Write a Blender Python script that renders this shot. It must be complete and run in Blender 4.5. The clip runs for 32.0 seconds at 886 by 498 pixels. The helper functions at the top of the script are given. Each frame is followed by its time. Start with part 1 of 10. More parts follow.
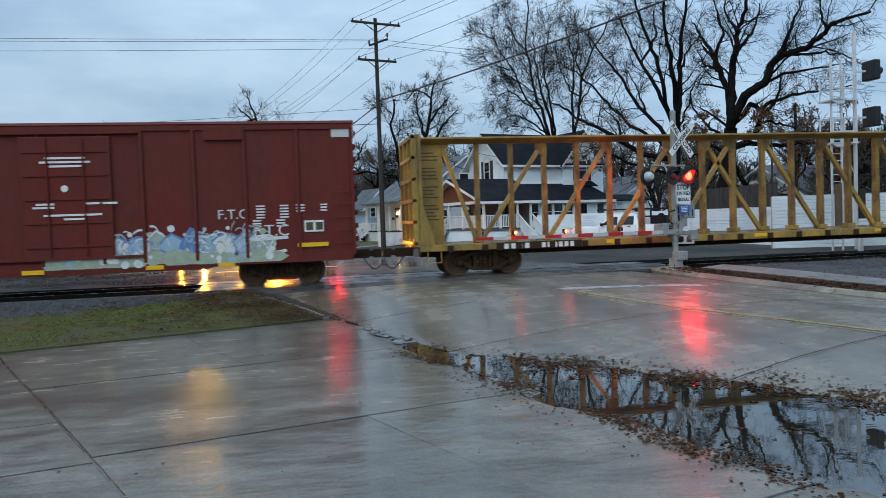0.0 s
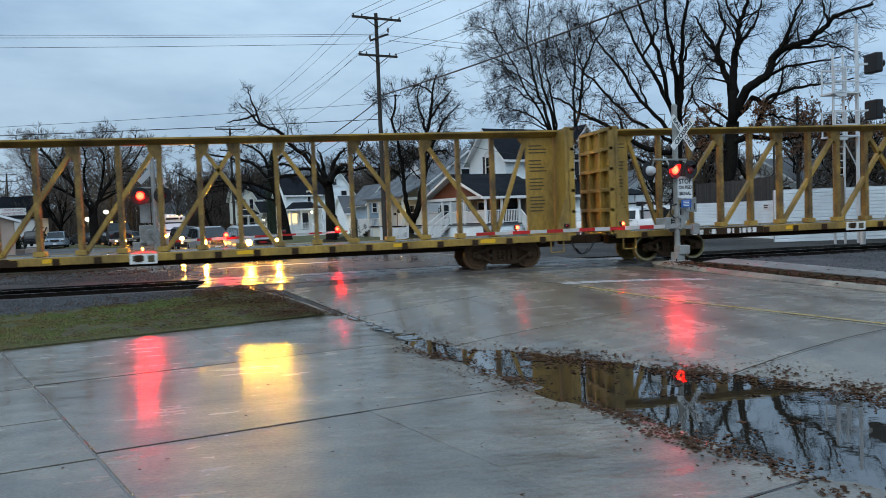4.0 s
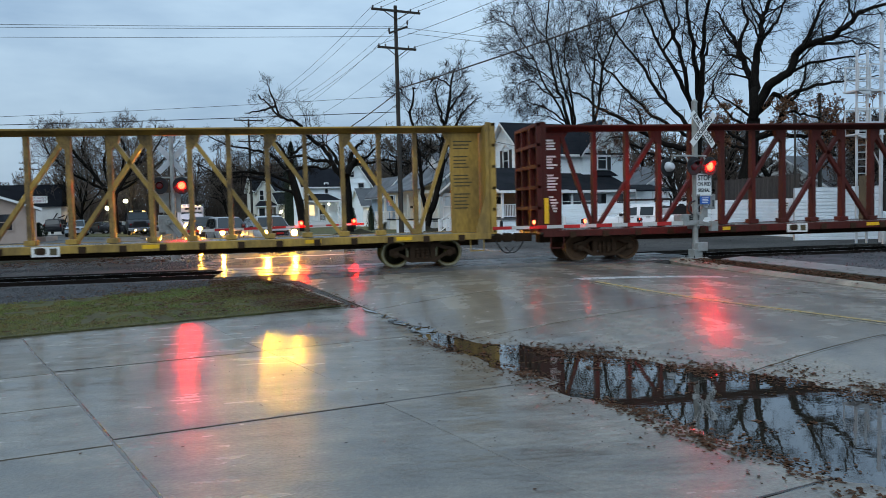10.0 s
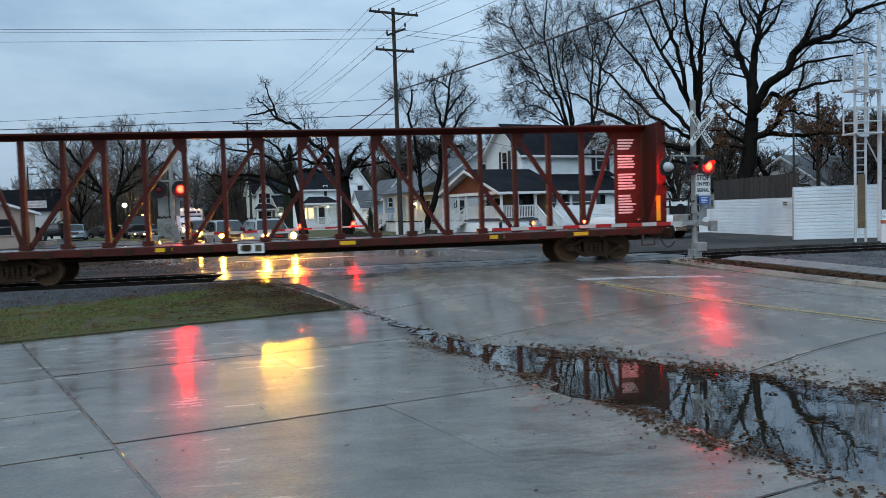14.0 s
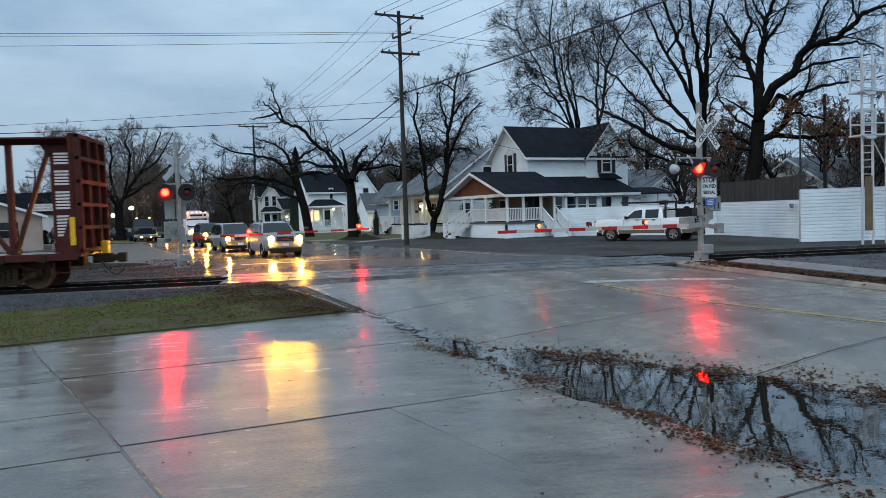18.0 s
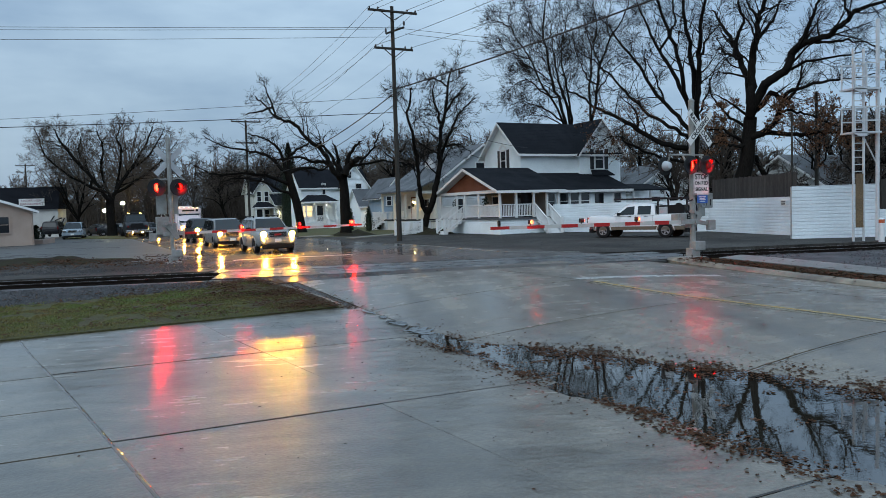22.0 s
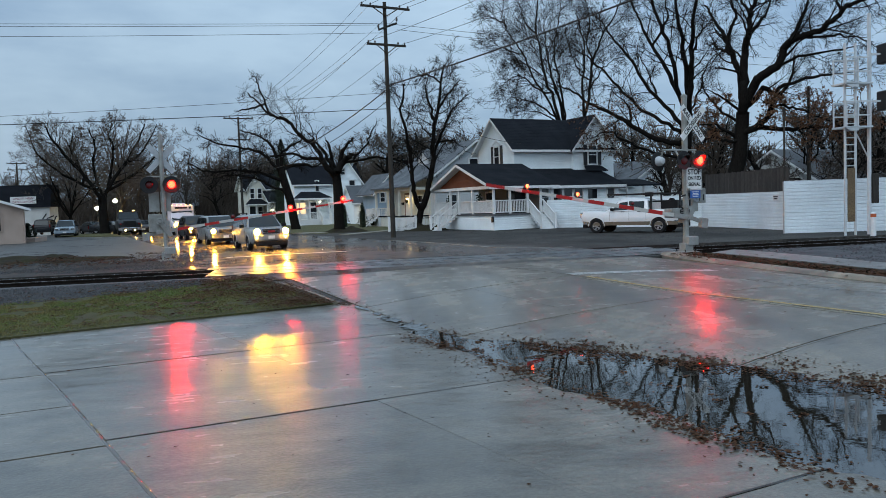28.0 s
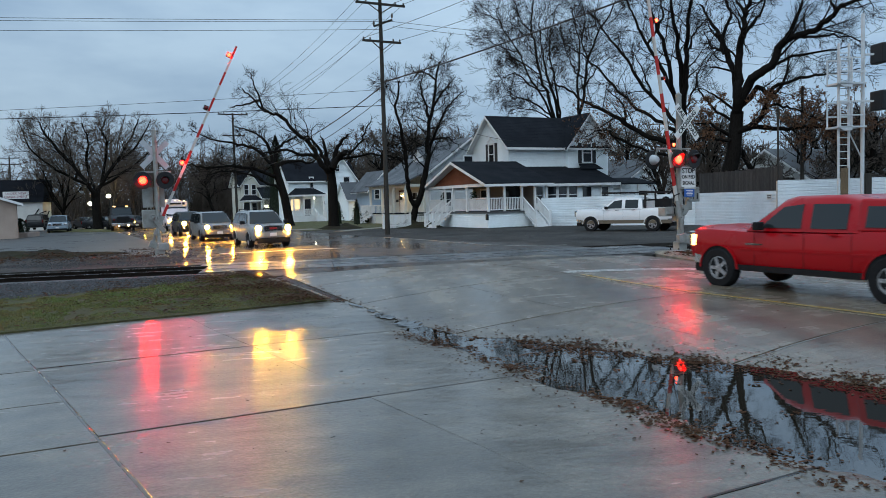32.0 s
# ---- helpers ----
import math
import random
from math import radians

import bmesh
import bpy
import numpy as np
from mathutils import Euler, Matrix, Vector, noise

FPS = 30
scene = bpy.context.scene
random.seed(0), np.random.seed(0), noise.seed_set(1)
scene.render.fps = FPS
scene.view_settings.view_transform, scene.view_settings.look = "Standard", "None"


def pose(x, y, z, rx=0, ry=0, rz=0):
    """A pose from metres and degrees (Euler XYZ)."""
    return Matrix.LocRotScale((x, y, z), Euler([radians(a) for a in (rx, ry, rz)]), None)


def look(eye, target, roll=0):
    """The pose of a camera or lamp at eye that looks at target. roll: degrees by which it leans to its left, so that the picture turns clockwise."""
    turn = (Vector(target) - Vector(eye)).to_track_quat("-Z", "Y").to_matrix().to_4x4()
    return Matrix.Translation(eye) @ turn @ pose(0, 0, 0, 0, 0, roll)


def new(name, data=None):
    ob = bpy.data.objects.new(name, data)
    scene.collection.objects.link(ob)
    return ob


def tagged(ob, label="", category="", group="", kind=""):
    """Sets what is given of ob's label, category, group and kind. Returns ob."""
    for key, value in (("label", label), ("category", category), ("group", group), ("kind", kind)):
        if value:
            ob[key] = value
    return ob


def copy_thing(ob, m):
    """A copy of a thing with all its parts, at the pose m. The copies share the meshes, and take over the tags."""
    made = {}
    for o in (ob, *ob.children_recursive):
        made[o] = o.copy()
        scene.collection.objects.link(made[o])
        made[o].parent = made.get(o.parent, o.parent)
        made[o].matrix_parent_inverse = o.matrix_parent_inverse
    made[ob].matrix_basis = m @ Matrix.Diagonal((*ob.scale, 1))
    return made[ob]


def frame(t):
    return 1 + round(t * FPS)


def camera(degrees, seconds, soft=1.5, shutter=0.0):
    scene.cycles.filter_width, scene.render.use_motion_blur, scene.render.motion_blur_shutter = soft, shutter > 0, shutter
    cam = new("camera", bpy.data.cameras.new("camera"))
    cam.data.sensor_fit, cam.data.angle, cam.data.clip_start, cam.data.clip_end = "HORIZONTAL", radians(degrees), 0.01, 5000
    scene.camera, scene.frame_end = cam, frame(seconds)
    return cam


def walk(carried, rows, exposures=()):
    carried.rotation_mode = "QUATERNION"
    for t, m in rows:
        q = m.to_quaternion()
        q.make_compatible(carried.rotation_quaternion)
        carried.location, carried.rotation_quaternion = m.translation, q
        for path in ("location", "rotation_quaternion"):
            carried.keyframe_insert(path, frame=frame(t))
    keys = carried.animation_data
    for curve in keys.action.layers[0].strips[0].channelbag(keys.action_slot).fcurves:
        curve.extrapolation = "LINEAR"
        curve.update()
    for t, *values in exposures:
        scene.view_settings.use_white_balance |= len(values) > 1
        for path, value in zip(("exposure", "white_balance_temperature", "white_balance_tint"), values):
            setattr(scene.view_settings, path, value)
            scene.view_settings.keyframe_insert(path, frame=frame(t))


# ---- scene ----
# A hand-held camera beside a wet level crossing at dusk: x runs along the track, y away over it.
cam = camera(61.36, 32.0, soft=0.6, shutter=0.4)
PATH = [
    (0, pose(0, 0, 2.240, 87.741, 1.984, -10.952)),
    (0.5, pose(0, 0, 2.240, 87.748, 1.942, -10.864)),
    (1, pose(0, 0, 2.240, 87.727, 1.932, -10.795)),
    (1.5, pose(0, 0, 2.240, 87.681, 1.948, -10.762)),
    (2, pose(0, 0, 2.240, 87.630, 1.995, -10.776)),
    (2.5, pose(0, 0, 2.240, 87.583, 2.098, -10.818)),
    (3, pose(0, 0, 2.240, 87.535, 2.191, -10.835)),
    (3.5, pose(0, 0, 2.240, 87.459, 2.292, -10.854)),
    (5.5, pose(0, 0, 2.240, 87.154, 1.791, -10.523)),
    (6, pose(0, 0, 2.240, 87.130, 1.792, -10.325)),
    (6.5, pose(0, 0, 2.240, 87.079, 1.743, -10.224)),
    (7, pose(0, 0, 2.240, 87.040, 1.726, -10.207)),
    (7.5, pose(0, 0, 2.240, 87.051, 1.708, -10.192)),
    (8, pose(0, 0, 2.240, 87.077, 1.722, -10.115)),
    (8.5, pose(0, 0, 2.240, 87.086, 1.699, -10.000)),
    (9, pose(0, 0, 2.240, 87.051, 1.601, -9.870)),
    (9.5, pose(0, 0, 2.240, 86.988, 1.527, -9.713)),
    (10, pose(0, 0, 2.240, 86.915, 1.466, -9.552)),
    (10.5, pose(0, 0, 2.240, 86.824, 1.420, -9.438)),
    (11, pose(0, 0, 2.240, 86.746, 1.453, -9.391)),
    (11.5, pose(0, 0, 2.240, 86.679, 1.523, -9.422)),
    (12, pose(0, 0, 2.240, 86.640, 1.601, -9.515)),
    (12.5, pose(0, 0, 2.240, 86.671, 1.663, -9.602)),
    (13, pose(0, 0, 2.240, 86.776, 1.733, -9.658)),
    (13.5, pose(0, 0, 2.240, 86.910, 1.811, -9.660)),
    (14, pose(0, 0, 2.240, 87.045, 1.877, -9.614)),
    (14.5, pose(0, 0, 2.240, 87.158, 1.929, -9.566)),
    (16.5, pose(0, 0, 2.240, 87.252, 2.029, -9.375)),
    (17, pose(0, 0, 2.240, 87.243, 1.982, -9.325)),
    (17.5, pose(0, 0, 2.240, 87.258, 1.939, -9.261)),
    (18, pose(0, 0, 2.240, 87.260, 1.937, -9.184)),
    (18.5, pose(0, 0, 2.240, 87.251, 1.937, -9.133)),
    (19, pose(0, 0, 2.240, 87.218, 1.918, -9.135)),
    (19.5, pose(0, 0, 2.240, 87.190, 1.903, -9.193)),
    (20, pose(0, 0, 2.240, 87.178, 1.883, -9.306)),
    (20.5, pose(0, 0, 2.240, 87.161, 1.849, -9.430)),
    (21, pose(0, 0, 2.240, 87.113, 1.792, -9.543)),
    (21.5, pose(0, 0, 2.240, 87.037, 1.773, -9.651)),
    (22, pose(0, 0, 2.240, 86.935, 1.778, -9.732)),
    (22.5, pose(0, 0, 2.240, 86.836, 1.777, -9.793)),
    (23, pose(0, 0, 2.240, 86.761, 1.796, -9.830)),
    (23.5, pose(0, 0, 2.240, 86.731, 1.801, -9.853)),
    (24, pose(0, 0, 2.240, 86.725, 1.801, -9.887)),
    (24.5, pose(0, 0, 2.240, 86.716, 1.807, -9.953)),
    (25, pose(0, 0, 2.240, 86.684, 1.836, -10.056)),
    (25.5, pose(0, 0, 2.240, 86.641, 1.884, -10.158)),
    (27.5, pose(0, 0, 2.240, 86.640, 2.090, -10.237)),
    (28, pose(0, 0, 2.240, 86.625, 2.030, -10.218)),
    (28.5, pose(0, 0, 2.240, 86.617, 1.933, -10.224)),
    (29, pose(0, 0, 2.240, 86.607, 1.841, -10.251)),
    (29.5, pose(0, 0, 2.240, 86.600, 1.747, -10.296)),
    (30, pose(0, 0, 2.240, 86.594, 1.666, -10.343)),
    (30.5, pose(0, 0, 2.240, 86.578, 1.641, -10.395)),
    (31, pose(0, 0, 2.240, 86.546, 1.669, -10.451)),
    (31.5, pose(0, 0, 2.240, 86.486, 1.696, -10.536)),
    (32, pose(0, 0, 2.240, 86.407, 1.706, -10.640)),
]
walk(cam, PATH, exposures=[(0, 0.18), (5, 0.14), (12, 0.13), (14.5, 0.09), (18, 0.04), (24, -0.02), (32, -0.02)])

# ---- world and light ----
def make_world():
    w = bpy.data.worlds.new("overcast_dusk")
    scene.world = w
    w.use_nodes = True
    nt = w.node_tree
    nt.nodes.clear()
    N, L = nt.nodes.new, nt.links.new
    out, bg = N("ShaderNodeOutputWorld"), N("ShaderNodeBackground")
    sky = N("ShaderNodeTexSky")
    sky.sky_type, sky.sun_disc = "NISHITA", False
    sky.sun_elevation, sky.sun_rotation = radians(12), radians(-60)
    dim = N("ShaderNodeVectorMath")
    dim.operation = "SCALE"
    dim.inputs["Scale"].default_value = 0.07
    L(sky.outputs[0], dim.inputs[0])
    # cloud deck: broad soft layers, stretched along the horizon
    tc, mp = N("ShaderNodeTexCoord"), N("ShaderNodeMapping")
    mp.inputs["Scale"].default_value = (1.0, 1.0, 3.2)
    L(tc.outputs["Generated"], mp.inputs["Vector"])
    n1, n2 = N("ShaderNodeTexNoise"), N("ShaderNodeTexNoise")
    for n, sc, det in ((n1, 2.2, 5), (n2, 6.5, 6)):
        n.inputs["Scale"].default_value, n.inputs["Detail"].default_value = sc, det
        n.inputs["Roughness"].default_value = 0.55
        L(mp.outputs[0], n.inputs["Vector"])
    mix = N("ShaderNodeMix")
    mix.data_type, mix.inputs["Factor"].default_value = "FLOAT", 0.35
    L(n1.outputs["Fac"], mix.inputs[2]), L(n2.outputs["Fac"], mix.inputs[3])
    ramp = N("ShaderNodeValToRGB")
    e = ramp.color_ramp.elements
    e[0].position, e[0].color = 0.36, (*CLOUD_DARK, 1)
    e[1].position, e[1].color = 0.62, (*CLOUD_LIGHT, 1)
    L(mix.outputs[0], ramp.inputs[0])
    # overcast sky: brighter towards the zenith
    sep, up = N("ShaderNodeSeparateXYZ"), N("ShaderNodeMapRange")
    L(tc.outputs["Generated"], sep.inputs[0])
    L(sep.outputs["Z"], up.inputs["Value"])
    up.inputs["From Min"].default_value, up.inputs["From Max"].default_value = 0.1, 1.0
    up.inputs["To Min"].default_value, up.inputs["To Max"].default_value = 1.0, ZENITH
    sc = N("ShaderNodeVectorMath")
    sc.operation = "SCALE"
    east, lit = N("ShaderNodeMapRange"), N("ShaderNodeMath")
    east.inputs["From Min"].default_value, east.inputs["From Max"].default_value = -0.2, 0.75
    east.inputs["To Min"].default_value, east.inputs["To Max"].default_value = 0.97, 1.17
    L(sep.outputs["X"], east.inputs["Value"])
    lit.operation = "MULTIPLY"
    L(up.outputs[0], lit.inputs[0]), L(east.outputs[0], lit.inputs[1])
    L(ramp.outputs[0], sc.inputs[0]), L(lit.outputs[0], sc.inputs["Scale"])
    both = N("ShaderNodeMix")
    both.data_type, both.inputs["Factor"].default_value = "RGBA", 0.9
    L(dim.outputs[0], both.inputs[6]), L(sc.outputs[0], both.inputs[7])
    L(both.outputs[2], bg.inputs["Color"])
    bg.inputs["Strength"].default_value = 1.0
    L(bg.outputs[0], out.inputs[0])


CLOUD_DARK, CLOUD_LIGHT, ZENITH = (0.265, 0.40, 0.57), (0.43, 0.59, 0.75), 2.0
make_world()
sun = new("sun", bpy.data.lights.new("sun", "SUN"))
sun.data.energy, sun.data.angle, sun.data.color = 1.25, radians(60), (0.9, 0.97, 1.0)
sun.matrix_basis = look((0, 0, 40), (20, 36, 0))

# ---- helpers ----
class Geo:
    """Collects faces of one mesh."""

    def __init__(self):
        self.v, self.f = [], []

    def add(self, vs, fs):
        n = len(self.v)
        self.v.extend(tuple(p) for p in vs)
        self.f.extend(tuple(i + n for i in q) for q in fs)
        return self

    def box(self, c, s, m=None):
        x, y, z = s[0] / 2, s[1] / 2, s[2] / 2
        vs = [Vector((a * x, b * y, d * z)) for a in (-1, 1) for b in (-1, 1) for d in (-1, 1)]
        if m is not None:
            vs = [m.to_3x3() @ p for p in vs]
        vs = [p + Vector(c) for p in vs]
        return self.add(vs, [(0, 1, 3, 2), (4, 6, 7, 5), (0, 4, 5, 1), (2, 3, 7, 6), (0, 2, 6, 4), (1, 5, 7, 3)])

    def bar(self, p, q, a, b=None, up=(0, 0, 1)):
        """A bar of section a by b from p to q."""
        p, q = Vector(p), Vector(q)
        b = b or a
        d = (q - p).normalized()
        s = d.cross(Vector(up))
        s = s.normalized() if s.length > 1e-4 else Vector((1, 0, 0))
        t = s.cross(d)
        vs = [e + s * i * a / 2 + t * j * b / 2 for e in (p, q) for i, j in ((-1, -1), (1, -1), (1, 1), (-1, 1))]
        return self.add(vs, [(3, 2, 1, 0), (4, 5, 6, 7)] + [(k, (k + 1) % 4, 4 + (k + 1) % 4, 4 + k) for k in range(4)])

    def rod(self, p, q, r, r2=None, n=10, caps=True):
        p, q = Vector(p), Vector(q)
        r2 = r if r2 is None else r2
        d = (q - p).normalized()
        s = d.cross(Vector((0, 0, 1) if abs(d.z) < 0.9 else (1, 0, 0))).normalized()
        t = d.cross(s)
        vs = [e + (s * math.cos(k * 2 * math.pi / n) + t * math.sin(k * 2 * math.pi / n)) * w for e, w in ((p, r), (q, r2)) for k in range(n)]
        fs = [(k, (k + 1) % n, n + (k + 1) % n, n + k) for k in range(n)]
        if caps:
            fs += [tuple(range(n - 1, -1, -1)), tuple(range(n, 2 * n))]
        return self.add(vs, fs)

    def lathe(self, c, axis, prof, n=20):
        """prof: (along the axis, radius) rows."""
        c, d = Vector(c), Vector(axis).normalized()
        s = d.cross(Vector((0, 0, 1) if abs(d.z) < 0.9 else (1, 0, 0))).normalized()
        t = d.cross(s)
        vs = [c + d * h + (s * math.cos(k * 2 * math.pi / n) + t * math.sin(k * 2 * math.pi / n)) * w for h, w in prof for k in range(n)]
        fs = [(i * n + k, i * n + (k + 1) % n, (i + 1) * n + (k + 1) % n, (i + 1) * n + k) for i in range(len(prof) - 1) for k in range(n)]
        fs += [tuple(range(n - 1, -1, -1)), tuple(range((len(prof) - 1) * n, len(prof) * n))]
        return self.add(vs, fs)

    def prism(self, pts, vec):
        """A flat outline pushed along vec."""
        n, vec = len(pts), Vector(vec)
        a = [Vector(p) for p in pts]
        return self.add(a + [p + vec for p in a], [tuple(range(n - 1, -1, -1)), tuple(range(n, 2 * n))] + [(k, (k + 1) % n, n + (k + 1) % n, n + k) for k in range(n)])

    def loft(self, rings):
        n = len(rings[0])
        vs = [p for r in rings for p in r]
        fs = [(i * n + k, i * n + (k + 1) % n, (i + 1) * n + (k + 1) % n, (i + 1) * n + k) for i in range(len(rings) - 1) for k in range(n)]
        fs += [tuple(range(n - 1, -1, -1)), tuple(range((len(rings) - 1) * n, len(rings) * n))]
        return self.add(vs, fs)

    def mesh(self, name, material, smooth=False):
        me = bpy.data.meshes.new(name)
        me.from_pydata(self.v, [], self.f)
        bm = bmesh.new()
        bm.from_mesh(me)
        bmesh.ops.recalc_face_normals(bm, faces=bm.faces)
        bm.to_mesh(me)
        bm.free()
        if material:
            me.materials.append(material)
        if smooth:
            me.shade_smooth()
            me.set_sharp_from_angle(angle=radians(38))
        return me


def thing(name, m, label, category, group="", kind=""):
    ob = new(name)
    ob.matrix_basis = m
    ob.empty_display_size = 0.3
    return tagged(ob, label, category, group, kind)


def part(name, g, material, parent=None, label="", smooth=False, bevel=0.0, m=None):
    """One mesh object under a thing or a part."""
    ob = new(name, g.mesh(name, material, smooth) if isinstance(g, Geo) else g)
    if parent is not None:
        ob.parent = parent
    if m is not None:
        ob.matrix_basis = m
    if bevel:
        b = ob.modifiers.new("bevel", "BEVEL")
        b.width, b.segments, b.limit_method, b.angle_limit = bevel, 2, "ANGLE", radians(40)
    if label:
        tagged(ob, label)
    return ob


def letters(name, text, size, material, parent, m, depth=0.004, label="", bold=0.0):
    cu = bpy.data.curves.new(name, "FONT")
    cu.body, cu.size, cu.extrude, cu.align_x, cu.align_y = text, size, depth, "CENTER", "CENTER"
    cu.offset = bold
    tmp = bpy.data.objects.new(name, cu)
    scene.collection.objects.link(tmp)
    bpy.context.view_layer.update()
    me = bpy.data.meshes.new_from_object(tmp.evaluated_get(bpy.context.evaluated_depsgraph_get()))
    bpy.data.objects.remove(tmp)
    me.materials.clear()
    me.materials.append(material)
    ob = new(name, me)
    ob.parent, ob.matrix_basis = parent, m
    return tagged(ob, label)


# ---- materials ----
def nodes_of(name):
    mt = bpy.data.materials.new(name)
    mt.use_nodes = True
    nt = mt.node_tree
    return mt, nt, nt.nodes["Principled BSDF"]


def mat(name, col, rough=0.6, metal=0.0, var=0.25, scale=3.0, fine=40.0, bump=0.15, stain=None, stain_amt=0.35, coat=0.0, rvar=0.12, spread=(1, 1, 1), each=0.0, spec=0.3):
    """A surface with broad stains and fine grain; each: how far the tone differs from piece to piece."""
    mt, nt, bs = nodes_of(name)
    N, L = nt.nodes.new, nt.links.new
    tc, mp = N("ShaderNodeTexCoord"), N("ShaderNodeMapping")
    mp.inputs["Scale"].default_value = spread
    L(tc.outputs["Object"], mp.inputs[0])
    n1, n2 = N("ShaderNodeTexNoise"), N("ShaderNodeTexNoise")
    n1.inputs["Scale"].default_value, n1.inputs["Detail"].default_value = scale, 6
    n2.inputs["Scale"].default_value, n2.inputs["Detail"].default_value = fine, 4
    L(mp.outputs[0], n1.inputs["Vector"]), L(mp.outputs[0], n2.inputs["Vector"])
    r1 = N("ShaderNodeMapRange")
    r1.inputs["From Min"].default_value, r1.inputs["From Max"].default_value = 0.35, 0.7
    L(n1.outputs["Fac"], r1.inputs["Value"])
    c1 = N("ShaderNodeMix")
    c1.data_type = "RGBA"
    c1.inputs[6].default_value = (*col, 1)
    st = stain or tuple(c * 0.55 for c in col)
    c1.inputs[7].default_value = (*st, 1)
    am = N("ShaderNodeMath")
    am.operation, am.inputs[1].default_value = "MULTIPLY", stain_amt
    L(r1.outputs[0], am.inputs[0]), L(am.outputs[0], c1.inputs["Factor"])
    gr = N("ShaderNodeMapRange")
    gr.inputs["From Min"].default_value, gr.inputs["From Max"].default_value = 0.25, 0.75
    gr.inputs["To Min"].default_value, gr.inputs["To Max"].default_value = 1 - var, 1 + var
    L(n2.outputs["Fac"], gr.inputs["Value"])
    mul = N("ShaderNodeVectorMath")
    mul.operation = "SCALE"
    L(c1.outputs[2], mul.inputs[0]), L(gr.outputs[0], mul.inputs["Scale"])
    last = mul
    if each:
        oi, er = N("ShaderNodeObjectInfo"), N("ShaderNodeMapRange")
        er.inputs["To Min"].default_value, er.inputs["To Max"].default_value = 1 - each, 1 + each
        L(oi.outputs["Random"], er.inputs["Value"])
        last = N("ShaderNodeVectorMath")
        last.operation = "SCALE"
        L(mul.outputs[0], last.inputs[0]), L(er.outputs[0], last.inputs["Scale"])
    L(last.outputs[0], bs.inputs["Base Color"])
    rr = N("ShaderNodeMapRange")
    rr.inputs["To Min"].default_value, rr.inputs["To Max"].default_value = max(0.02, rough - rvar), min(1, rough + rvar)
    rr.inputs["From Min"].default_value, rr.inputs["From Max"].default_value = 0.3, 0.7
    L(n1.outputs["Fac"], rr.inputs["Value"]), L(rr.outputs[0], bs.inputs["Roughness"])
    bs.inputs["Metallic"].default_value = metal
    bs.inputs["Specular IOR Level"].default_value = spec
    bs.inputs["Coat Weight"].default_value = coat
    bs.inputs["Coat Roughness"].default_value = 0.08
    if bump:
        bp = N("ShaderNodeBump")
        bp.inputs["Strength"].default_value, bp.inputs["Distance"].default_value = bump, 0.02
        L(n2.outputs["Fac"], bp.inputs["Height"]), L(bp.outputs[0], bs.inputs["Normal"])
    return mt


def siding(name, col, pitch=0.15, rough=0.5, axis="Z", depth=0.4):
    """Painted boards: a saw-tooth relief at the board's pitch."""
    mt = mat(name, col, rough, var=0.06, scale=0.8, fine=12, bump=0.0, stain=tuple(c * 0.78 for c in col), stain_amt=0.5)
    nt = mt.node_tree
    N, L = nt.nodes.new, nt.links.new
    bs = nt.nodes["Principled BSDF"]
    tc, sp = N("ShaderNodeTexCoord"), N("ShaderNodeSeparateXYZ")
    L(tc.outputs["Object"], sp.inputs[0])
    dv, fr = N("ShaderNodeMath"), N("ShaderNodeMath")
    dv.operation, dv.inputs[1].default_value = "DIVIDE", pitch
    fr.operation = "FRACT"
    L(sp.outputs[axis], dv.inputs[0]), L(dv.outputs[0], fr.inputs[0])
    bp = N("ShaderNodeBump")
    bp.inputs["Strength"].default_value, bp.inputs["Distance"].default_value = min(1, depth * 2), 0.045
    bp.invert = True
    L(fr.outputs[0], bp.inputs["Height"]), L(bp.outputs[0], bs.inputs["Normal"])
    return mt


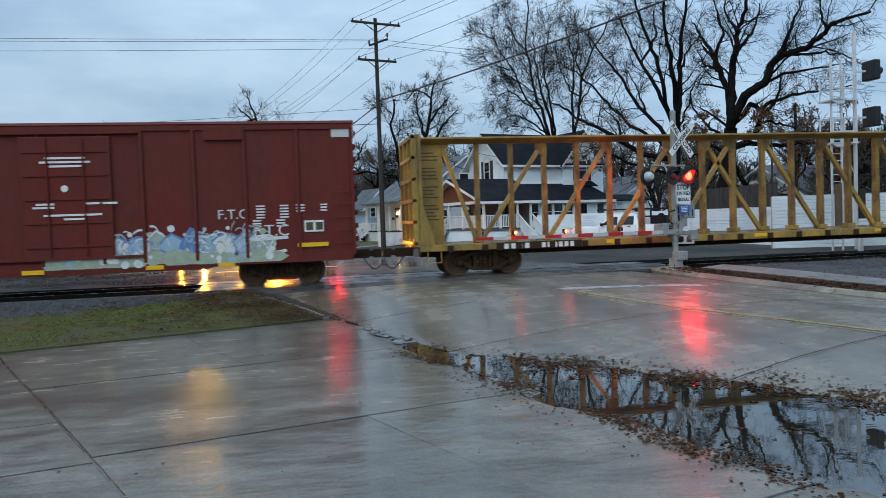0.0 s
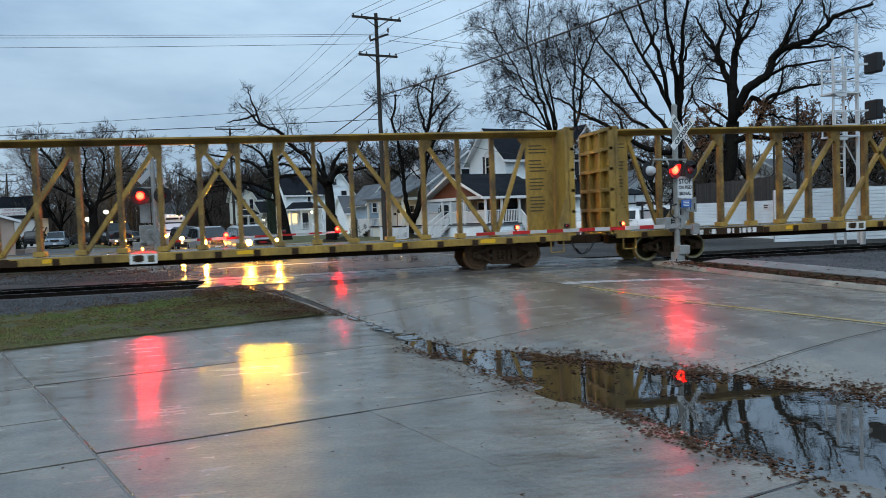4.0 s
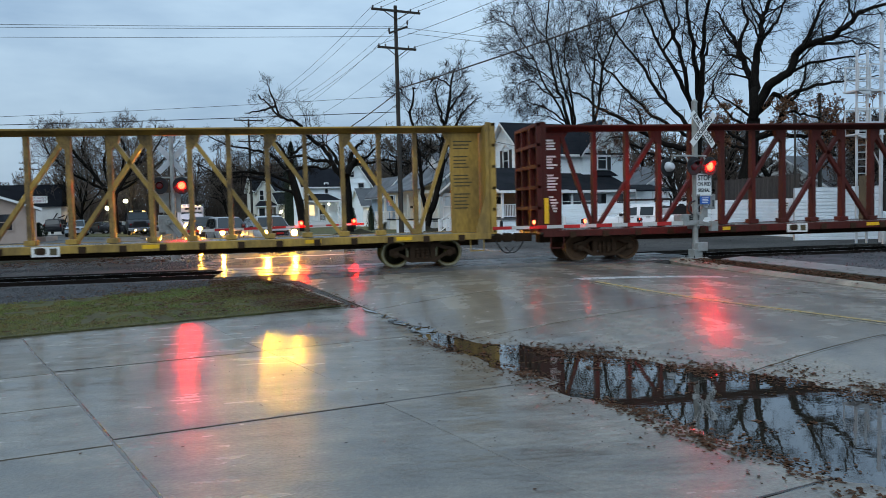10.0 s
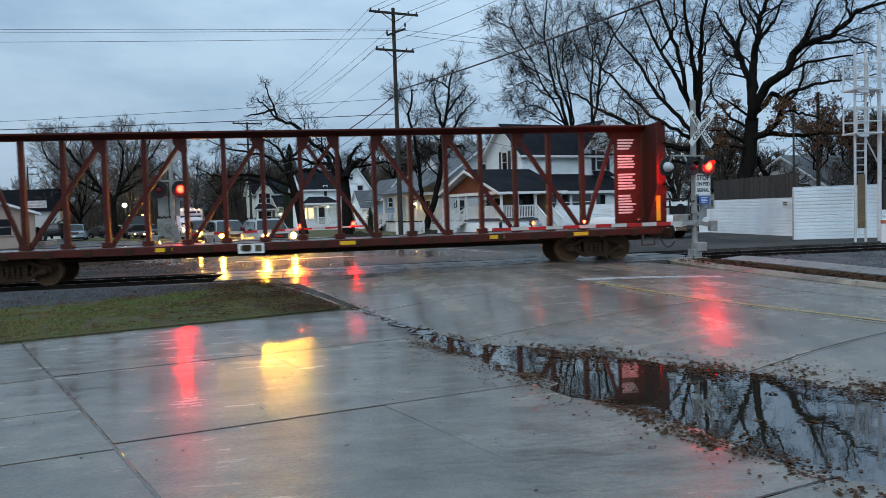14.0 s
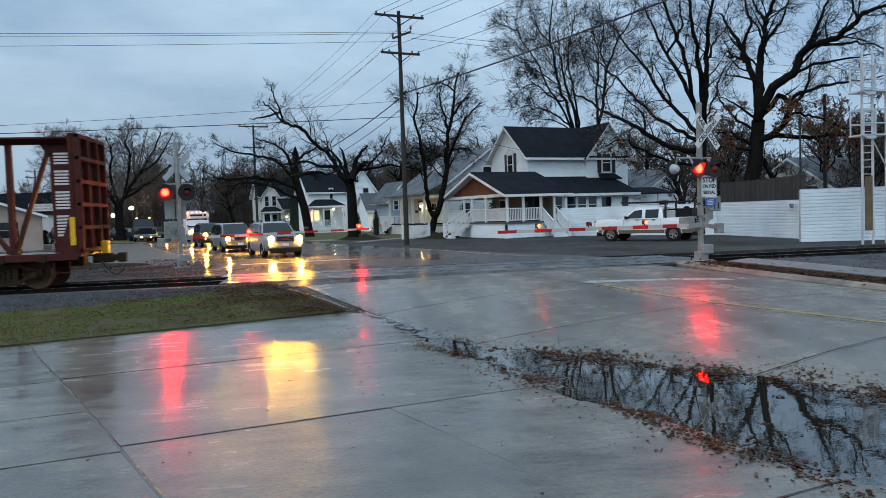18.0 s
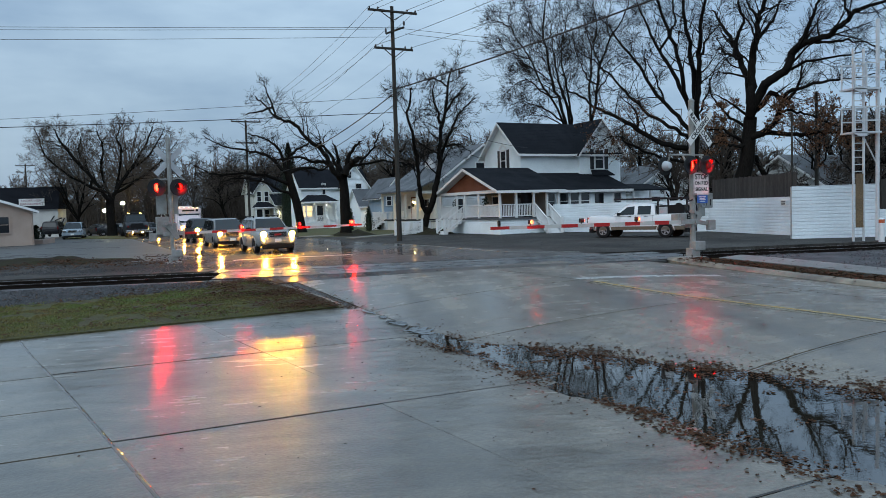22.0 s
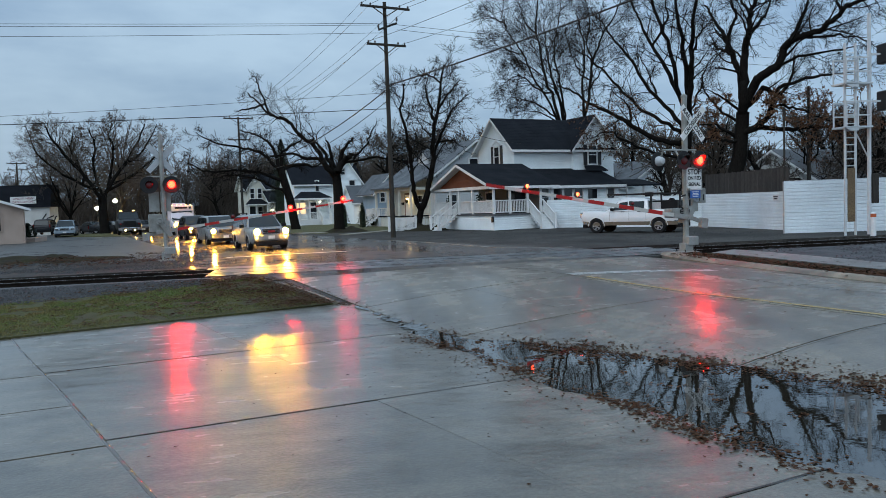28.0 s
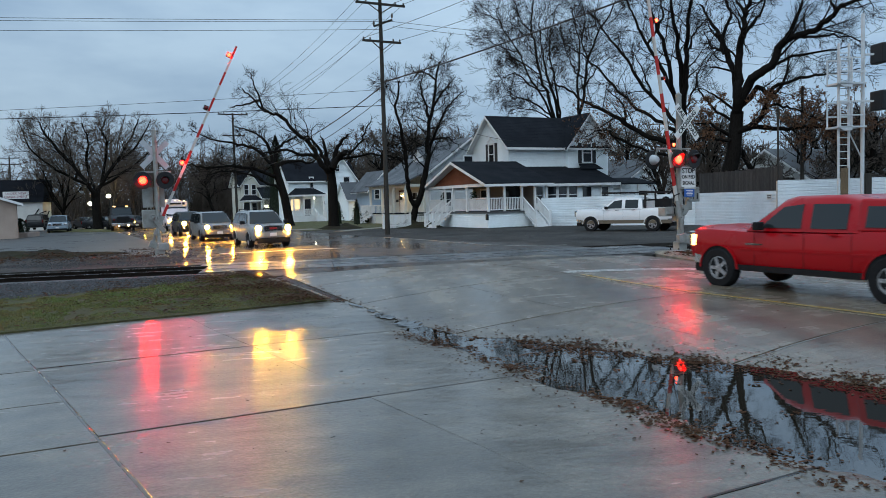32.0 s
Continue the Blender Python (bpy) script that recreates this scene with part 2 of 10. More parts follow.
def wet(name, col, dark, r_dry, r_wet, scale, grain, bump, each=0.0, lo=0.4, hi=0.62, stretch=(1, 1, 1), wave=0.0, fleck=0.0, film=0.7, under=0.42):
    """Paving wet with rain: a smooth, faintly uneven film where water stands, duller and lighter where it drains."""
    mt, nt, bs = nodes_of(name)
    N, L = nt.nodes.new, nt.links.new
    tc = N("ShaderNodeTexCoord")

    def ripple(rate, detail, turn=-17, rough=0.55):
        mp, n = N("ShaderNodeMapping"), N("ShaderNodeTexNoise")
        mp.inputs["Rotation"].default_value, mp.inputs["Scale"].default_value = (0, 0, radians(turn)), rate
        n.inputs["Scale"].default_value, n.inputs["Detail"].default_value, n.inputs["Roughness"].default_value = 1.0, detail, rough
        L(tc.outputs["Object"], mp.inputs[0]), L(mp.outputs[0], n.inputs["Vector"])
        return n.outputs["Fac"]

    def ranged(value, a, b, c, d):
        m = N("ShaderNodeMapRange")
        for key, v in zip(("From Min", "From Max", "To Min", "To Max"), (a, b, c, d)):
            m.inputs[key].default_value = v
        L(value, m.inputs["Value"])
        return m.outputs[0]

    def scaled(vec, fac):
        v = N("ShaderNodeVectorMath")
        v.operation = "SCALE"
        L(vec, v.inputs[0]), L(fac, v.inputs["Scale"])
        return v.outputs[0]

    broad = ripple(tuple(scale * k for k in stretch), 6)
    fine = ripple((grain, grain, grain), 4)
    blotch = ripple((scale * 5, scale * 5, scale * 5), 6)
    streak = ripple((0.8, 3.6, 1.0), 6)
    wetness = ranged(broad, lo, hi, 0, 1)
    c = N("ShaderNodeMix")
    c.data_type = "RGBA"
    c.inputs[6].default_value, c.inputs[7].default_value = (*col, 1), (*dark, 1)
    L(wetness, c.inputs["Factor"])
    out = scaled(c.outputs[2], ranged(fine, 0.3, 0.7, *((0.75, 1.22) if film else (0.3, 1.75))))
    out = scaled(out, ranged(blotch, 0.3, 0.7, 0.72, 1.25))
    out = scaled(out, ranged(streak, 0.3, 0.7, 0.84, 1.14))
    if each:
        oi = N("ShaderNodeObjectInfo")
        out = scaled(out, ranged(oi.outputs["Random"], 0, 1, 1 - each, 1 + each))
    L(out, bs.inputs["Base Color"])
    # gloss: standing film, drained parts, and narrow drier streaks between
    mx = N("ShaderNodeMath")
    mx.operation, mx.use_clamp = "ADD", True
    L(ranged(broad, lo, hi, r_dry, r_wet), mx.inputs[0])
    L(ranged(streak, 0.5, 0.72, 0.0, fleck), mx.inputs[1])
    m2 = N("ShaderNodeMath")
    m2.operation, m2.use_clamp = "ADD", True
    L(mx.outputs[0], m2.inputs[0]), L(ranged(blotch, 0.35, 0.65, -0.05, 0.06), m2.inputs[1])
    L(m2.outputs[0], bs.inputs["Coat Roughness"])
    bs.inputs["Coat Weight"].default_value, bs.inputs["Coat IOR"].default_value = film, 1.4
    bs.inputs["IOR"].default_value, bs.inputs["Roughness"].default_value = 1.3, under
    bp = N("ShaderNodeBump")
    bp.inputs["Strength"].default_value, bp.inputs["Distance"].default_value = bump, 0.01
    L(fine, bp.inputs["Height"])
    if wave:
        # shallow unevenness across the street, left by the screed
        w1, w2, w3 = N("ShaderNodeBump"), N("ShaderNodeBump"), N("ShaderNodeBump")
        w1.inputs["Strength"].default_value, w1.inputs["Distance"].default_value = 1.0, wave * 2.2
        w2.inputs["Strength"].default_value, w2.inputs["Distance"].default_value = 1.0, wave * 0.45
        L(ripple((0.7, 1.9, 1.0), 3), w1.inputs["Height"])
        L(ripple((5.0, 8.0, 1.0), 3), w2.inputs["Height"])
        L(w1.outputs[0], w2.inputs["Normal"]), L(w2.outputs[0], bp.inputs["Normal"])
        # the broom finish breaks the film into small glints
        w3.inputs["Strength"].default_value, w3.inputs["Distance"].default_value = 1.0, wave * 0.14
        L(ripple((22.0, 48.0, 1.0), 3), w3.inputs["Height"])
        L(w2.outputs[0], w3.inputs["Normal"]), L(w3.outputs[0], bs.inputs["Coat Normal"])
    L(bp.outputs[0], bs.inputs["Normal"])
    return mt


def glow(name, col, strength):
    mt, nt, bs = nodes_of(name)
    bs.inputs["Base Color"].default_value = (*col, 1)
    bs.inputs["Emission Color"].default_value = (*col, 1)
    bs.inputs["Emission Strength"].default_value = strength
    return mt


def glass(name, col, rough=0.03):
    mt, nt, bs = nodes_of(name)
    bs.inputs["Base Color"].default_value = (*col, 1)
    bs.inputs["Roughness"].default_value, bs.inputs["IOR"].default_value = rough, 1.5
    return mt


M_CONC = wet("wet_concrete", (0.15, 0.13, 0.1), (0.08, 0.068, 0.05), 0.21, 0.075, 0.42, 26, 0.5, each=0.1, lo=0.42, hi=0.6, stretch=(0.8, 1.3, 1), wave=0.009, fleck=0.14, film=0.8, under=0.36)
M_ROADC = wet("wet_road_concrete", (0.165, 0.135, 0.097), (0.078, 0.063, 0.046), 0.27, 0.13, 0.35, 30, 0.35, each=0.07, stretch=(2.2, 0.4, 1), wave=0.006, fleck=0.1, film=0.7, under=0.42)
M_ASPH = wet("wet_asphalt", (0.06, 0.058, 0.056), (0.03, 0.029, 0.028), 0.17, 0.025, 0.3, 90, 0.2, lo=0.46, hi=0.64, stretch=(1.5, 0.5, 1), wave=0.0009, fleck=0.08, film=0.36, under=0.9)
M_LOT = wet("worn_lot_asphalt", (0.088, 0.085, 0.08), (0.046, 0.045, 0.043), 0.5, 0.27, 0.2, 60, 0.4, stretch=(0.6, 1.6, 1), film=0.3, under=0.7)
M_GRAVEL = wet("wet_gravel", (0.052, 0.048, 0.043), (0.022, 0.02, 0.018), 0.85, 0.55, 0.25, 11, 1.0, film=0.0, under=0.85)
M_BALLAST = mat("ballast_stone", (0.066, 0.066, 0.069), 0.6, spec=0.2, var=0.5, scale=1.5, fine=18, bump=0.8, each=0.3)
M_KERB = wet("wet_kerb_concrete", (0.23, 0.2, 0.15), (0.12, 0.105, 0.082), 0.75, 0.45, 0.8, 50, 0.15, film=0.3, under=0.6)
M_WALK = wet("wet_pavement_concrete", (0.2, 0.2, 0.19), (0.13, 0.13, 0.12), 0.5, 0.3, 0.8, 50, 0.15, film=0.3, under=0.6)
M_JOINT = mat("joint_dirt", (0.035, 0.03, 0.026), 0.5, var=0.4, scale=6, fine=80, bump=0.3)
M_SOIL = mat("wet_soil", (0.024, 0.018, 0.013), 0.9, spec=0.06, var=0.4, scale=1.2, fine=25, bump=0.6, stain=(0.05, 0.06, 0.02))
M_LAWN = mat("far_lawn", (0.075, 0.08, 0.026), 0.9, var=0.5, scale=1.6, fine=45, bump=0.6, stain=(0.09, 0.065, 0.03), stain_amt=0.7)
M_TURF = mat("thin_turf", (0.056, 0.043, 0.022), 0.9, var=0.55, scale=1.3, fine=30, bump=0.8, stain=(0.066, 0.075, 0.023), stain_amt=0.8)
M_GRASS = mat("grass_blades", (0.1, 0.145, 0.024), 0.7, var=0.75, scale=1.3, fine=35, bump=0.0, stain=(0.17, 0.1, 0.04), stain_amt=0.95)
M_LEAF = mat("fallen_leaves", (0.06, 0.027, 0.013), 0.85, spec=0.1, var=0.75, scale=9, fine=22, bump=0.1, stain=(0.05, 0.025, 0.014), stain_amt=0.8)
M_OAKLEAF = mat("dead_oak_leaves", (0.13, 0.06, 0.028), 0.7, var=0.5, scale=2, fine=8, bump=0.0)
M_BARK = mat("wet_bark", (0.0085, 0.007, 0.006), 0.9, spec=0.06, var=0.45, scale=3, fine=16, bump=0.7, spread=(1, 1, 0.35), stain=(0.02, 0.02, 0.017))
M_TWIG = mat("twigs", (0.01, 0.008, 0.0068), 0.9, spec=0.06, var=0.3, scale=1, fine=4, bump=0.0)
# twigs of far trees: the haze of distance is put into the colour
M_TWIGHAZE = mat("hazed_pale_twigs", (0.075, 0.058, 0.046), 0.8, var=0.3, scale=1, fine=4, bump=0.0)
M_EVERG = mat("evergreen_needles", (0.018, 0.03, 0.016), 0.7, var=0.5, scale=2, fine=12, bump=0.0)
M_STEELRAIL = mat("worn_rail_steel", (0.35, 0.34, 0.33), 0.28, 0.9, var=0.15, scale=4, fine=60, bump=0.05)
# rust made nearly black: the shaded web of the rail is put in
M_RUST = mat("shade_darkened_rust", (0.016, 0.012, 0.01), 0.75, 0.0, spec=0.08, var=0.4, scale=5, fine=50, bump=0.3)
M_TIE = mat("creosoted_tie", (0.014, 0.012, 0.01), 0.85, spec=0.1, var=0.4, scale=4, fine=40, bump=0.5, each=0.3)
M_RUBBER = wet("crossing_rubber", (0.06, 0.06, 0.062), (0.035, 0.035, 0.036), 0.4, 0.18, 0.6, 60, 0.2)
M_SEAL = mat("joint_sealant_brown", (0.07, 0.05, 0.035), 0.22, var=0.3, scale=5, fine=50, bump=0.15, coat=0.5)
M_YLINEOLD = mat("faded_yellow_paint", (0.2, 0.165, 0.1), 0.3, var=0.3, scale=4, fine=30, bump=0.05, stain=(0.15, 0.125, 0.09), stain_amt=0.9)
M_YLINE = mat("worn_yellow_paint", (0.5, 0.33, 0.06), 0.3, var=0.3, scale=4, fine=30, bump=0.05, stain=(0.27, 0.2, 0.1), stain_amt=0.6)
M_WLINE = mat("worn_white_paint", (0.42, 0.42, 0.40), 0.3, var=0.2, scale=3, fine=30, bump=0.05, stain=(0.3, 0.3, 0.29), stain_amt=0.9)
M_WATER, _nt, _bs = nodes_of("puddle_water")
_bs.inputs["Base Color"].default_value = (0.02, 0.017, 0.013, 1)
_bs.inputs["Roughness"].default_value, _bs.inputs["IOR"].default_value = 0.012, 2.0
_n, _b = _nt.nodes.new("ShaderNodeTexNoise"), _nt.nodes.new("ShaderNodeBump")
_n.inputs["Scale"].default_value, _n.inputs["Detail"].default_value = 1.0, 4.0
_b.inputs["Strength"].default_value, _b.inputs["Distance"].default_value = 0.4, 0.0012
_tc, _mp = _nt.nodes.new("ShaderNodeTexCoord"), _nt.nodes.new("ShaderNodeMapping")
_mp.inputs["Scale"].default_value = (4.0, 7.0, 1.0)
_nt.links.new(_tc.outputs["Object"], _mp.inputs[0])
_nt.links.new(_mp.outputs[0], _n.inputs["Vector"])
_nt.links.new(_n.outputs["Fac"], _b.inputs["Height"])
_nt.links.new(_b.outputs[0], _bs.inputs["Normal"])

M_BOXCAR = mat("boxcar_oxide_paint", (0.125, 0.021, 0.016), 0.6, spec=0.12, var=0.12, scale=0.7, fine=9, bump=0.05, stain=(0.075, 0.03, 0.022), stain_amt=0.6, spread=(1, 1, 0.3))
M_RED = mat("centrebeam_red_paint", (0.072, 0.014, 0.011), 0.6, spec=0.12, var=0.2, scale=0.9, fine=14, bump=0.08, stain=(0.045, 0.02, 0.016), stain_amt=0.7, spread=(1, 1, 0.4))
M_YEL = mat("centrebeam_yellow_paint", (0.36, 0.222, 0.045), 0.5, var=0.25, scale=1.1, fine=14, bump=0.08, stain=(0.10, 0.068, 0.03), stain_amt=0.85, spread=(1, 1, 0.35))
M_DECK = mat("wet_car_deck", (0.1, 0.08, 0.055), 0.3, var=0.4, scale=1.2, fine=20, bump=0.1, stain=(0.04, 0.034, 0.028), stain_amt=0.8)
# olive tone: warm lamplight on the wheels is put into their colour
M_WHEELY = mat("lamplit_olive_wheels", (0.2, 0.155, 0.05), 0.6, spec=0.15, var=0.4, scale=3, fine=30, bump=0.2, stain=(0.07, 0.05, 0.025), stain_amt=0.9)
# pale tone: the rim's shine is put into its colour
M_WHEELRIM = mat("lamplit_pale_rim", (0.3, 0.27, 0.17), 0.5, 0.2, var=0.2, scale=4, fine=40, bump=0.1)
M_YELPOST = mat("grimy_yellow_posts", (0.24, 0.145, 0.035), 0.6, var=0.35, scale=2.6, fine=20, bump=0.1, stain=(0.055, 0.038, 0.024), stain_amt=0.95, spread=(1, 1, 0.6))
M_TRUCK = mat("grimy_cast_steel", (0.04, 0.024, 0.014), 0.8, 0.0, spec=0.1, var=0.35, scale=4, fine=30, bump=0.3)
M_WHEEL = mat("wheel_steel", (0.1, 0.058, 0.032), 0.6, 0.1, spec=0.15, var=0.3, scale=5, fine=40, bump=0.2)
M_REFL = mat("yellow_reflector", (0.75, 0.42, 0.02), 0.3, var=0.1, bump=0)
M_DECAL = mat("white_stencil_paint", (0.68, 0.67, 0.64), 0.55, var=0.2, scale=5, fine=30, bump=0)
M_DECALK = mat("black_stencil_paint", (0.075, 0.06, 0.028), 0.55, var=0.2, bump=0)
M_GRAF = [mat("graffiti_" + n, c, 0.5, var=0.15, scale=4, fine=20, bump=0) for n, c in (("pale_blue", (0.30, 0.42, 0.52)), ("white", (0.62, 0.63, 0.60)), ("blue", (0.13, 0.22, 0.42)), ("sage", (0.33, 0.37, 0.28)), ("black", (0.03, 0.03, 0.035)))]

M_WHITE = mat("white_paint", (0.74, 0.75, 0.75), 0.45, var=0.06, scale=1.2, fine=15, bump=0.04, stain=(0.55, 0.56, 0.55), stain_amt=0.5)
M_SIDING = siding("white_clapboard", (0.8, 0.86, 0.88))
M_SIDEGREY = siding("grey_clapboard", (0.50, 0.52, 0.53))
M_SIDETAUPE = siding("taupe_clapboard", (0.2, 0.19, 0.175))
M_SIDEBLUE = siding("blue_clapboard", (0.30, 0.40, 0.50))
M_SIDECREAM = siding("cream_clapboard", (0.62, 0.61, 0.54))
M_STUCCO = mat("pale_stucco", (0.56, 0.56, 0.54), 0.8, var=0.12, scale=1, fine=30, bump=0.3)
M_TAN = mat("tan_stucco", (0.40, 0.31, 0.26), 0.75, var=0.1, scale=0.8, fine=25, bump=0.2)
M_SHINGLE = siding("dark_shingles", (0.011, 0.0125, 0.016), 0.14, 0.95, "Z", 0.5)
M_SHINGLE.node_tree.nodes["Principled BSDF"].inputs["Specular IOR Level"].default_value = 0.06
M_SHINGLE.node_tree.nodes["Principled BSDF"].inputs["Specular IOR Level"].default_value = 0.08
M_SHINGREY = siding("grey_shingles", (0.075, 0.078, 0.083), 0.14, 0.6, "Z", 0.5)
M_CEDAR = siding("cedar_shakes", (0.16, 0.05, 0.022), 0.12, 0.7)
M_DARKPANE = glass("dark_window_pane", (0.018, 0.02, 0.024))
M_LITPANE = glow("lit_window", (1.0, 0.72, 0.36), 1.1)
M_PORCHLIT = glow("porch_bulb", (1.0, 0.6, 0.2), 140)
M_LANTERN = glow("street_lantern", (1.0, 0.95, 0.6), 45)
M_COOLBULB = glow("cool_porch_bulb", (1.0, 0.92, 0.66), 80)
M_SHUTTER = mat("dark_shutters", (0.025, 0.025, 0.028), 0.5, var=0.2, bump=0.1)
M_FENCE = mat("white_steel_sheet", (0.78, 0.85, 0.89), 0.4, var=0.05, scale=0.6, fine=10, bump=0.03, stain=(0.5, 0.52, 0.54), stain_amt=0.5)
M_WOODFENCE = mat("weathered_fence_boards", (0.05, 0.046, 0.043), 0.8, var=0.3, scale=2, fine=20, bump=0.4, spread=(1, 1, 0.2), each=0.25)
M_POLE = mat("weathered_pole_wood", (0.045, 0.041, 0.036), 0.85, spec=0.12, var=0.35, scale=2, fine=25, bump=0.5, spread=(1, 1, 0.12))
M_WIRE = mat("black_cable", (0.012, 0.012, 0.013), 0.6, var=0.1, bump=0)
M_INSUL = mat("porcelain_insulator", (0.08, 0.07, 0.07), 0.3, var=0.1, bump=0)
M_ALU = mat("galvanised_steel", (0.48, 0.50, 0.52), 0.45, 0.6, var=0.12, scale=3, fine=30, bump=0.06)
M_TOWER = mat("white_tower_paint", (0.56, 0.6, 0.63), 0.5, 0.1, var=0.1, scale=3, fine=30, bump=0.05, stain=(0.4, 0.41, 0.41), stain_amt=0.5)
M_MAST = mat("silver_mast_paint", (0.3, 0.31, 0.3), 0.55, 0.2, var=0.12, scale=2.5, fine=30, bump=0.08, stain=(0.13, 0.115, 0.09), stain_amt=0.6)
M_CLIMB = mat("rusty_guard_board", (0.17, 0.115, 0.06), 0.6, var=0.35, scale=1.4, fine=20, bump=0.1, stain=(0.09, 0.065, 0.045), stain_amt=0.8)
M_SIGN = mat("white_sign_sheeting", (0.72, 0.73, 0.72), 0.4, var=0.05, scale=2, fine=12, bump=0.0)
M_BLUESIGN = mat("blue_sign_sheeting", (0.03, 0.12, 0.42), 0.35, var=0.1, bump=0.0)
M_BLACK = mat("black_enamel", (0.014, 0.014, 0.015), 0.4, var=0.2, bump=0.05)
M_ARMRED = mat("red_reflective_tape", (0.42, 0.02, 0.018), 0.35, var=0.12, bump=0.0)
M_ARMWHITE = mat("white_reflective_tape", (0.5, 0.49, 0.46), 0.35, var=0.1, bump=0.0)
M_REDDARK = glass("unlit_red_lens", (0.10, 0.008, 0.008), 0.15)
M_REDLIT = glow("lit_red_lens", (1.0, 0.0005, 0.0002), 850)
M_REDBACK = glow("lit_red_lens_far_side", (1.0, 0.0006, 0.0003), 520)
M_GATELIT = glow("lit_gate_lamp", (1.0, 0.0006, 0.0003), 900)
M_GATEDIM = glow("small_gate_lamp", (1.0, 0.02, 0.006), 60)
M_REDHOT = glow("bulb_behind_red_lens", (1.0, 0.12, 0.05), 5)
M_CLEARLENS = glass("grey_lamp_back", (0.42, 0.44, 0.46), 0.25)
M_HEADLIT = glow("lit_headlamp", (1.0, 0.44, 0.03), 1500)
M_BEAM = glow("pickup_headlamp", (1.0, 0.72, 0.36), 160)
M_FOGLIT = glow("lit_fog_lamp", (1.0, 0.66, 0.24), 40)
M_AMBER = glow("amber_marker", (1.0, 0.55, 0.15), 6)
M_TYRE = mat("tyre_rubber", (0.014, 0.014, 0.015), 0.85, var=0.2, bump=0.1, spec=0.15)
M_RIM = mat("alloy_rim", (0.36, 0.36, 0.37), 0.3, 0.5, var=0.1, bump=0.02)
M_CHROME = mat("chrome", (0.62, 0.62, 0.63), 0.12, 1.0, var=0.05, bump=0.0)
M_TRIM = mat("black_plastic", (0.012, 0.012, 0.013), 0.6, var=0.15, bump=0.05, spec=0.15)
M_CARGLASS = glass("tinted_car_glass", (0.016, 0.021, 0.023), 0.03)
M_CARGLASS.node_tree.nodes["Principled BSDF"].inputs["Specular IOR Level"].default_value = 0.5
M_SCREEN = glass("windscreen_glass", (0.02, 0.024, 0.026), 0.04)
M_SCREEN.node_tree.nodes["Principled BSDF"].inputs["Specular IOR Level"].default_value = 0.3


def paint(name, col, rough=0.3):
    return mat(name, col, rough, 0.0, var=0.04, scale=1.5, fine=20, bump=0.0, stain=tuple(c * 0.8 for c in col), stain_amt=0.3, coat=0.8, rvar=0.05)


P_SILVER = paint("silver_white_car_paint", (0.25, 0.25, 0.245))
P_GREY = paint("warm_grey_car_paint", (0.17, 0.165, 0.16))
P_WHITE = paint("white_car_paint", (0.72, 0.73, 0.74))
P_RED = mat("red_car_paint", (0.33, 0.004, 0.008), 0.3, 0.0, var=0.04, scale=1.5, fine=20, bump=0.0, stain=(0.4, 0.006, 0.01), stain_amt=0.3, coat=0.3, rvar=0.05, spec=0.15)
M_TANTRIM = paint("tan_lower_paint", (0.13, 0.105, 0.075))
P_DARK = mat("dark_car_paint", (0.014, 0.015, 0.018), 0.35, var=0.05, scale=1.5, fine=20, bump=0.0, coat=0.15, rvar=0.05, spec=0.2)
P_BLUEGREY = paint("blue_grey_car_paint", (0.24, 0.30, 0.35))
P_BUS = paint("white_bus_paint", (0.70, 0.60, 0.62))
P_BUSRED = paint("red_bus_stripe", (0.45, 0.04, 0.06))

# ---- plan: the track, and a road that crosses it at 17 degrees from square ----
U, V = Vector((0.9563, 0.2924, 0)), Vector((-0.2924, 0.9563, 0))  # across and along the road
ROAD = Vector((6.84, 17.03, 0))
TRACK, RAIL_Z = 25.39, 0.33
EDGE_L, EDGE_R = -5.7, 5.62


def sw(x, y):
    dx, dy = x - ROAD.x, y - ROAD.y
    return dx * U.x + dy * U.y, dx * V.x + dy * V.y


def xy(s, w):
    return ROAD.x + U.x * s + V.x * w, ROAD.y + U.y * s + V.y * w


def smooth(a, b, t):
    t = min(1, max(0, (t - a) / (b - a)))
    return t * t * (3 - 2 * t)


def shore(w):
    """Where the puddle's far shore lies across the road, by the distance along it."""
    return float(np.interp(w, [-16, -12, -9, -7.9, -6.5, -5.4, -4.4, -3.5, -2.6], [-3.0, -3.0, -3.2, -3.45, -4.05, -4.5, -4.95, -5.55, -5.75]))


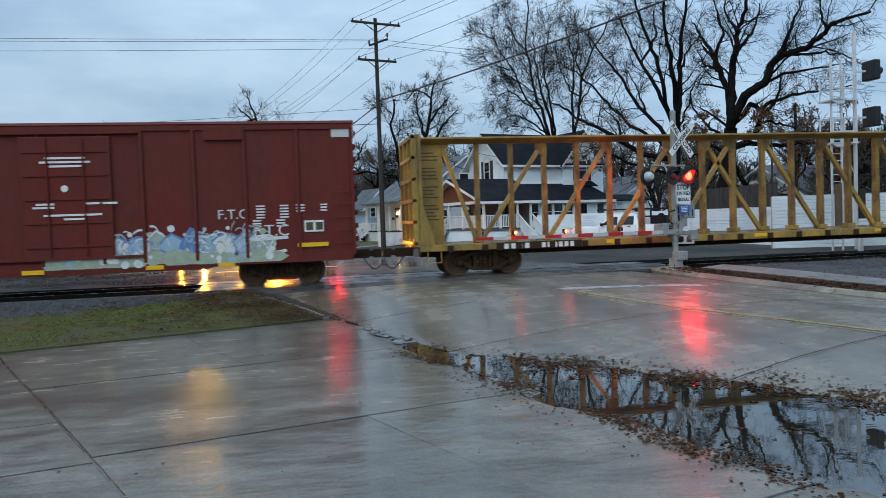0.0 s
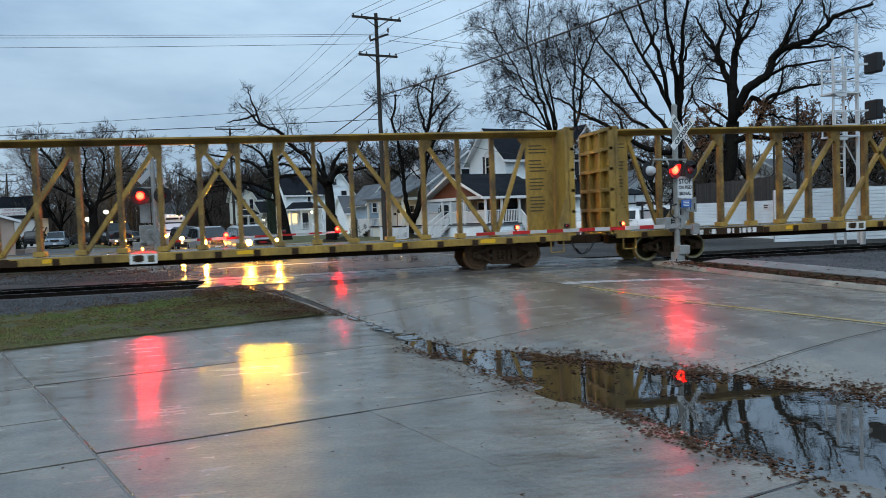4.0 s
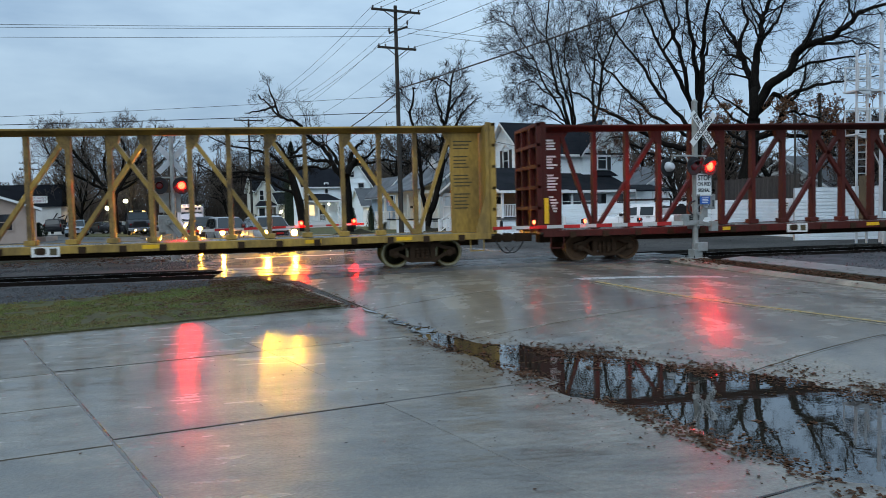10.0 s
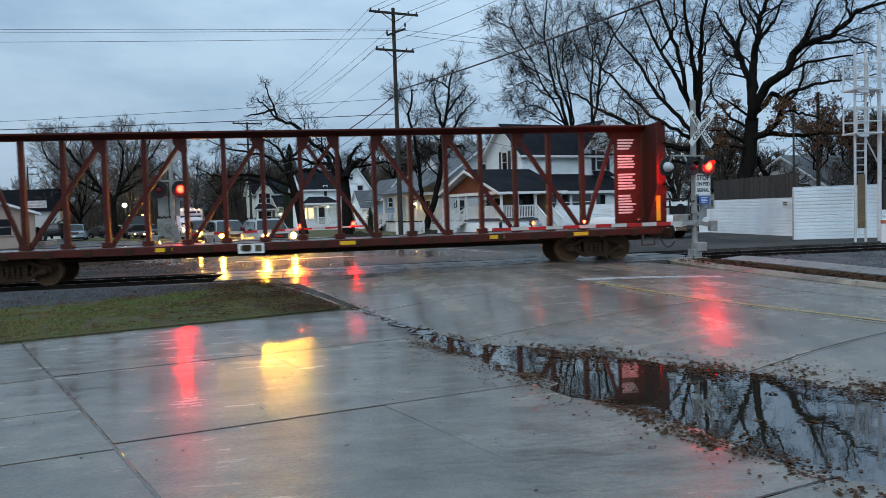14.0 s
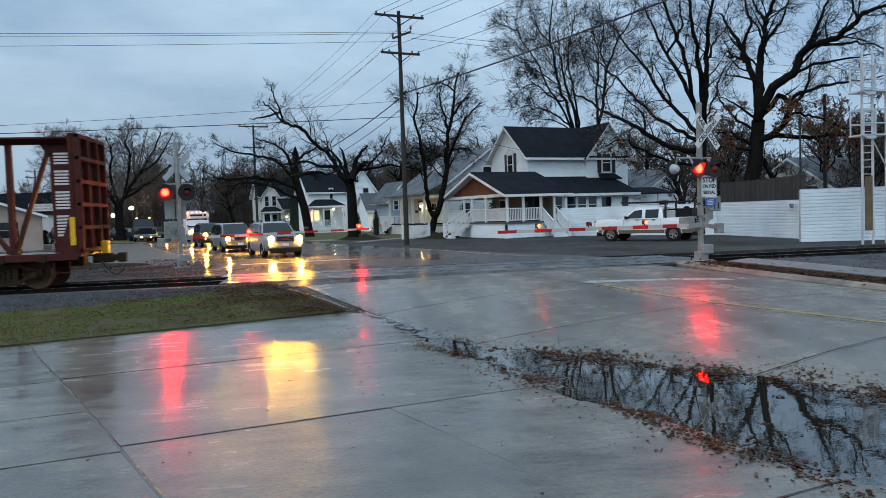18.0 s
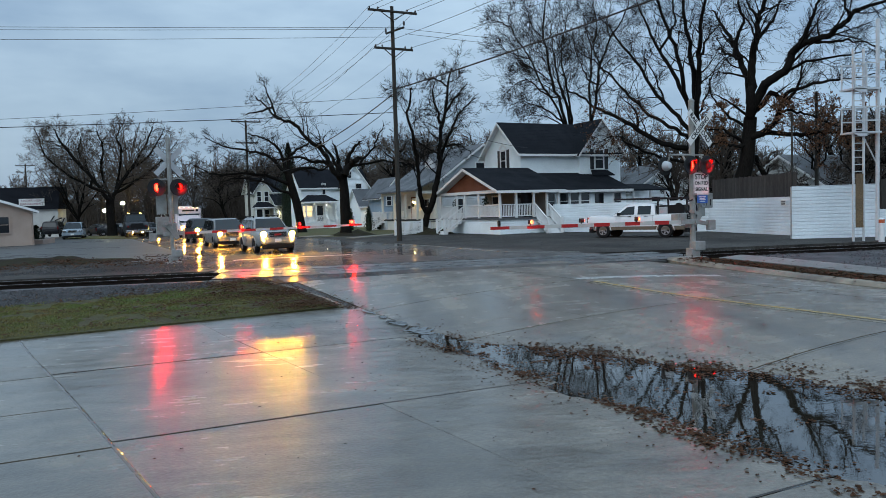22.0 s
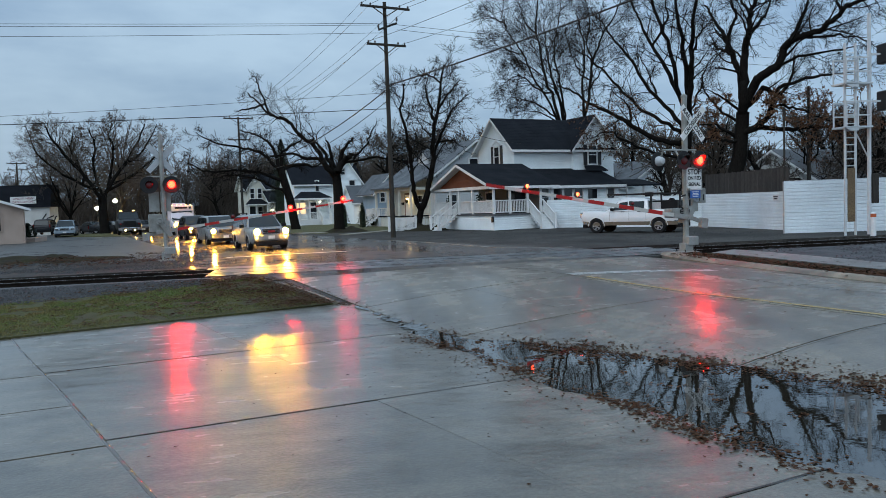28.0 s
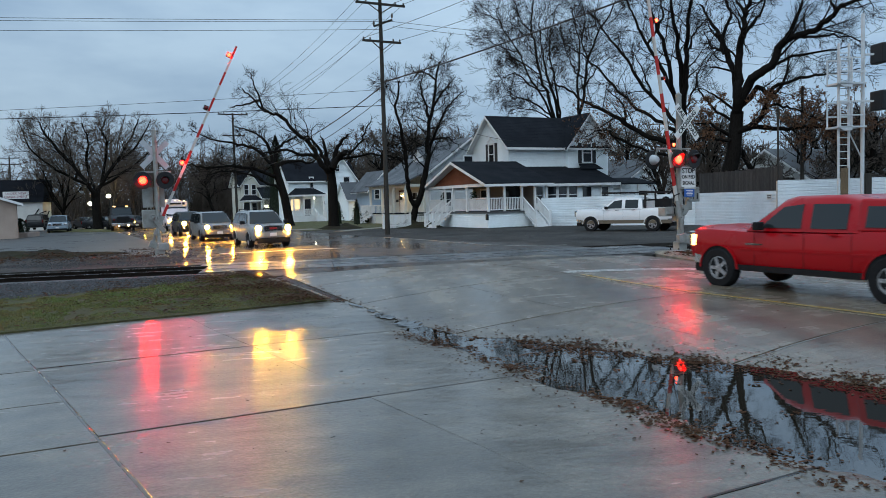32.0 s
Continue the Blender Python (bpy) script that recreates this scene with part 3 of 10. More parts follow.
def height(x, y):
    """The lie of the land: up to the track, a crowned road, a shallow bowl in its gutter."""
    s, w = sw(x, y)
    z = 0.30 * smooth(13.5, 24.2, y)
    crown = 0.2 * (1 - smooth(17, 24, y)) + 0.04
    n = shore(w)
    if 0 <= s < 6:
        z += max(0, 1 - (s / 5.75) ** 2) * crown
    elif n < s < 0:
        t = (s - n) / -n
        z += (1 - (1 - t) ** 2) * crown
    elif s <= -6.2 and w < 0:
        z += 0.012 * min(6, -6.2 - s) * smooth(0, -4, w)
    if y < 15 and -8 < s < -2:
        wet_ = smooth(-2.8, -4.0, w)
        if -6.2 < s < n:
            t = (s + 6.2) / (n + 6.2)
            z -= 0.055 * 4 * t * (1 - t) * wet_
        edge = min(abs(s - n), abs(s + 6.2))
        z += (noise.noise(Vector((x * 1.1, y * 1.1, 3))) * 0.022 + noise.noise(Vector((x * 3.7, y * 3.7, 7))) * 0.012) * math.exp(-((edge / 0.8) ** 2)) * wet_ * smooth(-6.6, -6.2, s)
        z -= math.exp(-((s + 5.75) / 0.3) ** 2) * 0.02 * smooth(3, -1, w) * (1 - wet_)
    return z


def draped(quad, n, m, lift=0.0, skirt=0.0, tilt=(0, 0)):
    """A patch over the ground between four (x, y) corners, n by m cells, with an edge down to its bed."""
    g = Geo()
    a, b, c, d = [Vector((*p, 0)) for p in quad]
    vs = []
    for j in range(m + 1):
        for i in range(n + 1):
            p = a.lerp(b, i / n).lerp(d.lerp(c, i / n), j / m)
            vs.append((p.x, p.y, height(p.x, p.y) + lift + (i / n - 0.5) * tilt[0] + (j / m - 0.5) * tilt[1]))
    fs = [(j * (n + 1) + i, j * (n + 1) + i + 1, (j + 1) * (n + 1) + i + 1, (j + 1) * (n + 1) + i) for j in range(m) for i in range(n)]
    if skirt:
        rim = [i for i in range(n + 1)] + [j * (n + 1) + n for j in range(1, m + 1)] + [m * (n + 1) + i for i in range(n - 1, -1, -1)] + [j * (n + 1) for j in range(m - 1, 0, -1)]
        k = len(vs)
        vs += [(vs[i][0], vs[i][1], vs[i][2] - skirt) for i in rim]
        fs += [(rim[q], k + q, k + (q + 1) % len(rim), rim[(q + 1) % len(rim)]) for q in range(len(rim))]
    return g.add(vs, fs)


def grid_ground():
    """One sheet to the horizon, finer near the camera."""
    def steps(lo, hi):
        out, t = [0.0], 0.0
        while t < hi:
            t += max(0.6, abs(t) * 0.12)
            out.append(t)
        neg, t = [], 0.0
        while t > lo:
            t -= max(0.6, abs(t) * 0.12)
            neg.append(t)
        return neg[::-1] + out
    xs, ys = steps(-1500, 1500), [20 + t for t in steps(-1500, 2500)]
    g = Geo()
    vs = [(x, y, height(x, y) - (0.3 if 21.5 < y < 28.5 and not -6 < x < 15 else 0.16) if -60 < x < 80 and -20 < y < 130 else 0.12) for y in ys for x in xs]
    n = len(xs)
    g.add(vs, [(j * n + i, j * n + i + 1, (j + 1) * n + i + 1, (j + 1) * n + i) for j in range(len(ys) - 1) for i in range(n - 1)])
    return g


ground = tagged(part("ground", grid_ground(), M_SOIL, smooth=True), "damp bare soil that reaches the horizon", "ground", kind="structure")


def sheet(name, quad, n, m, material, lift, label, category, skirt=0.12):
    return tagged(part(name, draped(quad, n, m, lift, skirt), material, smooth=False), label, category, kind="structure")


# gravel yards on both sides of the far road, and beside the track
sheet("gravel_lot", [xy(5.2, 10.6), (60, 27.2), (60, 90), xy(5.2, 46)], 30, 30, M_GRAVEL, -0.01, "wet grey gravel yard beside the white steel fence", "gravel")
sheet("gravel_verge", [(-60, 28.0), (-4.1, 27.5), xy(-5.7, 21), (-60, 48)], 40, 12, M_GRAVEL, -0.008, "wet gravel verge between track and parking lot", "gravel")
sheet("tree_lawn", [(-26.5, 85), (-16.8, 75.5), (-19.5, 87), (-29, 97)], 6, 6, M_LAWN, 0.06, "worn grass round the tree by the parking lot", "lawn", 0.2)
sheet("parking_lot", [(-120, 46), xy(-5.95, 20.8), xy(-5.95, 110), (-120, 130)], 20, 20, M_LOT, -0.005, "wet asphalt parking lot before low shops", "parking lot")
sheet("lawn", [xy(6.2, 43), xy(34, 43), xy(34, 110), xy(6.2, 110)], 20, 40, M_LAWN, 0.0, "autumn lawn before the row of houses", "lawn")


def mound(name, quad, n, m, high, seed, material, label, category):
    """A low uneven heap that runs out under its surroundings at the rim."""
    a, b, c, d = [Vector((*p, 0)) for p in quad]
    vs = []
    for j in range(m + 1):
        for i in range(n + 1):
            p = a.lerp(b, i / n).lerp(d.lerp(c, i / n), j / m)
            e = min(i / n, 1 - i / n) * 3, min(j / m, 1 - j / m) * 2.2
            k = min(1, e[0]) * min(1, e[1])
            nz = noise.noise(Vector((p.x * 0.6, p.y * 0.6, seed))) + 0.5 * noise.noise(Vector((p.x * 2.1, p.y * 2.1, seed)))
            vs.append((p.x, p.y, height(p.x, p.y) - 0.08 + high * k * (1 + 0.7 * nz)))
    fs = [(j * (n + 1) + i, j * (n + 1) + i + 1, (j + 1) * (n + 1) + i + 1, (j + 1) * (n + 1) + i) for j in range(m) for i in range(n)]
    return tagged(part(name, Geo().add(vs, fs), material, smooth=True), label, category, kind="structure")


mound("soil_berm", [(-21, 35.0), (-6.7, 33.9), (-6.3, 39.5), (-24, 43.5)], 60, 26, 0.28, 3, M_SOIL, "low heap of dark soil and dead leaves by the signal", "soil")
mound("tree_soil", [xy(11.6, 36.5), xy(18.5, 37.6), xy(18.0, 45), xy(12.6, 44)], 24, 20, 0.55, 8, M_SOIL, "heap of dark soil and leaves round the street tree", "soil")
mound("tree_soil", [xy(7.6, 42.5), xy(12.0, 42.5), xy(12.0, 48), xy(7.6, 48)], 20, 20, 0.4, 9, M_SOIL, "heap of dark soil round the pollarded tree", "soil")
# the road: concrete slabs up to the track, asphalt beyond it
sheet("joint_bed", [xy(-26, -24), xy(5.6, -24), xy(5.6, 7.2), xy(-26, 7.2)], 130, 130, M_JOINT, -0.03, "dark dirt in the joints between slabs", "joint", 0)
road = thing("road", Matrix(), "wet concrete street with a worn double yellow line", "road", kind="structure")
cuts_w = [-24.2, -20.0, -15.8, -11.6, -7.4, -3.2, 1.0, 4.2, 7.0]
cuts_s = [EDGE_L, -3.0, 0.0, 2.9, EDGE_R]
for w0, w1 in zip(cuts_w, cuts_w[1:]):
    for s0, s1 in zip(cuts_s, cuts_s[1:]):
        q, ql, qr = 0.015, *(0.003 if c == -3.0 else 0.015 for c in (s0, s1))
        near = -16 < w0 < 1.5 and s0 < -0.5
        k = 44 if near else 8
        part("slab", draped([xy(s0 + ql, w0 + q), xy(s1 - qr, w0 + q), xy(s1 - qr, w1 - q), xy(s0 + ql, w1 - q)], k, int(k * 1.5), 0.0, 0.05), M_ROADC, road)
part("crossing_approach", draped([xy(EDGE_L - 0.9, 7.03), xy(6.2, 4.6), (11.9, 23.6), (-3.1, 23.6)], 20, 6, 0.002, 0.1), M_ASPH, road, "dark asphalt approach to the rails")
part("carriageway", draped([(-4.2, 27.2), (11.3, 27.2), xy(5.4, 24), xy(-6.0, 24)], 16, 24, 0.0, 0.1), M_ASPH, road, "wet asphalt carriageway beyond the track")
part("far_carriageway", draped([xy(-6.0, 24), xy(5.4, 24), xy(5.6, 330), xy(-6.0, 330)], 8, 40, 0.0, 0.1), M_ASPH, road)
for k, s in enumerate((-0.13, 0.11)):
    for w0, w1 in ((-24, -11.6), (-11.6, -7.4), (-7.4, -3.2), (-3.2, 0.6)):
        part("yellow_line", draped([xy(s - 0.05, w0 + 0.02), xy(s + 0.05, w0 + 0.02), xy(s + 0.05, w1 - 0.02), xy(s - 0.05, w1 - 0.02)], 1, 14, 0.004), M_YLINE if k else M_YLINEOLD, road)
# narrow pale strips along the near side of two cross joints
for s0, s1 in ((-3.6, -2.9), (-2.85, -1.0), (-0.95, 1.6)):
    part("joint_sealant", draped([xy(s0, -7.46), xy(s1, -7.46), xy(s1, -7.432), xy(s0, -7.432)], 10, 1, 0.004), M_WALK, road, "pale lip along the joint")
    part("joint_sealant", draped([xy(s0 - 1, -3.25), xy(s1 - 1, -3.25), xy(s1 - 1, -3.225), xy(s0 - 1, -3.225)], 10, 1, 0.004), M_KERB, road, "pale lip along the joint")
part("stop_line", draped([xy(0.05, 1.05), xy(3.9, -0.15), xy(4.0, 0.3), xy(0.1, 1.5)], 14, 2, 0.004), M_WLINE, road, "worn white stop line")
part("far_stop_line", draped([xy(-5.2, 18.3), xy(-0.3, 16.9), xy(-0.3, 17.4), xy(-5.2, 18.8)], 8, 2, 0.004), M_WLINE, road)

# driveway slabs of the near corner
driveway = thing("driveway", Matrix(), "wet light-grey concrete driveway in large slabs", "driveway", kind="structure")


def l1(w):
    return -12.18 - 0.145 * w


def l2(w):
    return -9.0 - 0.095 * w


settle = random.Random(12)
rows_w = [-24.2, -20.1, -16.0, -10.4, -6.35, -2.25, 1.86]
side_w = [-24.2, -20.1, -16.0, -10.6, -6.55, -4.65, -2.4, 1.86]
cols = [(lambda w: l1(w) - 8.0), (lambda w: l1(w) - 4.0), l1, l2, (lambda w: EDGE_L)]
for c0, c1 in zip(cols, cols[1:]):
    q = 0.017
    cuts = side_w if c1 is l1 or c1(0) < l1(0) else rows_w
    for w0, w1 in zip(cuts, cuts[1:]):
        k = 30 if c1(0) > -9.5 else 14
        q0, q1 = [0.003 if c is l2 else 0.02 if c is l1 else q for c in (c0, c1)]
        part("slab", draped([xy(c0(w0) + q0, w0 + q), xy(c1(w0) - q1, w0 + q), xy(c1(w1) - q1, w1 - q), xy(c0(w1) + q0, w1 - q)], k, k, 0.0, 0.05, (settle.uniform(-0.002, 0.002), settle.uniform(-0.004, 0.004))), M_CONC, driveway)
for w0, w1 in zip(rows_w, rows_w[1:]):
    bead, n_ = Geo(), 40
    vs = []
    for i in range(n_ + 1):
        w = w0 + (w1 - w0) * i / n_
        for ds, dz in ((-0.03, -0.012), (-0.014, 0.003), (0.0, 0.006), (0.014, 0.003), (0.03, -0.012)):
            x, y = xy(l1(w) + ds + 0.004 * math.sin(w * 5.3), w)
            vs.append((x, y, height(x, y) + dz + 0.0015 * math.sin(w * 11)))
    bead.add(vs, [(5 * i + k, 5 * i + k + 1, 5 * i + k + 6, 5 * i + k + 5) for i in range(n_) for k in range(4)])
    part("joint_sealant", bead, M_SEAL, driveway, "glossy brown bead of sealant in the long joint", smooth=True)
for w in (-10.4, -6.35, -2.25):
    part("joint_sealant", draped([xy(l1(w) + 0.03, w - 0.014), xy(EDGE_L - 0.05, w - 0.014), xy(EDGE_L - 0.05, w + 0.014), xy(l1(w) + 0.03, w + 0.014)], 60, 1, 0.003), M_JOINT, driveway, "dark dirt packed in the cross joint")



# the puddle that stands in the gutter
pg = Geo()
a = [(*xy(-8.6, -17.5), -0.004), (*xy(-1.8, -17.5), -0.004), (*xy(-1.8, -2.2), -0.004), (*xy(-8.6, -2.2), -0.004)]
pg.add(a, [(0, 1, 2, 3)])
tagged(part("puddle", pg, M_WATER), "still dark puddle in the gutter that mirrors bare trees", "puddle", kind="structure")


# a trickle that feeds it along the gutter
for w0, w1, wid in ((-2.3, -1.25, 0.26), (-1.05, -0.3, 0.17), (-0.1, 0.25, 0.1), (0.55, 1.3, 0.07)):
    tg, n_ = Geo(), 12
    rim = [(w0 + (w1 - w0) * k / n_, wid * math.sin(math.pi * (0.08 + 0.84 * k / n_)) * (0.8 + 0.4 * math.sin(k * 2.1 + w0))) for k in range(n_ + 1)]
    ring = [xy(-5.77 + 0.03 * math.sin(w * 4) + h, w) for w, h in rim] + [xy(-5.77 + 0.03 * math.sin(w * 4) - h, w) for w, h in rim[::-1]]
    vs = [(x, y, height(x, y) + 0.016) for x, y in ring]
    tg.add(vs, [(k, k + 1, 2 * n_ - k, 2 * n_ + 1 - k) for k in range(n_)])
    tagged(part("gutter_water", tg, M_WATER), "thin run of water along the gutter", "puddle", kind="structure")


# kerbs
def kerb(name, pts, wid, top, label, material=None):
    """A rounded kerb along (x, y) points, its face towards the road on the right-hand side of travel."""
    g = Geo()
    rings = []
    for i, p in enumerate(pts):
        a, b = Vector((*pts[max(0, i - 1)], 0)), Vector((*pts[min(len(pts) - 1, i + 1)], 0))
        d = (b - a).normalized()
        s = Vector((d.y, -d.x, 0))
        z = height(*p)
        c = Vector((*p, 0))
        h = top[i] if isinstance(top, (list, tuple)) else top
        rings.append([c + s * o + Vector((0, 0, z + k)) for o, k in ((0.0, -0.12), (0.0, h * 0.12), (-0.2 * wid, h * 0.55), (-0.4 * wid, h * 0.88), (-0.62 * wid, h), (-wid, h), (-wid, -0.12))])
    g.loft(rings)
    return tagged(part(name, g, material or M_KERB, smooth=True), label, "kerb", kind="structure")


def spline(pts, k=8):
    out = []
    P = [Vector((*p, 0)) for p in pts]
    for i in range(len(P) - 1):
        p0, p1, p2, p3 = P[max(0, i - 1)], P[i], P[i + 1], P[min(len(P) - 1, i + 2)]
        for j in range(k):
            t = j / k
            q = 0.5 * (2 * p1 + (p2 - p0) * t + (2 * p0 - 5 * p1 + 4 * p2 - p3) * t * t + (3 * p1 - p0 - 3 * p2 + p3) * t ** 3)
            out.append((q.x, q.y))
    return out + [tuple(pts[-1])]


kerb("kerb_grass", spline([xy(-5.95, 1.9), xy(-5.97, 3.4), xy(-6.15, 5.4), xy(-6.5, 7.4), xy(-6.75, 8.4)]), 0.16, 0.07, "low worn concrete kerb beside the grass")
_run = spline([xy(7.4, 5.7), xy(6.5, 4.8), xy(5.9, 3.0), xy(5.68, 0), xy(5.64, -10), xy(5.64, -24)])[::-1]
kerb("kerb_right", _run, -0.4, [0.105 * min(1, 0.12 + (len(_run) - 1 - i) / 11) for i in range(len(_run))], "tan concrete kerb along the street")
kerb("kerb_far", spline([xy(7.6, 11.2), xy(6.4, 11.8), xy(5.6, 13.6), xy(5.6, 17), xy(5.75, 20), xy(5.7, 26)])[::-1], -0.2, 0.012, "worn concrete kerb at the gravel yard", M_WALK)
sheet("leaf_strip", [xy(6.0, -24), xy(7.45, -24), xy(7.45, 3.6), xy(6.3, 4.0)], 6, 40, M_SOIL, 0.075, "strip of soil and wet leaves behind the kerb", "verge", 0.3)
sheet("pavement", [xy(7.4, -24), xy(8.6, -24), xy(8.75, 3.7), xy(7.4, 3.4)], 4, 40, M_WALK, 0.1, "pale concrete pavement beyond the leaf strip", "pavement", 0.3)
sheet("verge", [xy(8.55, -24), xy(30, -24), (60, 22.4), xy(8.7, 3.6)], 8, 20, M_BALLAST, 0.06, "grey gravel beside the track and pavement", "verge", 0.3)
sheet("footpath", [xy(7.2, 37.4), xy(12.6, 41.6), xy(12.9, 43.4), xy(7.0, 38.8)], 10, 4, M_KERB, 0.03, "pale concrete path from the street to the steps", "footpath", 0.1)
sheet("footpath", [xy(5.9, 44.5), xy(8.0, 44.5), xy(8.0, 47.5), xy(5.9, 47.5)], 4, 4, M_KERB, 0.03, "pale concrete strip at the street's edge", "footpath", 0.1)

# grass corner, sloping up to the ballast
sheet("grass_corner", [xy(-22, 1.88), xy(-6.1, 1.88), xy(-6.8, 8.3), (-14.5, 15.4)], 40, 20, M_TURF, 0.03, "trodden autumn grass between driveway and track", "grass", 0.2)


sheet("ballast_shoulder", [(-34, 4.0), (-2.0, 22.6), (-3.0, 23.3), (-34, 23.3)], 40, 16, M_BALLAST, 0.015, "grey gravel shoulder between grass and track", "ballast", 0.2)


def blades():
    rng = np.random.default_rng(5)
    g_v, g_f = [], []
    a, b, c, d = [Vector((*p, 0)) for p in (xy(-17, 1.9), xy(-6.15, 1.9), xy(-6.75, 8.0), (-11.2, 17.5))]
    n = 0
    for _ in range(130000):
        i, j = rng.random(), rng.random() ** 0.8
        p = a.lerp(b, i).lerp(d.lerp(c, i), j)
        if noise.noise(Vector((p.x * 0.8, p.y * 0.8, 1))) * 0.7 + noise.noise(Vector((p.x * 2.4, p.y * 2.4, 6))) * 0.5 < -0.2 + 0.9 * max(0, j - 0.74) + 1.1 * max(0, i - 0.8) * j + 0.5 * max(0, j - 0.9):
            continue
        z = height(p.x, p.y) + 0.025
        h, an, le = 0.012 + 0.036 * rng.random() ** 1.4, rng.random() * 6.28, rng.random() * 0.05
        dx, dy = math.cos(an) * 0.007, math.sin(an) * 0.007
        lx, ly = -math.sin(an) * le, math.cos(an) * le
        if j < 0.02:
            p = p - V * rng.random() * 0.22 * max(0, 0.4 + noise.noise(Vector((p.x * 2.3, p.y * 2.3, 5))))
        g_v += [(p.x - dx, p.y - dy, z), (p.x + dx, p.y + dy, z), (p.x + lx, p.y + ly, z + h)]
        g_f.append((n, n + 1, n + 2))
        n += 3
    me = bpy.data.meshes.new("grass_blades")
    me.from_pydata(g_v, [], g_f)
    me.materials.append(M_GRASS)
    return tagged(new("grass_blades", me), "short green and straw-coloured grass blades", "grass", kind="stuff")


blades()


def fallen_leaves():
    """Wet brown leaves: thick drifts round the puddle and along the gutter, a few singles elsewhere."""
    rng = np.random.default_rng(9)
    g_v, g_f, n = [], [], 0

    def leaf(x, y, z, size):
        nonlocal n
        an, cu = rng.random() * 6.28, (rng.random() - 0.3) * 0.6 * size
        for k, (i, j, h) in enumerate(((-1, 0, 0.1), (-0.3, 0.5, 0.5), (0.5, 0.42, 0.3), (1.1, 0, 0.9), (0.45, -0.45, 0.4), (-0.35, -0.5, 0.2))):
            px, py = i * size, j * size * 1.1
            g_v.append((x + px * math.cos(an) - py * math.sin(an), y + px * math.sin(an) + py * math.cos(an), z + 0.003 + abs(cu * h) * 0.6 + size * 0.45 * rng.random() ** 2))
        g_f.append((n, n + 1, n + 2, n + 3, n + 4, n + 5))
        n += 6
    # drifts: heaped clumps along both shores, thickest on the far one
    for _ in range(330):
        w = -15 + 12.3 * rng.random()
        far = rng.random() < 0.68
        c = shore(w) + rng.normal() * 0.2 - 0.15 if far else -6.22 + rng.normal() * 0.1
        x0, y0 = xy(c, w)
        if noise.noise(Vector((x0 * 1.2, y0 * 1.2, 11))) < -0.2:
            continue
        k, wide = int(12 + 46 * rng.random() ** 2), 0.07 + 0.16 * rng.random()
        for _ in range(k):
            ds, dw = rng.normal() * wide * (0.55 if not far else 0.8), rng.normal() * wide * 1.5
            x, y = xy(c + ds, w + dw)
            heap = 0.03 * math.exp(-(ds * ds + dw * dw) / (wide * wide))
            leaf(x, y, max(height(x, y), -0.004) + heap * rng.random(), 0.012 + 0.024 * rng.random() ** 1.3)
    for _ in range(1500):  # loose ones between
        w = -15 + 12.3 * rng.random()
        s = shore(w) + rng.normal() * 0.4 if rng.random() < 0.6 else -6.25 + rng.normal() * 0.3
        x, y = xy(s, w)
        leaf(x, y, max(height(x, y), -0.004), 0.01 + 0.018 * rng.random())
    for _ in range(9000):  # rafts afloat, thicker towards the far shore
        w = -13 + 9.5 * rng.random()
        s = -6.1 + (shore(w) + 6.1) * rng.random() ** 0.7
        x, y = xy(s, w)
        if noise.noise(Vector((x * 1.9, y * 1.9, 21))) * 0.6 + noise.noise(Vector((x * 5, y * 5, 4))) * 0.5 < 0.3 - 0.03 * (w + 8):
            continue
        leaf(x, y, max(height(x, y), -0.004), 0.014 + 0.02 * rng.random())
    for _ in range(4200):  # litter blown into the corner of the grass
        w = 2.1 + 5.8 * rng.random()
        s = -6.35 - abs(rng.normal()) * 1.5
        x, y = xy(s, w)
        if noise.noise(Vector((x * 0.9, y * 0.9, 4))) > -0.25 + 0.3 * rng.random():
            leaf(x, y, height(x, y) + 0.075, 0.018 + 0.026 * rng.random())
    for _ in range(160):  # the gutter up to the kerb
        w = -3.5 + 7.5 * rng.random()
        s = -5.75 + rng.normal() * (0.16 + 0.05 * rng.random())
        x, y = xy(s, w)
        leaf(x, y, height(x, y), 0.015 + 0.025 * rng.random())
    for _ in range(3200):  # beside the kerb and on the grass edge
        w = 1.6 + 6.5 * rng.random() ** 1.3
        s = -5.85 - 0.07 * w + abs(rng.normal()) * 0.16 - (0.35 + 1.5 * rng.random() ** 2 if rng.random() < 0.85 else 0)
        x, y = xy(s, w)
        leaf(x, y, height(x, y) + (0.085 if s < -6.1 else 0.0), 0.015 + 0.025 * rng.random())
    for _ in range(5200):  # litter on the heap of soil beyond the track
        x, y = -22 + 17.5 * rng.random() ** 0.8, 29.5 + 7.2 * rng.random()
        if noise.noise(Vector((x * 0.5, y * 0.5, 31))) < -0.15 + 0.4 * rng.random():
            continue
        leaf(x, y, height(x, y) + 0.12 + 0.1 * rng.random(), 0.04 + 0.05 * rng.random())
    for _ in range(120):  # singles
        s, w = -16 + 22 * rng.random(), -14 + 16 * rng.random()
        x, y = xy(s, w)
        leaf(x, y, height(x, y), 0.012 + 0.02 * rng.random())
    for _ in range(2600):  # on the grass
        i_, j_ = rng.random() ** 0.6, rng.random()
        x, y = xy(-15 + 8.8 * i_, 2.0 + 5.9 * j_)
        if noise.noise(Vector((x * 1.3, y * 1.3, 17))) < -0.1 + 0.35 * (rng.random() - i_):
            continue
        leaf(x, y, height(x, y) + 0.085, 0.025 + 0.03 * rng.random())
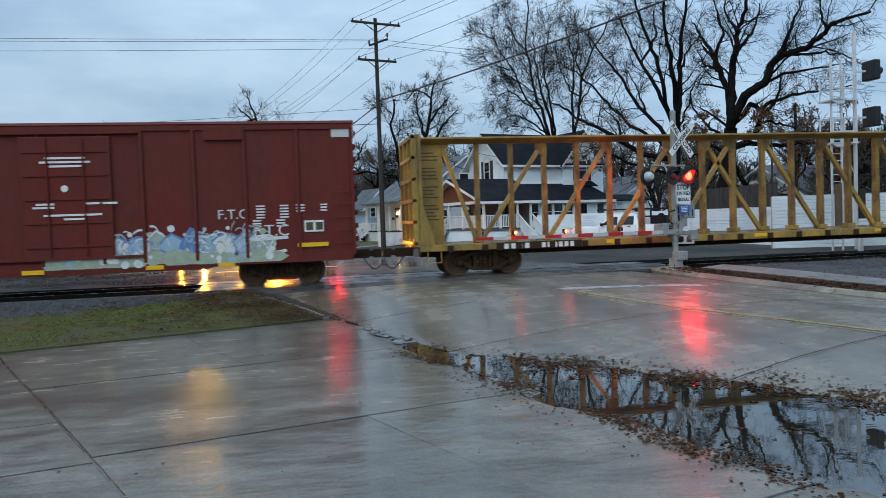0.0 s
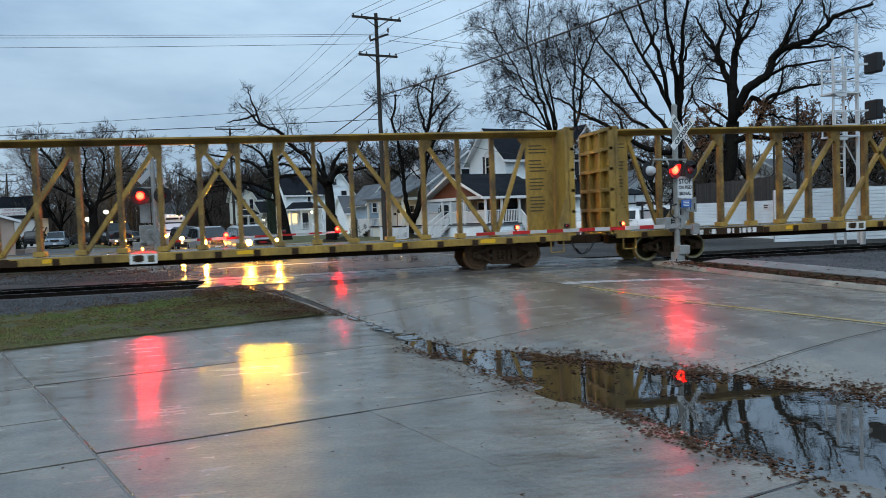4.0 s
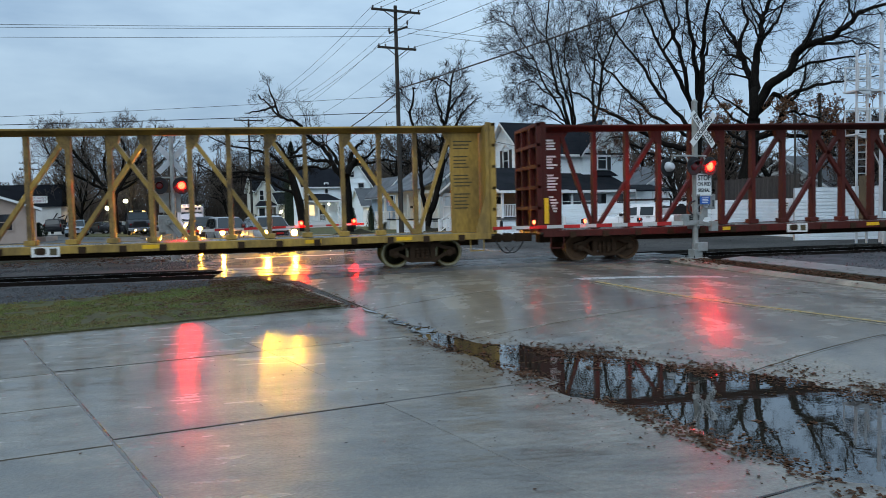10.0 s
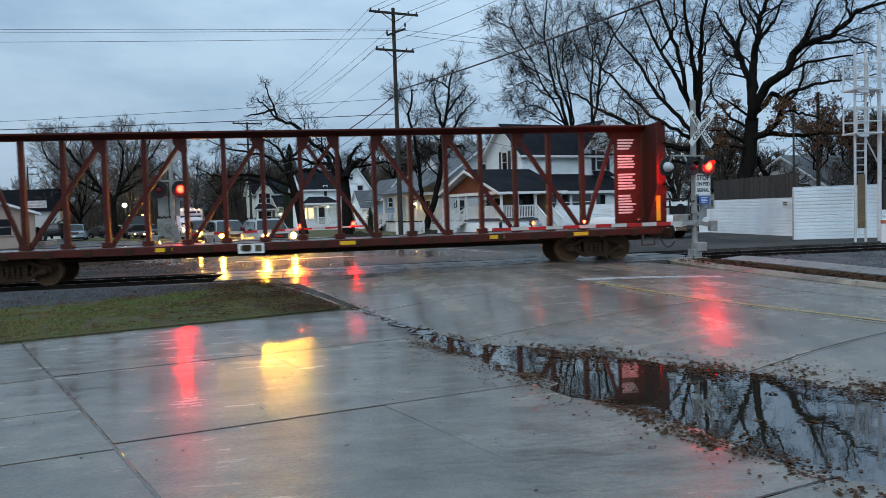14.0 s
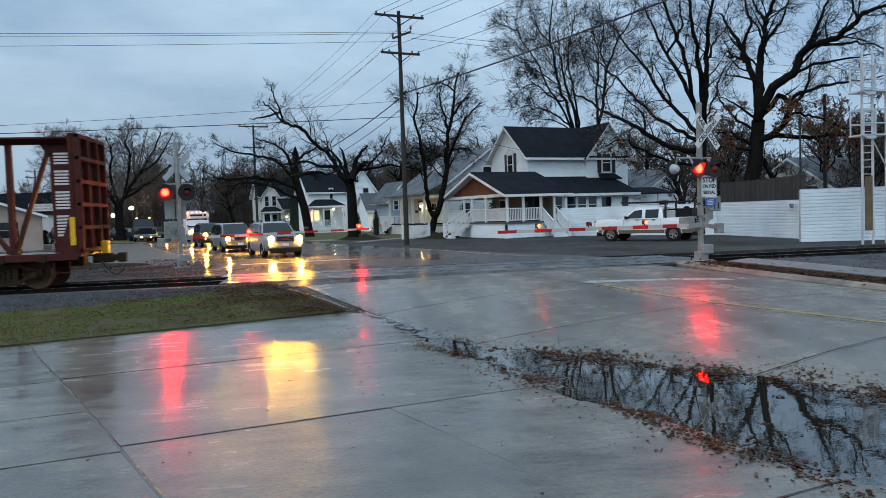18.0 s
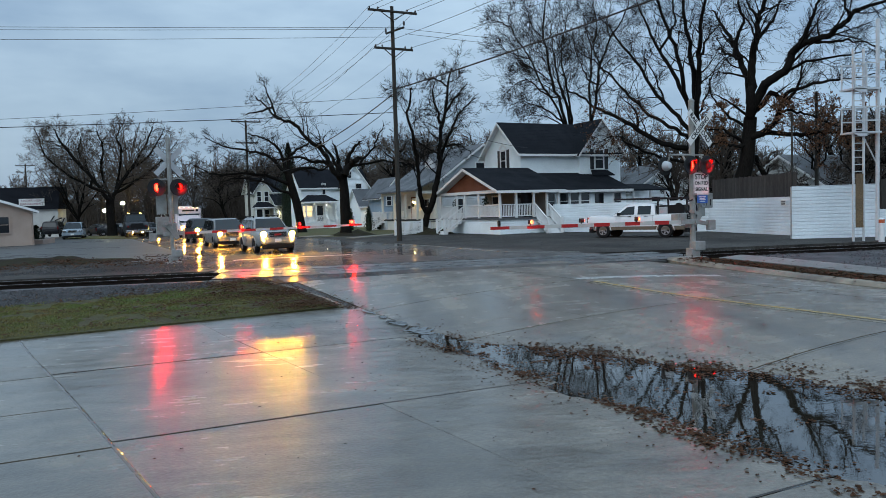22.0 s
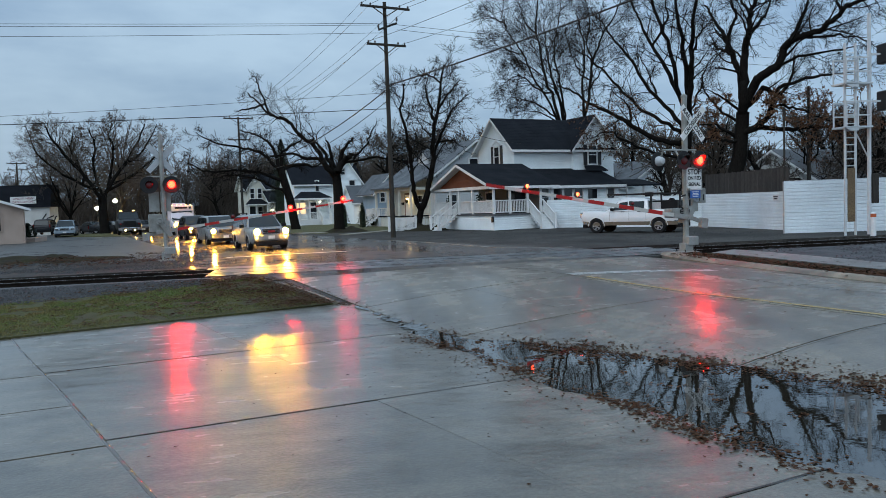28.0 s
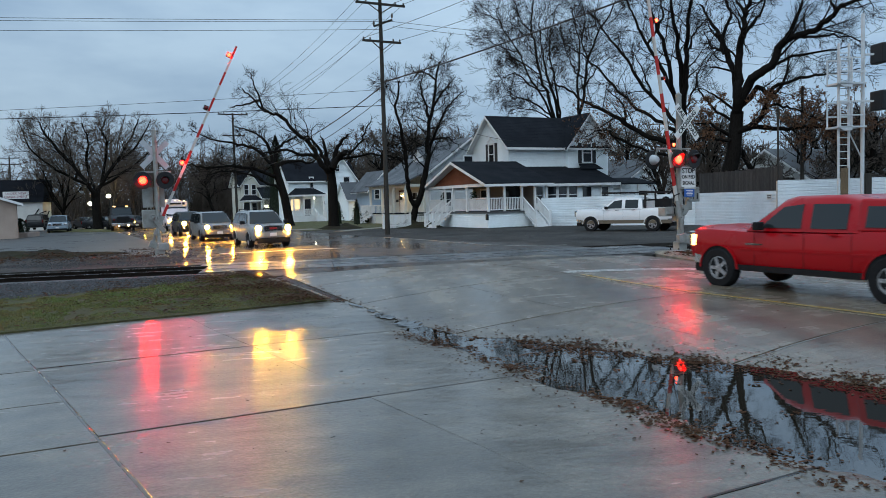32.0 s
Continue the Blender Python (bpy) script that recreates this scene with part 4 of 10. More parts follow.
    for _ in range(4200):  # the strip behind the right-hand kerb
        s, w = 6.6 + rng.normal() * 0.3, -18 + 22 * rng.random()
        x, y = xy(s, w)
        leaf(x, y, height(x, y) + 0.085, 0.03 + 0.05 * rng.random())
    for _ in range(160):  # right-hand pavement
        s, w = 7.5 + 1.4 * rng.random() ** 0.6, -18 + 20 * rng.random()
        x, y = xy(s, w)
        leaf(x, y, height(x, y) + 0.105, 0.02 + 0.03 * rng.random())
    me = bpy.data.meshes.new("fallen_leaves")
    me.from_pydata(g_v, [], g_f)
    me.materials.append(M_LEAF)
    return tagged(new("fallen_leaves", me), "wet brown fallen leaves drifted round the puddle", "leaves", kind="stuff")


fallen_leaves()


def grit():
    """Twigs, seeds and bits of gravel washed over the paving."""
    rng = np.random.default_rng(21)
    v, f, n = [], [], 0
    for _ in range(1700):
        if rng.random() < 0.55:
            s, w = -6.6 - abs(rng.normal()) * 1.6, -9 + 9.5 * rng.random()
        elif rng.random() < 0.5:
            s, w = -9.5 + 3.4 * rng.random(), 0.6 + rng.normal() * 0.35
        else:
            s, w = -16 + 20 * rng.random(), -12 + 13.5 * rng.random()
        x, y = xy(s, w)
        z = height(x, y)
        k = 0.002 + 0.008 * rng.random() ** 4
        a, ln = rng.random() * 6.28, k * (1 + 4 * rng.random() ** 4)
        cx, cy = math.cos(a), math.sin(a)
        v += [(x + cx * ln, y + cy * ln, z), (x - cy * k, y + cx * k, z), (x - cx * ln, y - cy * ln, z), (x + cy * k, y - cx * k, z), (x, y, z + k * 0.9)]
        f += [(n, n + 1, n + 4), (n + 1, n + 2, n + 4), (n + 2, n + 3, n + 4), (n + 3, n, n + 4)]
        n += 5
    me = bpy.data.meshes.new("grit")
    me.from_pydata(v, [], f)
    me.materials.append(M_JOINT)
    return tagged(new("grit", me), "dark grit and twigs scattered over wet paving", "grit", kind="stuff")


grit()

# ---- track ----
RAIL = [(-0.07, -0.17), (0.07, -0.17), (0.07, -0.155), (0.012, -0.135), (0.012, -0.045), (0.036, -0.035), (0.036, -0.006), (0.028, 0), (-0.028, 0), (-0.036, -0.006), (-0.036, -0.035), (-0.012, -0.045), (-0.012, -0.135), (-0.07, -0.155)]
for y in (TRACK - 0.7525, TRACK + 0.7525):
    g = Geo().prism([(-160, y + a, RAIL_Z + b) for a, b in RAIL], (320, 0, 0))
    rail = tagged(part("rail", g, M_RUST), "rusty steel rail with a worn bright head", "rail", "the two rails", kind="structure")
    part("running_surface", Geo().box((0, y, RAIL_Z + 0.0015), (320, 0.05, 0.003)), M_STEELRAIL, rail, "polished head of the rail")
g = Geo().prism([(-160, TRACK + a, b) for a, b in ((-2.9, -0.06), (-1.75, 0.11), (1.75, 0.11), (2.9, -0.06))], (320, 0, 0))
tagged(part("track_bed", g, M_BALLAST), "dark wet ballast bed under the track", "track bed", kind="structure")
ties = thing("ties", Matrix(), "dark creosoted wooden railway ties", "railway ties", kind="structure")
tie_me = Geo().box((0, 0, 0), (0.23, 2.6, 0.18)).mesh("tie", M_TIE)
for k in range(-52, 70):
    x = k * 0.55
    if x < -3.0 or x > 13.2:
        part("tie", tie_me, None, ties, m=pose(x + random.uniform(-0.02, 0.02), TRACK + random.uniform(-0.05, 0.05), 0.06, 0, 0, random.uniform(-1.5, 1.5)))


def ballast_stones():
    rng = np.random.default_rng(3)
    n = 26000
    x = -32 + 72 * rng.random(n)
    y = TRACK + (rng.random(n) - 0.5) * 6.6
    keep = ((x < -2.6) | (x > 13.0)) | (np.abs(y - TRACK) > 3.0) & ((x < -3) | (x > 13))
    x, y = x[keep], y[keep]
    n = len(x)
    top = np.interp(np.abs(y - TRACK), [0, 1.75, 2.9, 3.3], [0.11, 0.11, -0.06, -0.06])
    z = np.where(np.abs(y - TRACK) < 2.9, top, np.array([height(a, b) - 0.16 for a, b in zip(x, y)])) + 0.005
    s = 0.018 + 0.035 * rng.random(n)
    base = np.array([(1, 0, 0), (-0.5, 0.87, 0), (-0.5, -0.87, 0), (0.1, 0.1, 0.9), (-0.6, -0.1, 0.7)])
    # the shoulder towards the grass
    k = 12000
    sx = -16 + 13 * rng.random(k)
    sy = 22.6 - rng.random(k) * (1.2 - 0.42 * (sx + 2.5))
    x, y = np.concatenate([x, sx]), np.concatenate([y, sy])
    z = np.concatenate([z, [height(a, b) + 0.02 for a, b in zip(sx, sy)]])
    s = np.concatenate([s, 0.02 + 0.04 * rng.random(k)])
    n += k
    fr = [(0, 1, 3), (1, 4, 3), (1, 2, 4), (2, 3, 4), (2, 0, 3)]
    an = rng.random(n) * 6.28
    v = np.zeros((n, 5, 3))
    b = base[None] * (0.6 + 0.8 * rng.random((n, 5, 1)))
    v[..., 0] = x[:, None] + s[:, None] * (b[..., 0] * np.cos(an)[:, None] - b[..., 1] * np.sin(an)[:, None])
    v[..., 1] = y[:, None] + s[:, None] * (b[..., 0] * np.sin(an)[:, None] + b[..., 1] * np.cos(an)[:, None])
    v[..., 2] = z[:, None] + s[:, None] * b[..., 2]
    f = (np.array(fr)[None] + 5 * np.arange(n)[:, None, None]).reshape(-1, 3)
    me = bpy.data.meshes.new("ballast_stones")
    me.from_pydata(v.reshape(-1, 3).tolist(), [], f.tolist())
    me.materials.append(M_BALLAST)
    return tagged(new("ballast_stones", me), "loose dark grey ballast stones", "ballast", kind="stuff")


ballast_stones()


def verge_stones():
    """Loose pebbles and dead leaves on the verges and the heap of soil."""
    rng = np.random.default_rng(14)
    v, f, n = [], [], 0
    for q_ in range(24000):
        if q_ >= 15000:
            x, y = 13.5 + 30 * rng.random() ** 1.2, 16.5 + 6.8 * rng.random()
        elif rng.random() < 0.7:
            x, y = -30 + 25.6 * rng.random() ** 0.7, 28.2 + 10 * rng.random() ** 1.4
        else:
            s, w = 6.0 + 14 * rng.random(), 12 + 24 * rng.random()
            x, y = xy(s, w)
        if noise.noise(Vector((x * 0.45, y * 0.45, 2))) < -0.25 + 0.5 * rng.random():
            continue
        z = height(x, y) + (0.015 if x < -4 else 0.07 if q_ >= 15000 else 0.0)
        k = 0.015 + 0.035 * rng.random() ** 2
        a = rng.random() * 6.28
        cx, cy = math.cos(a) * k, math.sin(a) * k
        v += [(x + cx, y + cy, z - 0.02), (x - cy, y + cx, z - 0.02), (x - cx, y - cy, z - 0.02), (x + cy, y - cx, z - 0.02), (x + cx * 0.2, y, z + k * 0.8)]
        f += [(n, n + 1, n + 4), (n + 1, n + 2, n + 4), (n + 2, n + 3, n + 4), (n + 3, n, n + 4)]
        n += 5
    me = bpy.data.meshes.new("verge_stones")
    me.from_pydata(v, [], f)
    me.materials.append(M_BALLAST)
    return tagged(new("verge_stones", me), "loose wet pebbles on the gravel verges", "gravel", kind="stuff")


verge_stones()
crossing = thing("crossing_deck", Matrix(), "black rubber and asphalt crossing deck between the rails", "crossing", kind="structure")
for y0, y1 in ((23.55, TRACK - 0.80), (TRACK - 0.68, TRACK + 0.68), (TRACK + 0.80, 27.3)):
    for k in range(8):
        x0 = -3.2 + k * 2.05 - (0.3 if y0 > 26 else 0)
        part("panel", Geo().box((x0 + 1.025, (y0 + y1) / 2, RAIL_Z - 0.09), (2.03, y1 - y0, 0.17)), M_RUBBER, crossing)

# ---- the freight train ----
def cast_frame(x, y, th=0.14):
    """A cast sideframe with its three openings, one connected plate."""
    X = [-1.1, -0.99, -0.72, -0.42, -0.26, 0.26, 0.42, 0.72, 0.99, 1.1]
    Z = [(0.42, 0.47, 0.55, 0.6), (0.42, 0.49, 0.57, 0.64), (0.36, 0.47, 0.58, 0.7), (0.17, 0.3, 0.7, 0.86), (0.17, 0.3, 0.72, 0.87)]
    Z += Z[::-1]
    solid = {(i, j) for i in range(9) for j in (0, 2)} | {(i, 1) for i in (0, 3, 5, 8)}
    g, n = Geo(), 40
    g.add([(x + X[i], y + d, Z[i][j]) for d in (-th / 2, th / 2) for i in range(10) for j in range(4)], [])
    at = lambda i, j: i * 4 + j
    for i, j in solid:
        q = (at(i, j), at(i + 1, j), at(i + 1, j + 1), at(i, j + 1))
        g.f += [q, tuple(k + n for k in q[::-1])]
        for k, step in enumerate(((0, -1), (1, 0), (0, 1), (-1, 0))):
            if (i + step[0], j + step[1]) not in solid:
                a, b = q[k], q[(k + 1) % 4]
                g.f.append((b, a, a + n, b + n))
    return g


def truck(car, x, wheels=None, tread=None):
    """A two-axle freight truck at x along the car."""
    tr = part("truck", Geo().box((x, 0, 0.62), (0.5, 2.0, 0.3)), M_TRUCK, car, "grimy cast-steel freight truck")
    for side in (-1, 1):
        y = side * 1.0
        fr = cast_frame(x, y)
        part("sideframe", fr, M_TRUCK, tr)
        sp = Geo()
        for k in (-0.16, 0, 0.16):
            sp.lathe((x + k, y + side * 0.04, 0.27), (0, 0, 1), [(h * 0.045, 0.075 if h % 2 else 0.06) for h in range(9)], 8)
        part("spring", sp, M_TRUCK, tr)
        for dx in (-0.89, 0.89):
            part("bearing", Geo().lathe((x + dx, y + side * 0.05, 0.46), (0, side, 0), [(0, 0.12), (0.1, 0.11), (0.12, 0.06)], 10), M_TRUCK, tr)
    for dx in (-0.89, 0.89):
        g = Geo().rod((x + dx, -0.95, 0.46), (x + dx, 0.95, 0.46), 0.08)
        for side in (-1, 1):
            g.lathe((x + dx, side * 0.69, 0.46), (0, side, 0), [(-0.03, 0.485), (0.0, 0.49), (0.0, 0.46), (0.14, 0.455), (0.14, 0.38), (0.1, 0.35), (0.08, 0.17), (0.13, 0.13), (0.13, 0.0)], 24)
        part("wheelset", g, wheels or M_WHEEL, tr, smooth=True)
        # added ring that carries the painted shine of the wheel rim
        if tread:
            part("rim", Geo().lathe((x + dx, -0.8, 0.46), (0, -1, 0), [(0.0, 0.385), (0.036, 0.385), (0.036, 0.45), (0.0, 0.45)], 24), tread, tr, "wheel rim with pale lamplight in its colour")


def coupler(car, x, d):
    g = Geo().box((x + d * 0.25, 0, 0.85), (0.6, 0.3, 0.3)).box((x + d * 0.6, 0, 0.85), (0.4, 0.2, 0.2)).box((x + d * 0.82, 0.04, 0.85), (0.26, 0.28, 0.3))
    c = part("coupler", g, M_TRUCK, car, "knuckle coupler", bevel=0.03)
    hose = Geo()
    pts = [Vector((x + d * (0.3 + 0.65 * t), -0.35 + 0.1 * t, 0.75 - 0.42 * math.sin(t * 2.6))) for t in [k / 8 for k in range(9)]]
    for p, q in zip(pts, pts[1:]):
        hose.rod(p, q, 0.025, n=6)
    part("air_hose", hose, M_BLACK, c)


def ladder(car, x, y, z0, z1, w, material, n, nx=True):
    for k in range(n):
        z = z0 + (z1 - z0) * k / (n - 1)
        a, b = ((x - w / 2, y, z), (x + w / 2, y, z)) if nx else ((x, y - w / 2, z), (x, y + w / 2, z))
        part("grab_iron", Geo().rod(a, b, 0.014, n=6), material, car)


def centrebeam(paint_, post_, label, dark, seed):
    """A centre-beam flat car, 23.2 m over its bulkheads, empty."""
    L, W, top = 23.19, 2.8, 4.70
    rng = random.Random(seed)
    car = thing("centrebeam_flatcar", Matrix(), label, "railcar", "cars of the freight train")
    deck = Geo().box((L / 2, 0, 1.02), (L, W - 0.1, 0.1))
    part("deck", deck, M_DECK, car, "wet grimy deck")
    sill = Geo()
    for y in (-W / 2 + 0.05, W / 2 - 0.05):
        sill.prism([(0.1, y - 0.05, 1.09), (L - 0.1, y - 0.05, 1.09), (L - 0.1, y - 0.05, 0.87), (L - 3.4, y - 0.05, 0.86), (L - 5.5, y - 0.05, 0.84), (5.5, y - 0.05, 0.84), (3.4, y - 0.05, 0.86), (0.1, y - 0.05, 0.87)], (0, 0.1, 0))
    part("side_sill", sill, paint_, car, bevel=0.02)
    part("centre_sill", Geo().box((L / 2, 0, 0.82), (L - 0.6, 0.5, 0.36)), M_TRUCK, car)
    pocket = Geo().box((0, 0, 0), (0.2, 0.06, 0.2)).mesh("lashing_winch", M_TRUCK)
    for k in range(19):
        part("lashing_winch", pocket, None, car, m=Matrix.Translation((1.1 + k * (L - 2.2) / 18, -W / 2 - 0.012, 0.94)))
    for x, d in ((0.0, 1), (L, -1)):
        b = part("bulkhead", Geo().box((x + d * 0.09, 0, 2.86), (0.06, W, 3.66)), paint_, car)
        fr = Geo()
        for y in (-W / 2 + 0.06, -0.5, 0.5, W / 2 - 0.06):
            fr.box((x + d * -0.02, y, 2.86), (0.16, 0.12, 3.64))
        for z in (1.15, 1.85, 2.55, 3.25, 3.95, 4.62):
            fr.box((x + d * -0.03, 0, z), (0.14, W, 0.12))
        part("bulkhead_ribs", fr, paint_, b, bevel=0.012)
        for y in (-W / 2 + 0.03, W / 2 - 0.03):
            gus = Geo().prism([(x + d * 0.1, y - 0.03, 1.09), (x + d * 0.62, y - 0.03, 1.09), (x + d * 0.24, y - 0.03, 2.4), (x + d * 0.22, y - 0.03, top), (x + d * 0.1, y - 0.03, top)], (0, 0.06, 0))
            part("bulkhead_gusset", gus, paint_, b)
        # solid web panel of the centre beam with rows of stencilled notes
        wp = part("web_panel", Geo().box((x + d * 0.68, 0, 2.84), (1.0, 0.1, 3.56)), paint_, car)
        bars = Geo()
        z = 4.2
        for rows in ((4, 5, 6, 7) if not dark else (3, 4, 4, 5)):
            for _ in range(rows):
                w = rng.uniform(0.44, 0.66)
                bars.box((x + d * 0.74 - (0.66 - w) / 2, -0.055, z), (w, 0.008, 0.062 if not dark else 0.04))
                z -= 0.1 if not dark else 0.12
            z -= 0.16
        tagged(part("stencilling", bars, M_DECALK if dark else M_DECAL, wp), kind="stuff")
        if not dark:
            part("reflector", Geo().box((x + d * 0.2, -W / 2 - 0.004, 1.75), (0.15, 0.012, 0.85)), M_REFL, car, "yellow reflective strip")
        ladder(car, x + d * -0.06, -W / 2 + 0.25, 1.5, 4.2, 0.42, paint_, 9, nx=False)
        step = Geo().bar((x + d * 0.35, -W / 2 + 0.05, 0.88), (x + d * 0.35, -W / 2 + 0.05, 0.5), 0.03).bar((x + d * 0.8, -W / 2 + 0.05, 0.88), (x + d * 0.8, -W / 2 + 0.05, 0.5), 0.03).bar((x + d * 0.35, -W / 2 + 0.05, 0.5), (x + d * 0.8, -W / 2 + 0.05, 0.5), 0.05, 0.03)
        part("sill_step", step, paint_, car)
        truck(car, x + d * 2.35, *((M_WHEELY, M_WHEELRIM) if seed == 2 else ()))
        coupler(car, x, -d)
    # top chord
    part("top_chord", Geo().prism([(0, -0.42, top), (0, 0.42, top), (0, 0.42, top - 0.06), (0, 0.12, top - 0.2), (0, -0.12, top - 0.2), (0, -0.42, top - 0.06)], (L, 0, 0)), paint_, car, bevel=0.01)
    # posts and diagonals of the beam
    n, x0 = 16, 2.4
    p = (L - 2 * x0) / (n - 1)
    for k in range(n):
        x = x0 + k * p
        major = k in (2, 4, 6, 8, 7, 9, 11, 13)
        w = 0.145
        g = Geo().prism([(x - w / 2, -0.14, 1.04), (x - w / 2, 0.14, 1.04), (x - w / 2, 0.1, 4.52), (x - w / 2, -0.1, 4.52)], (w, 0, 0))
        if major:
            e = -1 if k % 2 == 0 else 1
            g.prism([(x - e * 0.09, -0.1, 4.52), (x + e * 0.34, -0.1, 4.52), (x + e * 0.3, -0.1, 4.3), (x + e * 0.09, -0.1, 4.05), (x - e * 0.09, -0.1, 4.05)], (0, 0.2, 0))
        post = part("post", g, post_, car)
        part("post_foot", Geo().box((x, 0, 1.16), (0.34, 0.36, 0.16)), paint_, post, bevel=0.01)
    # diagonals lean towards the middle and cross there
    for k in (0, 2, 4, 6):
        for a, b in ((k, k + 2), (n - 1 - k, n - 3 - k)):
            d = 1 if b > a else -1
            part("diagonal", Geo().bar((x0 + a * p + d * 0.12, 0, 1.14), (x0 + b * p - d * 0.12, 0, 4.36), 0.13, 0.17, up=(0, 1, 0)), paint_, car)
    for a, b in ((x0, 1.2), (L - x0, L - 1.2)):
        d = 1 if b > a else -1
        part("diagonal", Geo().bar((a + d * 0.08, 0, 1.14), (b, 0, 4.4), 0.12, 0.15, up=(0, 1, 0)), paint_, car)
    for e, d in ((0, 1), (L, -1)):
        part("web_gusset", Geo().prism([(e + d * 1.16, -0.05, 4.55), (e + d * 1.5, -0.05, 4.55), (e + d * 1.16, -0.05, 4.05)], (0, 0.1, 0)), paint_, car)
    # brake rod, sill stencils, route card
    part("brake_rod", Geo().rod((3.5, -0.9, 0.72), (L - 3.5, -0.9, 0.8), 0.02, n=6), M_TRUCK, car)
    if dark:
        plate = part("sill_plate", Geo().box((4.15, -W / 2 - 0.003, 0.96), (3.0, 0.01, 0.24)), M_TRUCK, car, "grimy dark patch on the sill")
        marks = Geo()
        for k in range(4):
            marks.box((3.0 + k * 0.24, -W / 2 - 0.012, 0.95), (0.15, 0.008, 0.17))
        for k in range(6):
            marks.box((4.3 + k * 0.2, -W / 2 - 0.012, 0.95), (0.13, 0.008, 0.17))
        tagged(part("sill_stencilling", marks, M_DECAL, plate, "white stencilled marks on the sill"), kind="stuff")
    card = part("data_card", Geo().box((9.4, -W / 2 - 0.006, 0.92), (0.8, 0.012, 0.3)), M_DECAL, car)
    part("card_rows", Geo().box((9.25, -W / 2 - 0.014, 0.94), (0.32, 0.006, 0.16)).box((9.62, -W / 2 - 0.014, 0.92), (0.2, 0.006, 0.2)), M_DECALK, card)
    for x in (6.8, 12.4, 17.3, 20.2):
        part("reflector", Geo().box((x, -W / 2 - 0.004, 0.98), (0.5, 0.012, 0.12)), M_REFL, car)
    return car


def boxcar():
    """A 15.5 m oxide-red boxcar with a plug door and painted scrawl."""
    L, W, z0, top = 16.6, 3.05, 0.9, 5.19
    car = thing("boxcar", Matrix(), "oxide-red boxcar with white and blue graffiti on its side", "railcar", "cars of the freight train")
    part("body", Geo().box((L / 2, 0, (z0 + top - 0.1) / 2), (L, W, top - 0.1 - z0)), M_BOXCAR, car, bevel=0.03)
    part("roof", Geo().prism([(-0.05, -W / 2 - 0.03, top - 0.12), (-0.05, W / 2 + 0.03, top - 0.12), (-0.05, W / 2 - 0.1, top - 0.03), (-0.05, 0, top + 0.03), (-0.05, -W / 2 + 0.1, top - 0.03)], (L + 0.1, 0, 0)), M_BOXCAR, car)
    y = -W / 2
    for x in [L - 0.05, L - 1.75, L - 3.35, L - 4.85, L - 6.35, L - 7.5, 7.4, 6.0, 4.6, 3.1, 1.6, 0.05]:
        part("side_post", Geo().box((x, y - 0.035, 2.92), (0.1, 0.08, 4.0)), M_BOXCAR, car, bevel=0.015)
    part("side_sill", Geo().box((L / 2, y - 0.01, 0.87), (L - 0.2, 0.06, 0.26)).box((L / 2, y - 0.02, top - 0.24), (L, 0.06, 0.14)), M_BOXCAR, car)
    part("skirt", Geo().prism([(3.6, y - 0.03, 0.86), (L - 3.8, y - 0.03, 0.86), (L - 4.6, y - 0.03, 0.64), (4.4, y - 0.03, 0.64)], (0, 0.05, 0)), M_BOXCAR, car)
    # plug door with its ribs, rails and lock bars
    d0, d1 = 6.9, 9.4
    door = part("plug_door", Geo().box(((d0 + d1) / 2, y - 0.06, 2.93), (d1 - d0, 0.1, 3.6)), M_BOXCAR, car, bevel=0.02)
    for z in (1.5, 2.2, 2.9, 3.6, 4.3):
        part("door_rib", Geo().box(((d0 + d1) / 2, y - 0.125, z), (d1 - d0 - 0.2, 0.04, 0.07)), M_BOXCAR, door)
    for x in (d0 + 0.75, d1 - 0.75):
        part("lock_bar", Geo().rod((x, y - 0.16, 1.2), (x, y - 0.16, 4.7), 0.025, n=6), M_BOXCAR, door)
    part("door_rail", Geo().box((7.4, y - 0.07, top - 0.34), (5.6, 0.1, 0.09)).box((7.4, y - 0.07, 1.13), (5.6, 0.1, 0.08)), M_BOXCAR, car)
    part("upper_panel", Geo().box((L - 3.95, y - 0.07, 4.78), (1.15, 0.06, 0.42)), M_BOXCAR, car, bevel=0.01)
    # end ribs
    for x, d in ((0, -1), (L, 1)):
        rib = Geo()
        for k in range(9):
            rib.box((x + d * 0.05, 0, 1.4 + k * 0.42), (0.12, W - 0.25, 0.16))
        part("end_ribs", rib, M_BOXCAR, car, bevel=0.04)
        part("end_sheet", Geo().box((x + d * 0.02, 0, 4.85), (0.05, W - 0.1, 0.36)), M_ARMWHITE, car, "pale worn patch at the top of the end")
        truck(car, x - d * 2.35)
        coupler(car, x, d)
    ladder(car, L - 0.36, y - 0.09, 1.3, 2.9, 0.5, M_BOXCAR, 5)
    ladder(car, 0.36, y - 0.09, 1.3, 4.6, 0.5, M_BOXCAR, 9)
    part("side_patch", Geo().box((L - 0.38, y - 0.012, 4.76), (0.55, 0.02, 0.28)), M_ARMWHITE, car, "pale patch at the roof corner")
    # stencils
    bars = Geo()
    for x0, zz, rows in ((L - 2.92, 2.52, 8), (L - 2.2, 2.52, 8), (L - 1.7, 2.52, 3), (L - 0.98, 2.52, 3)):
        for k in range(rows):
            bars.box((x0 - (0 if k < 5 else 0.12), y - 0.02, zz - k * 0.09), (0.26 if x0 < L - 1.6 else 0.2, 0.008, 0.045))
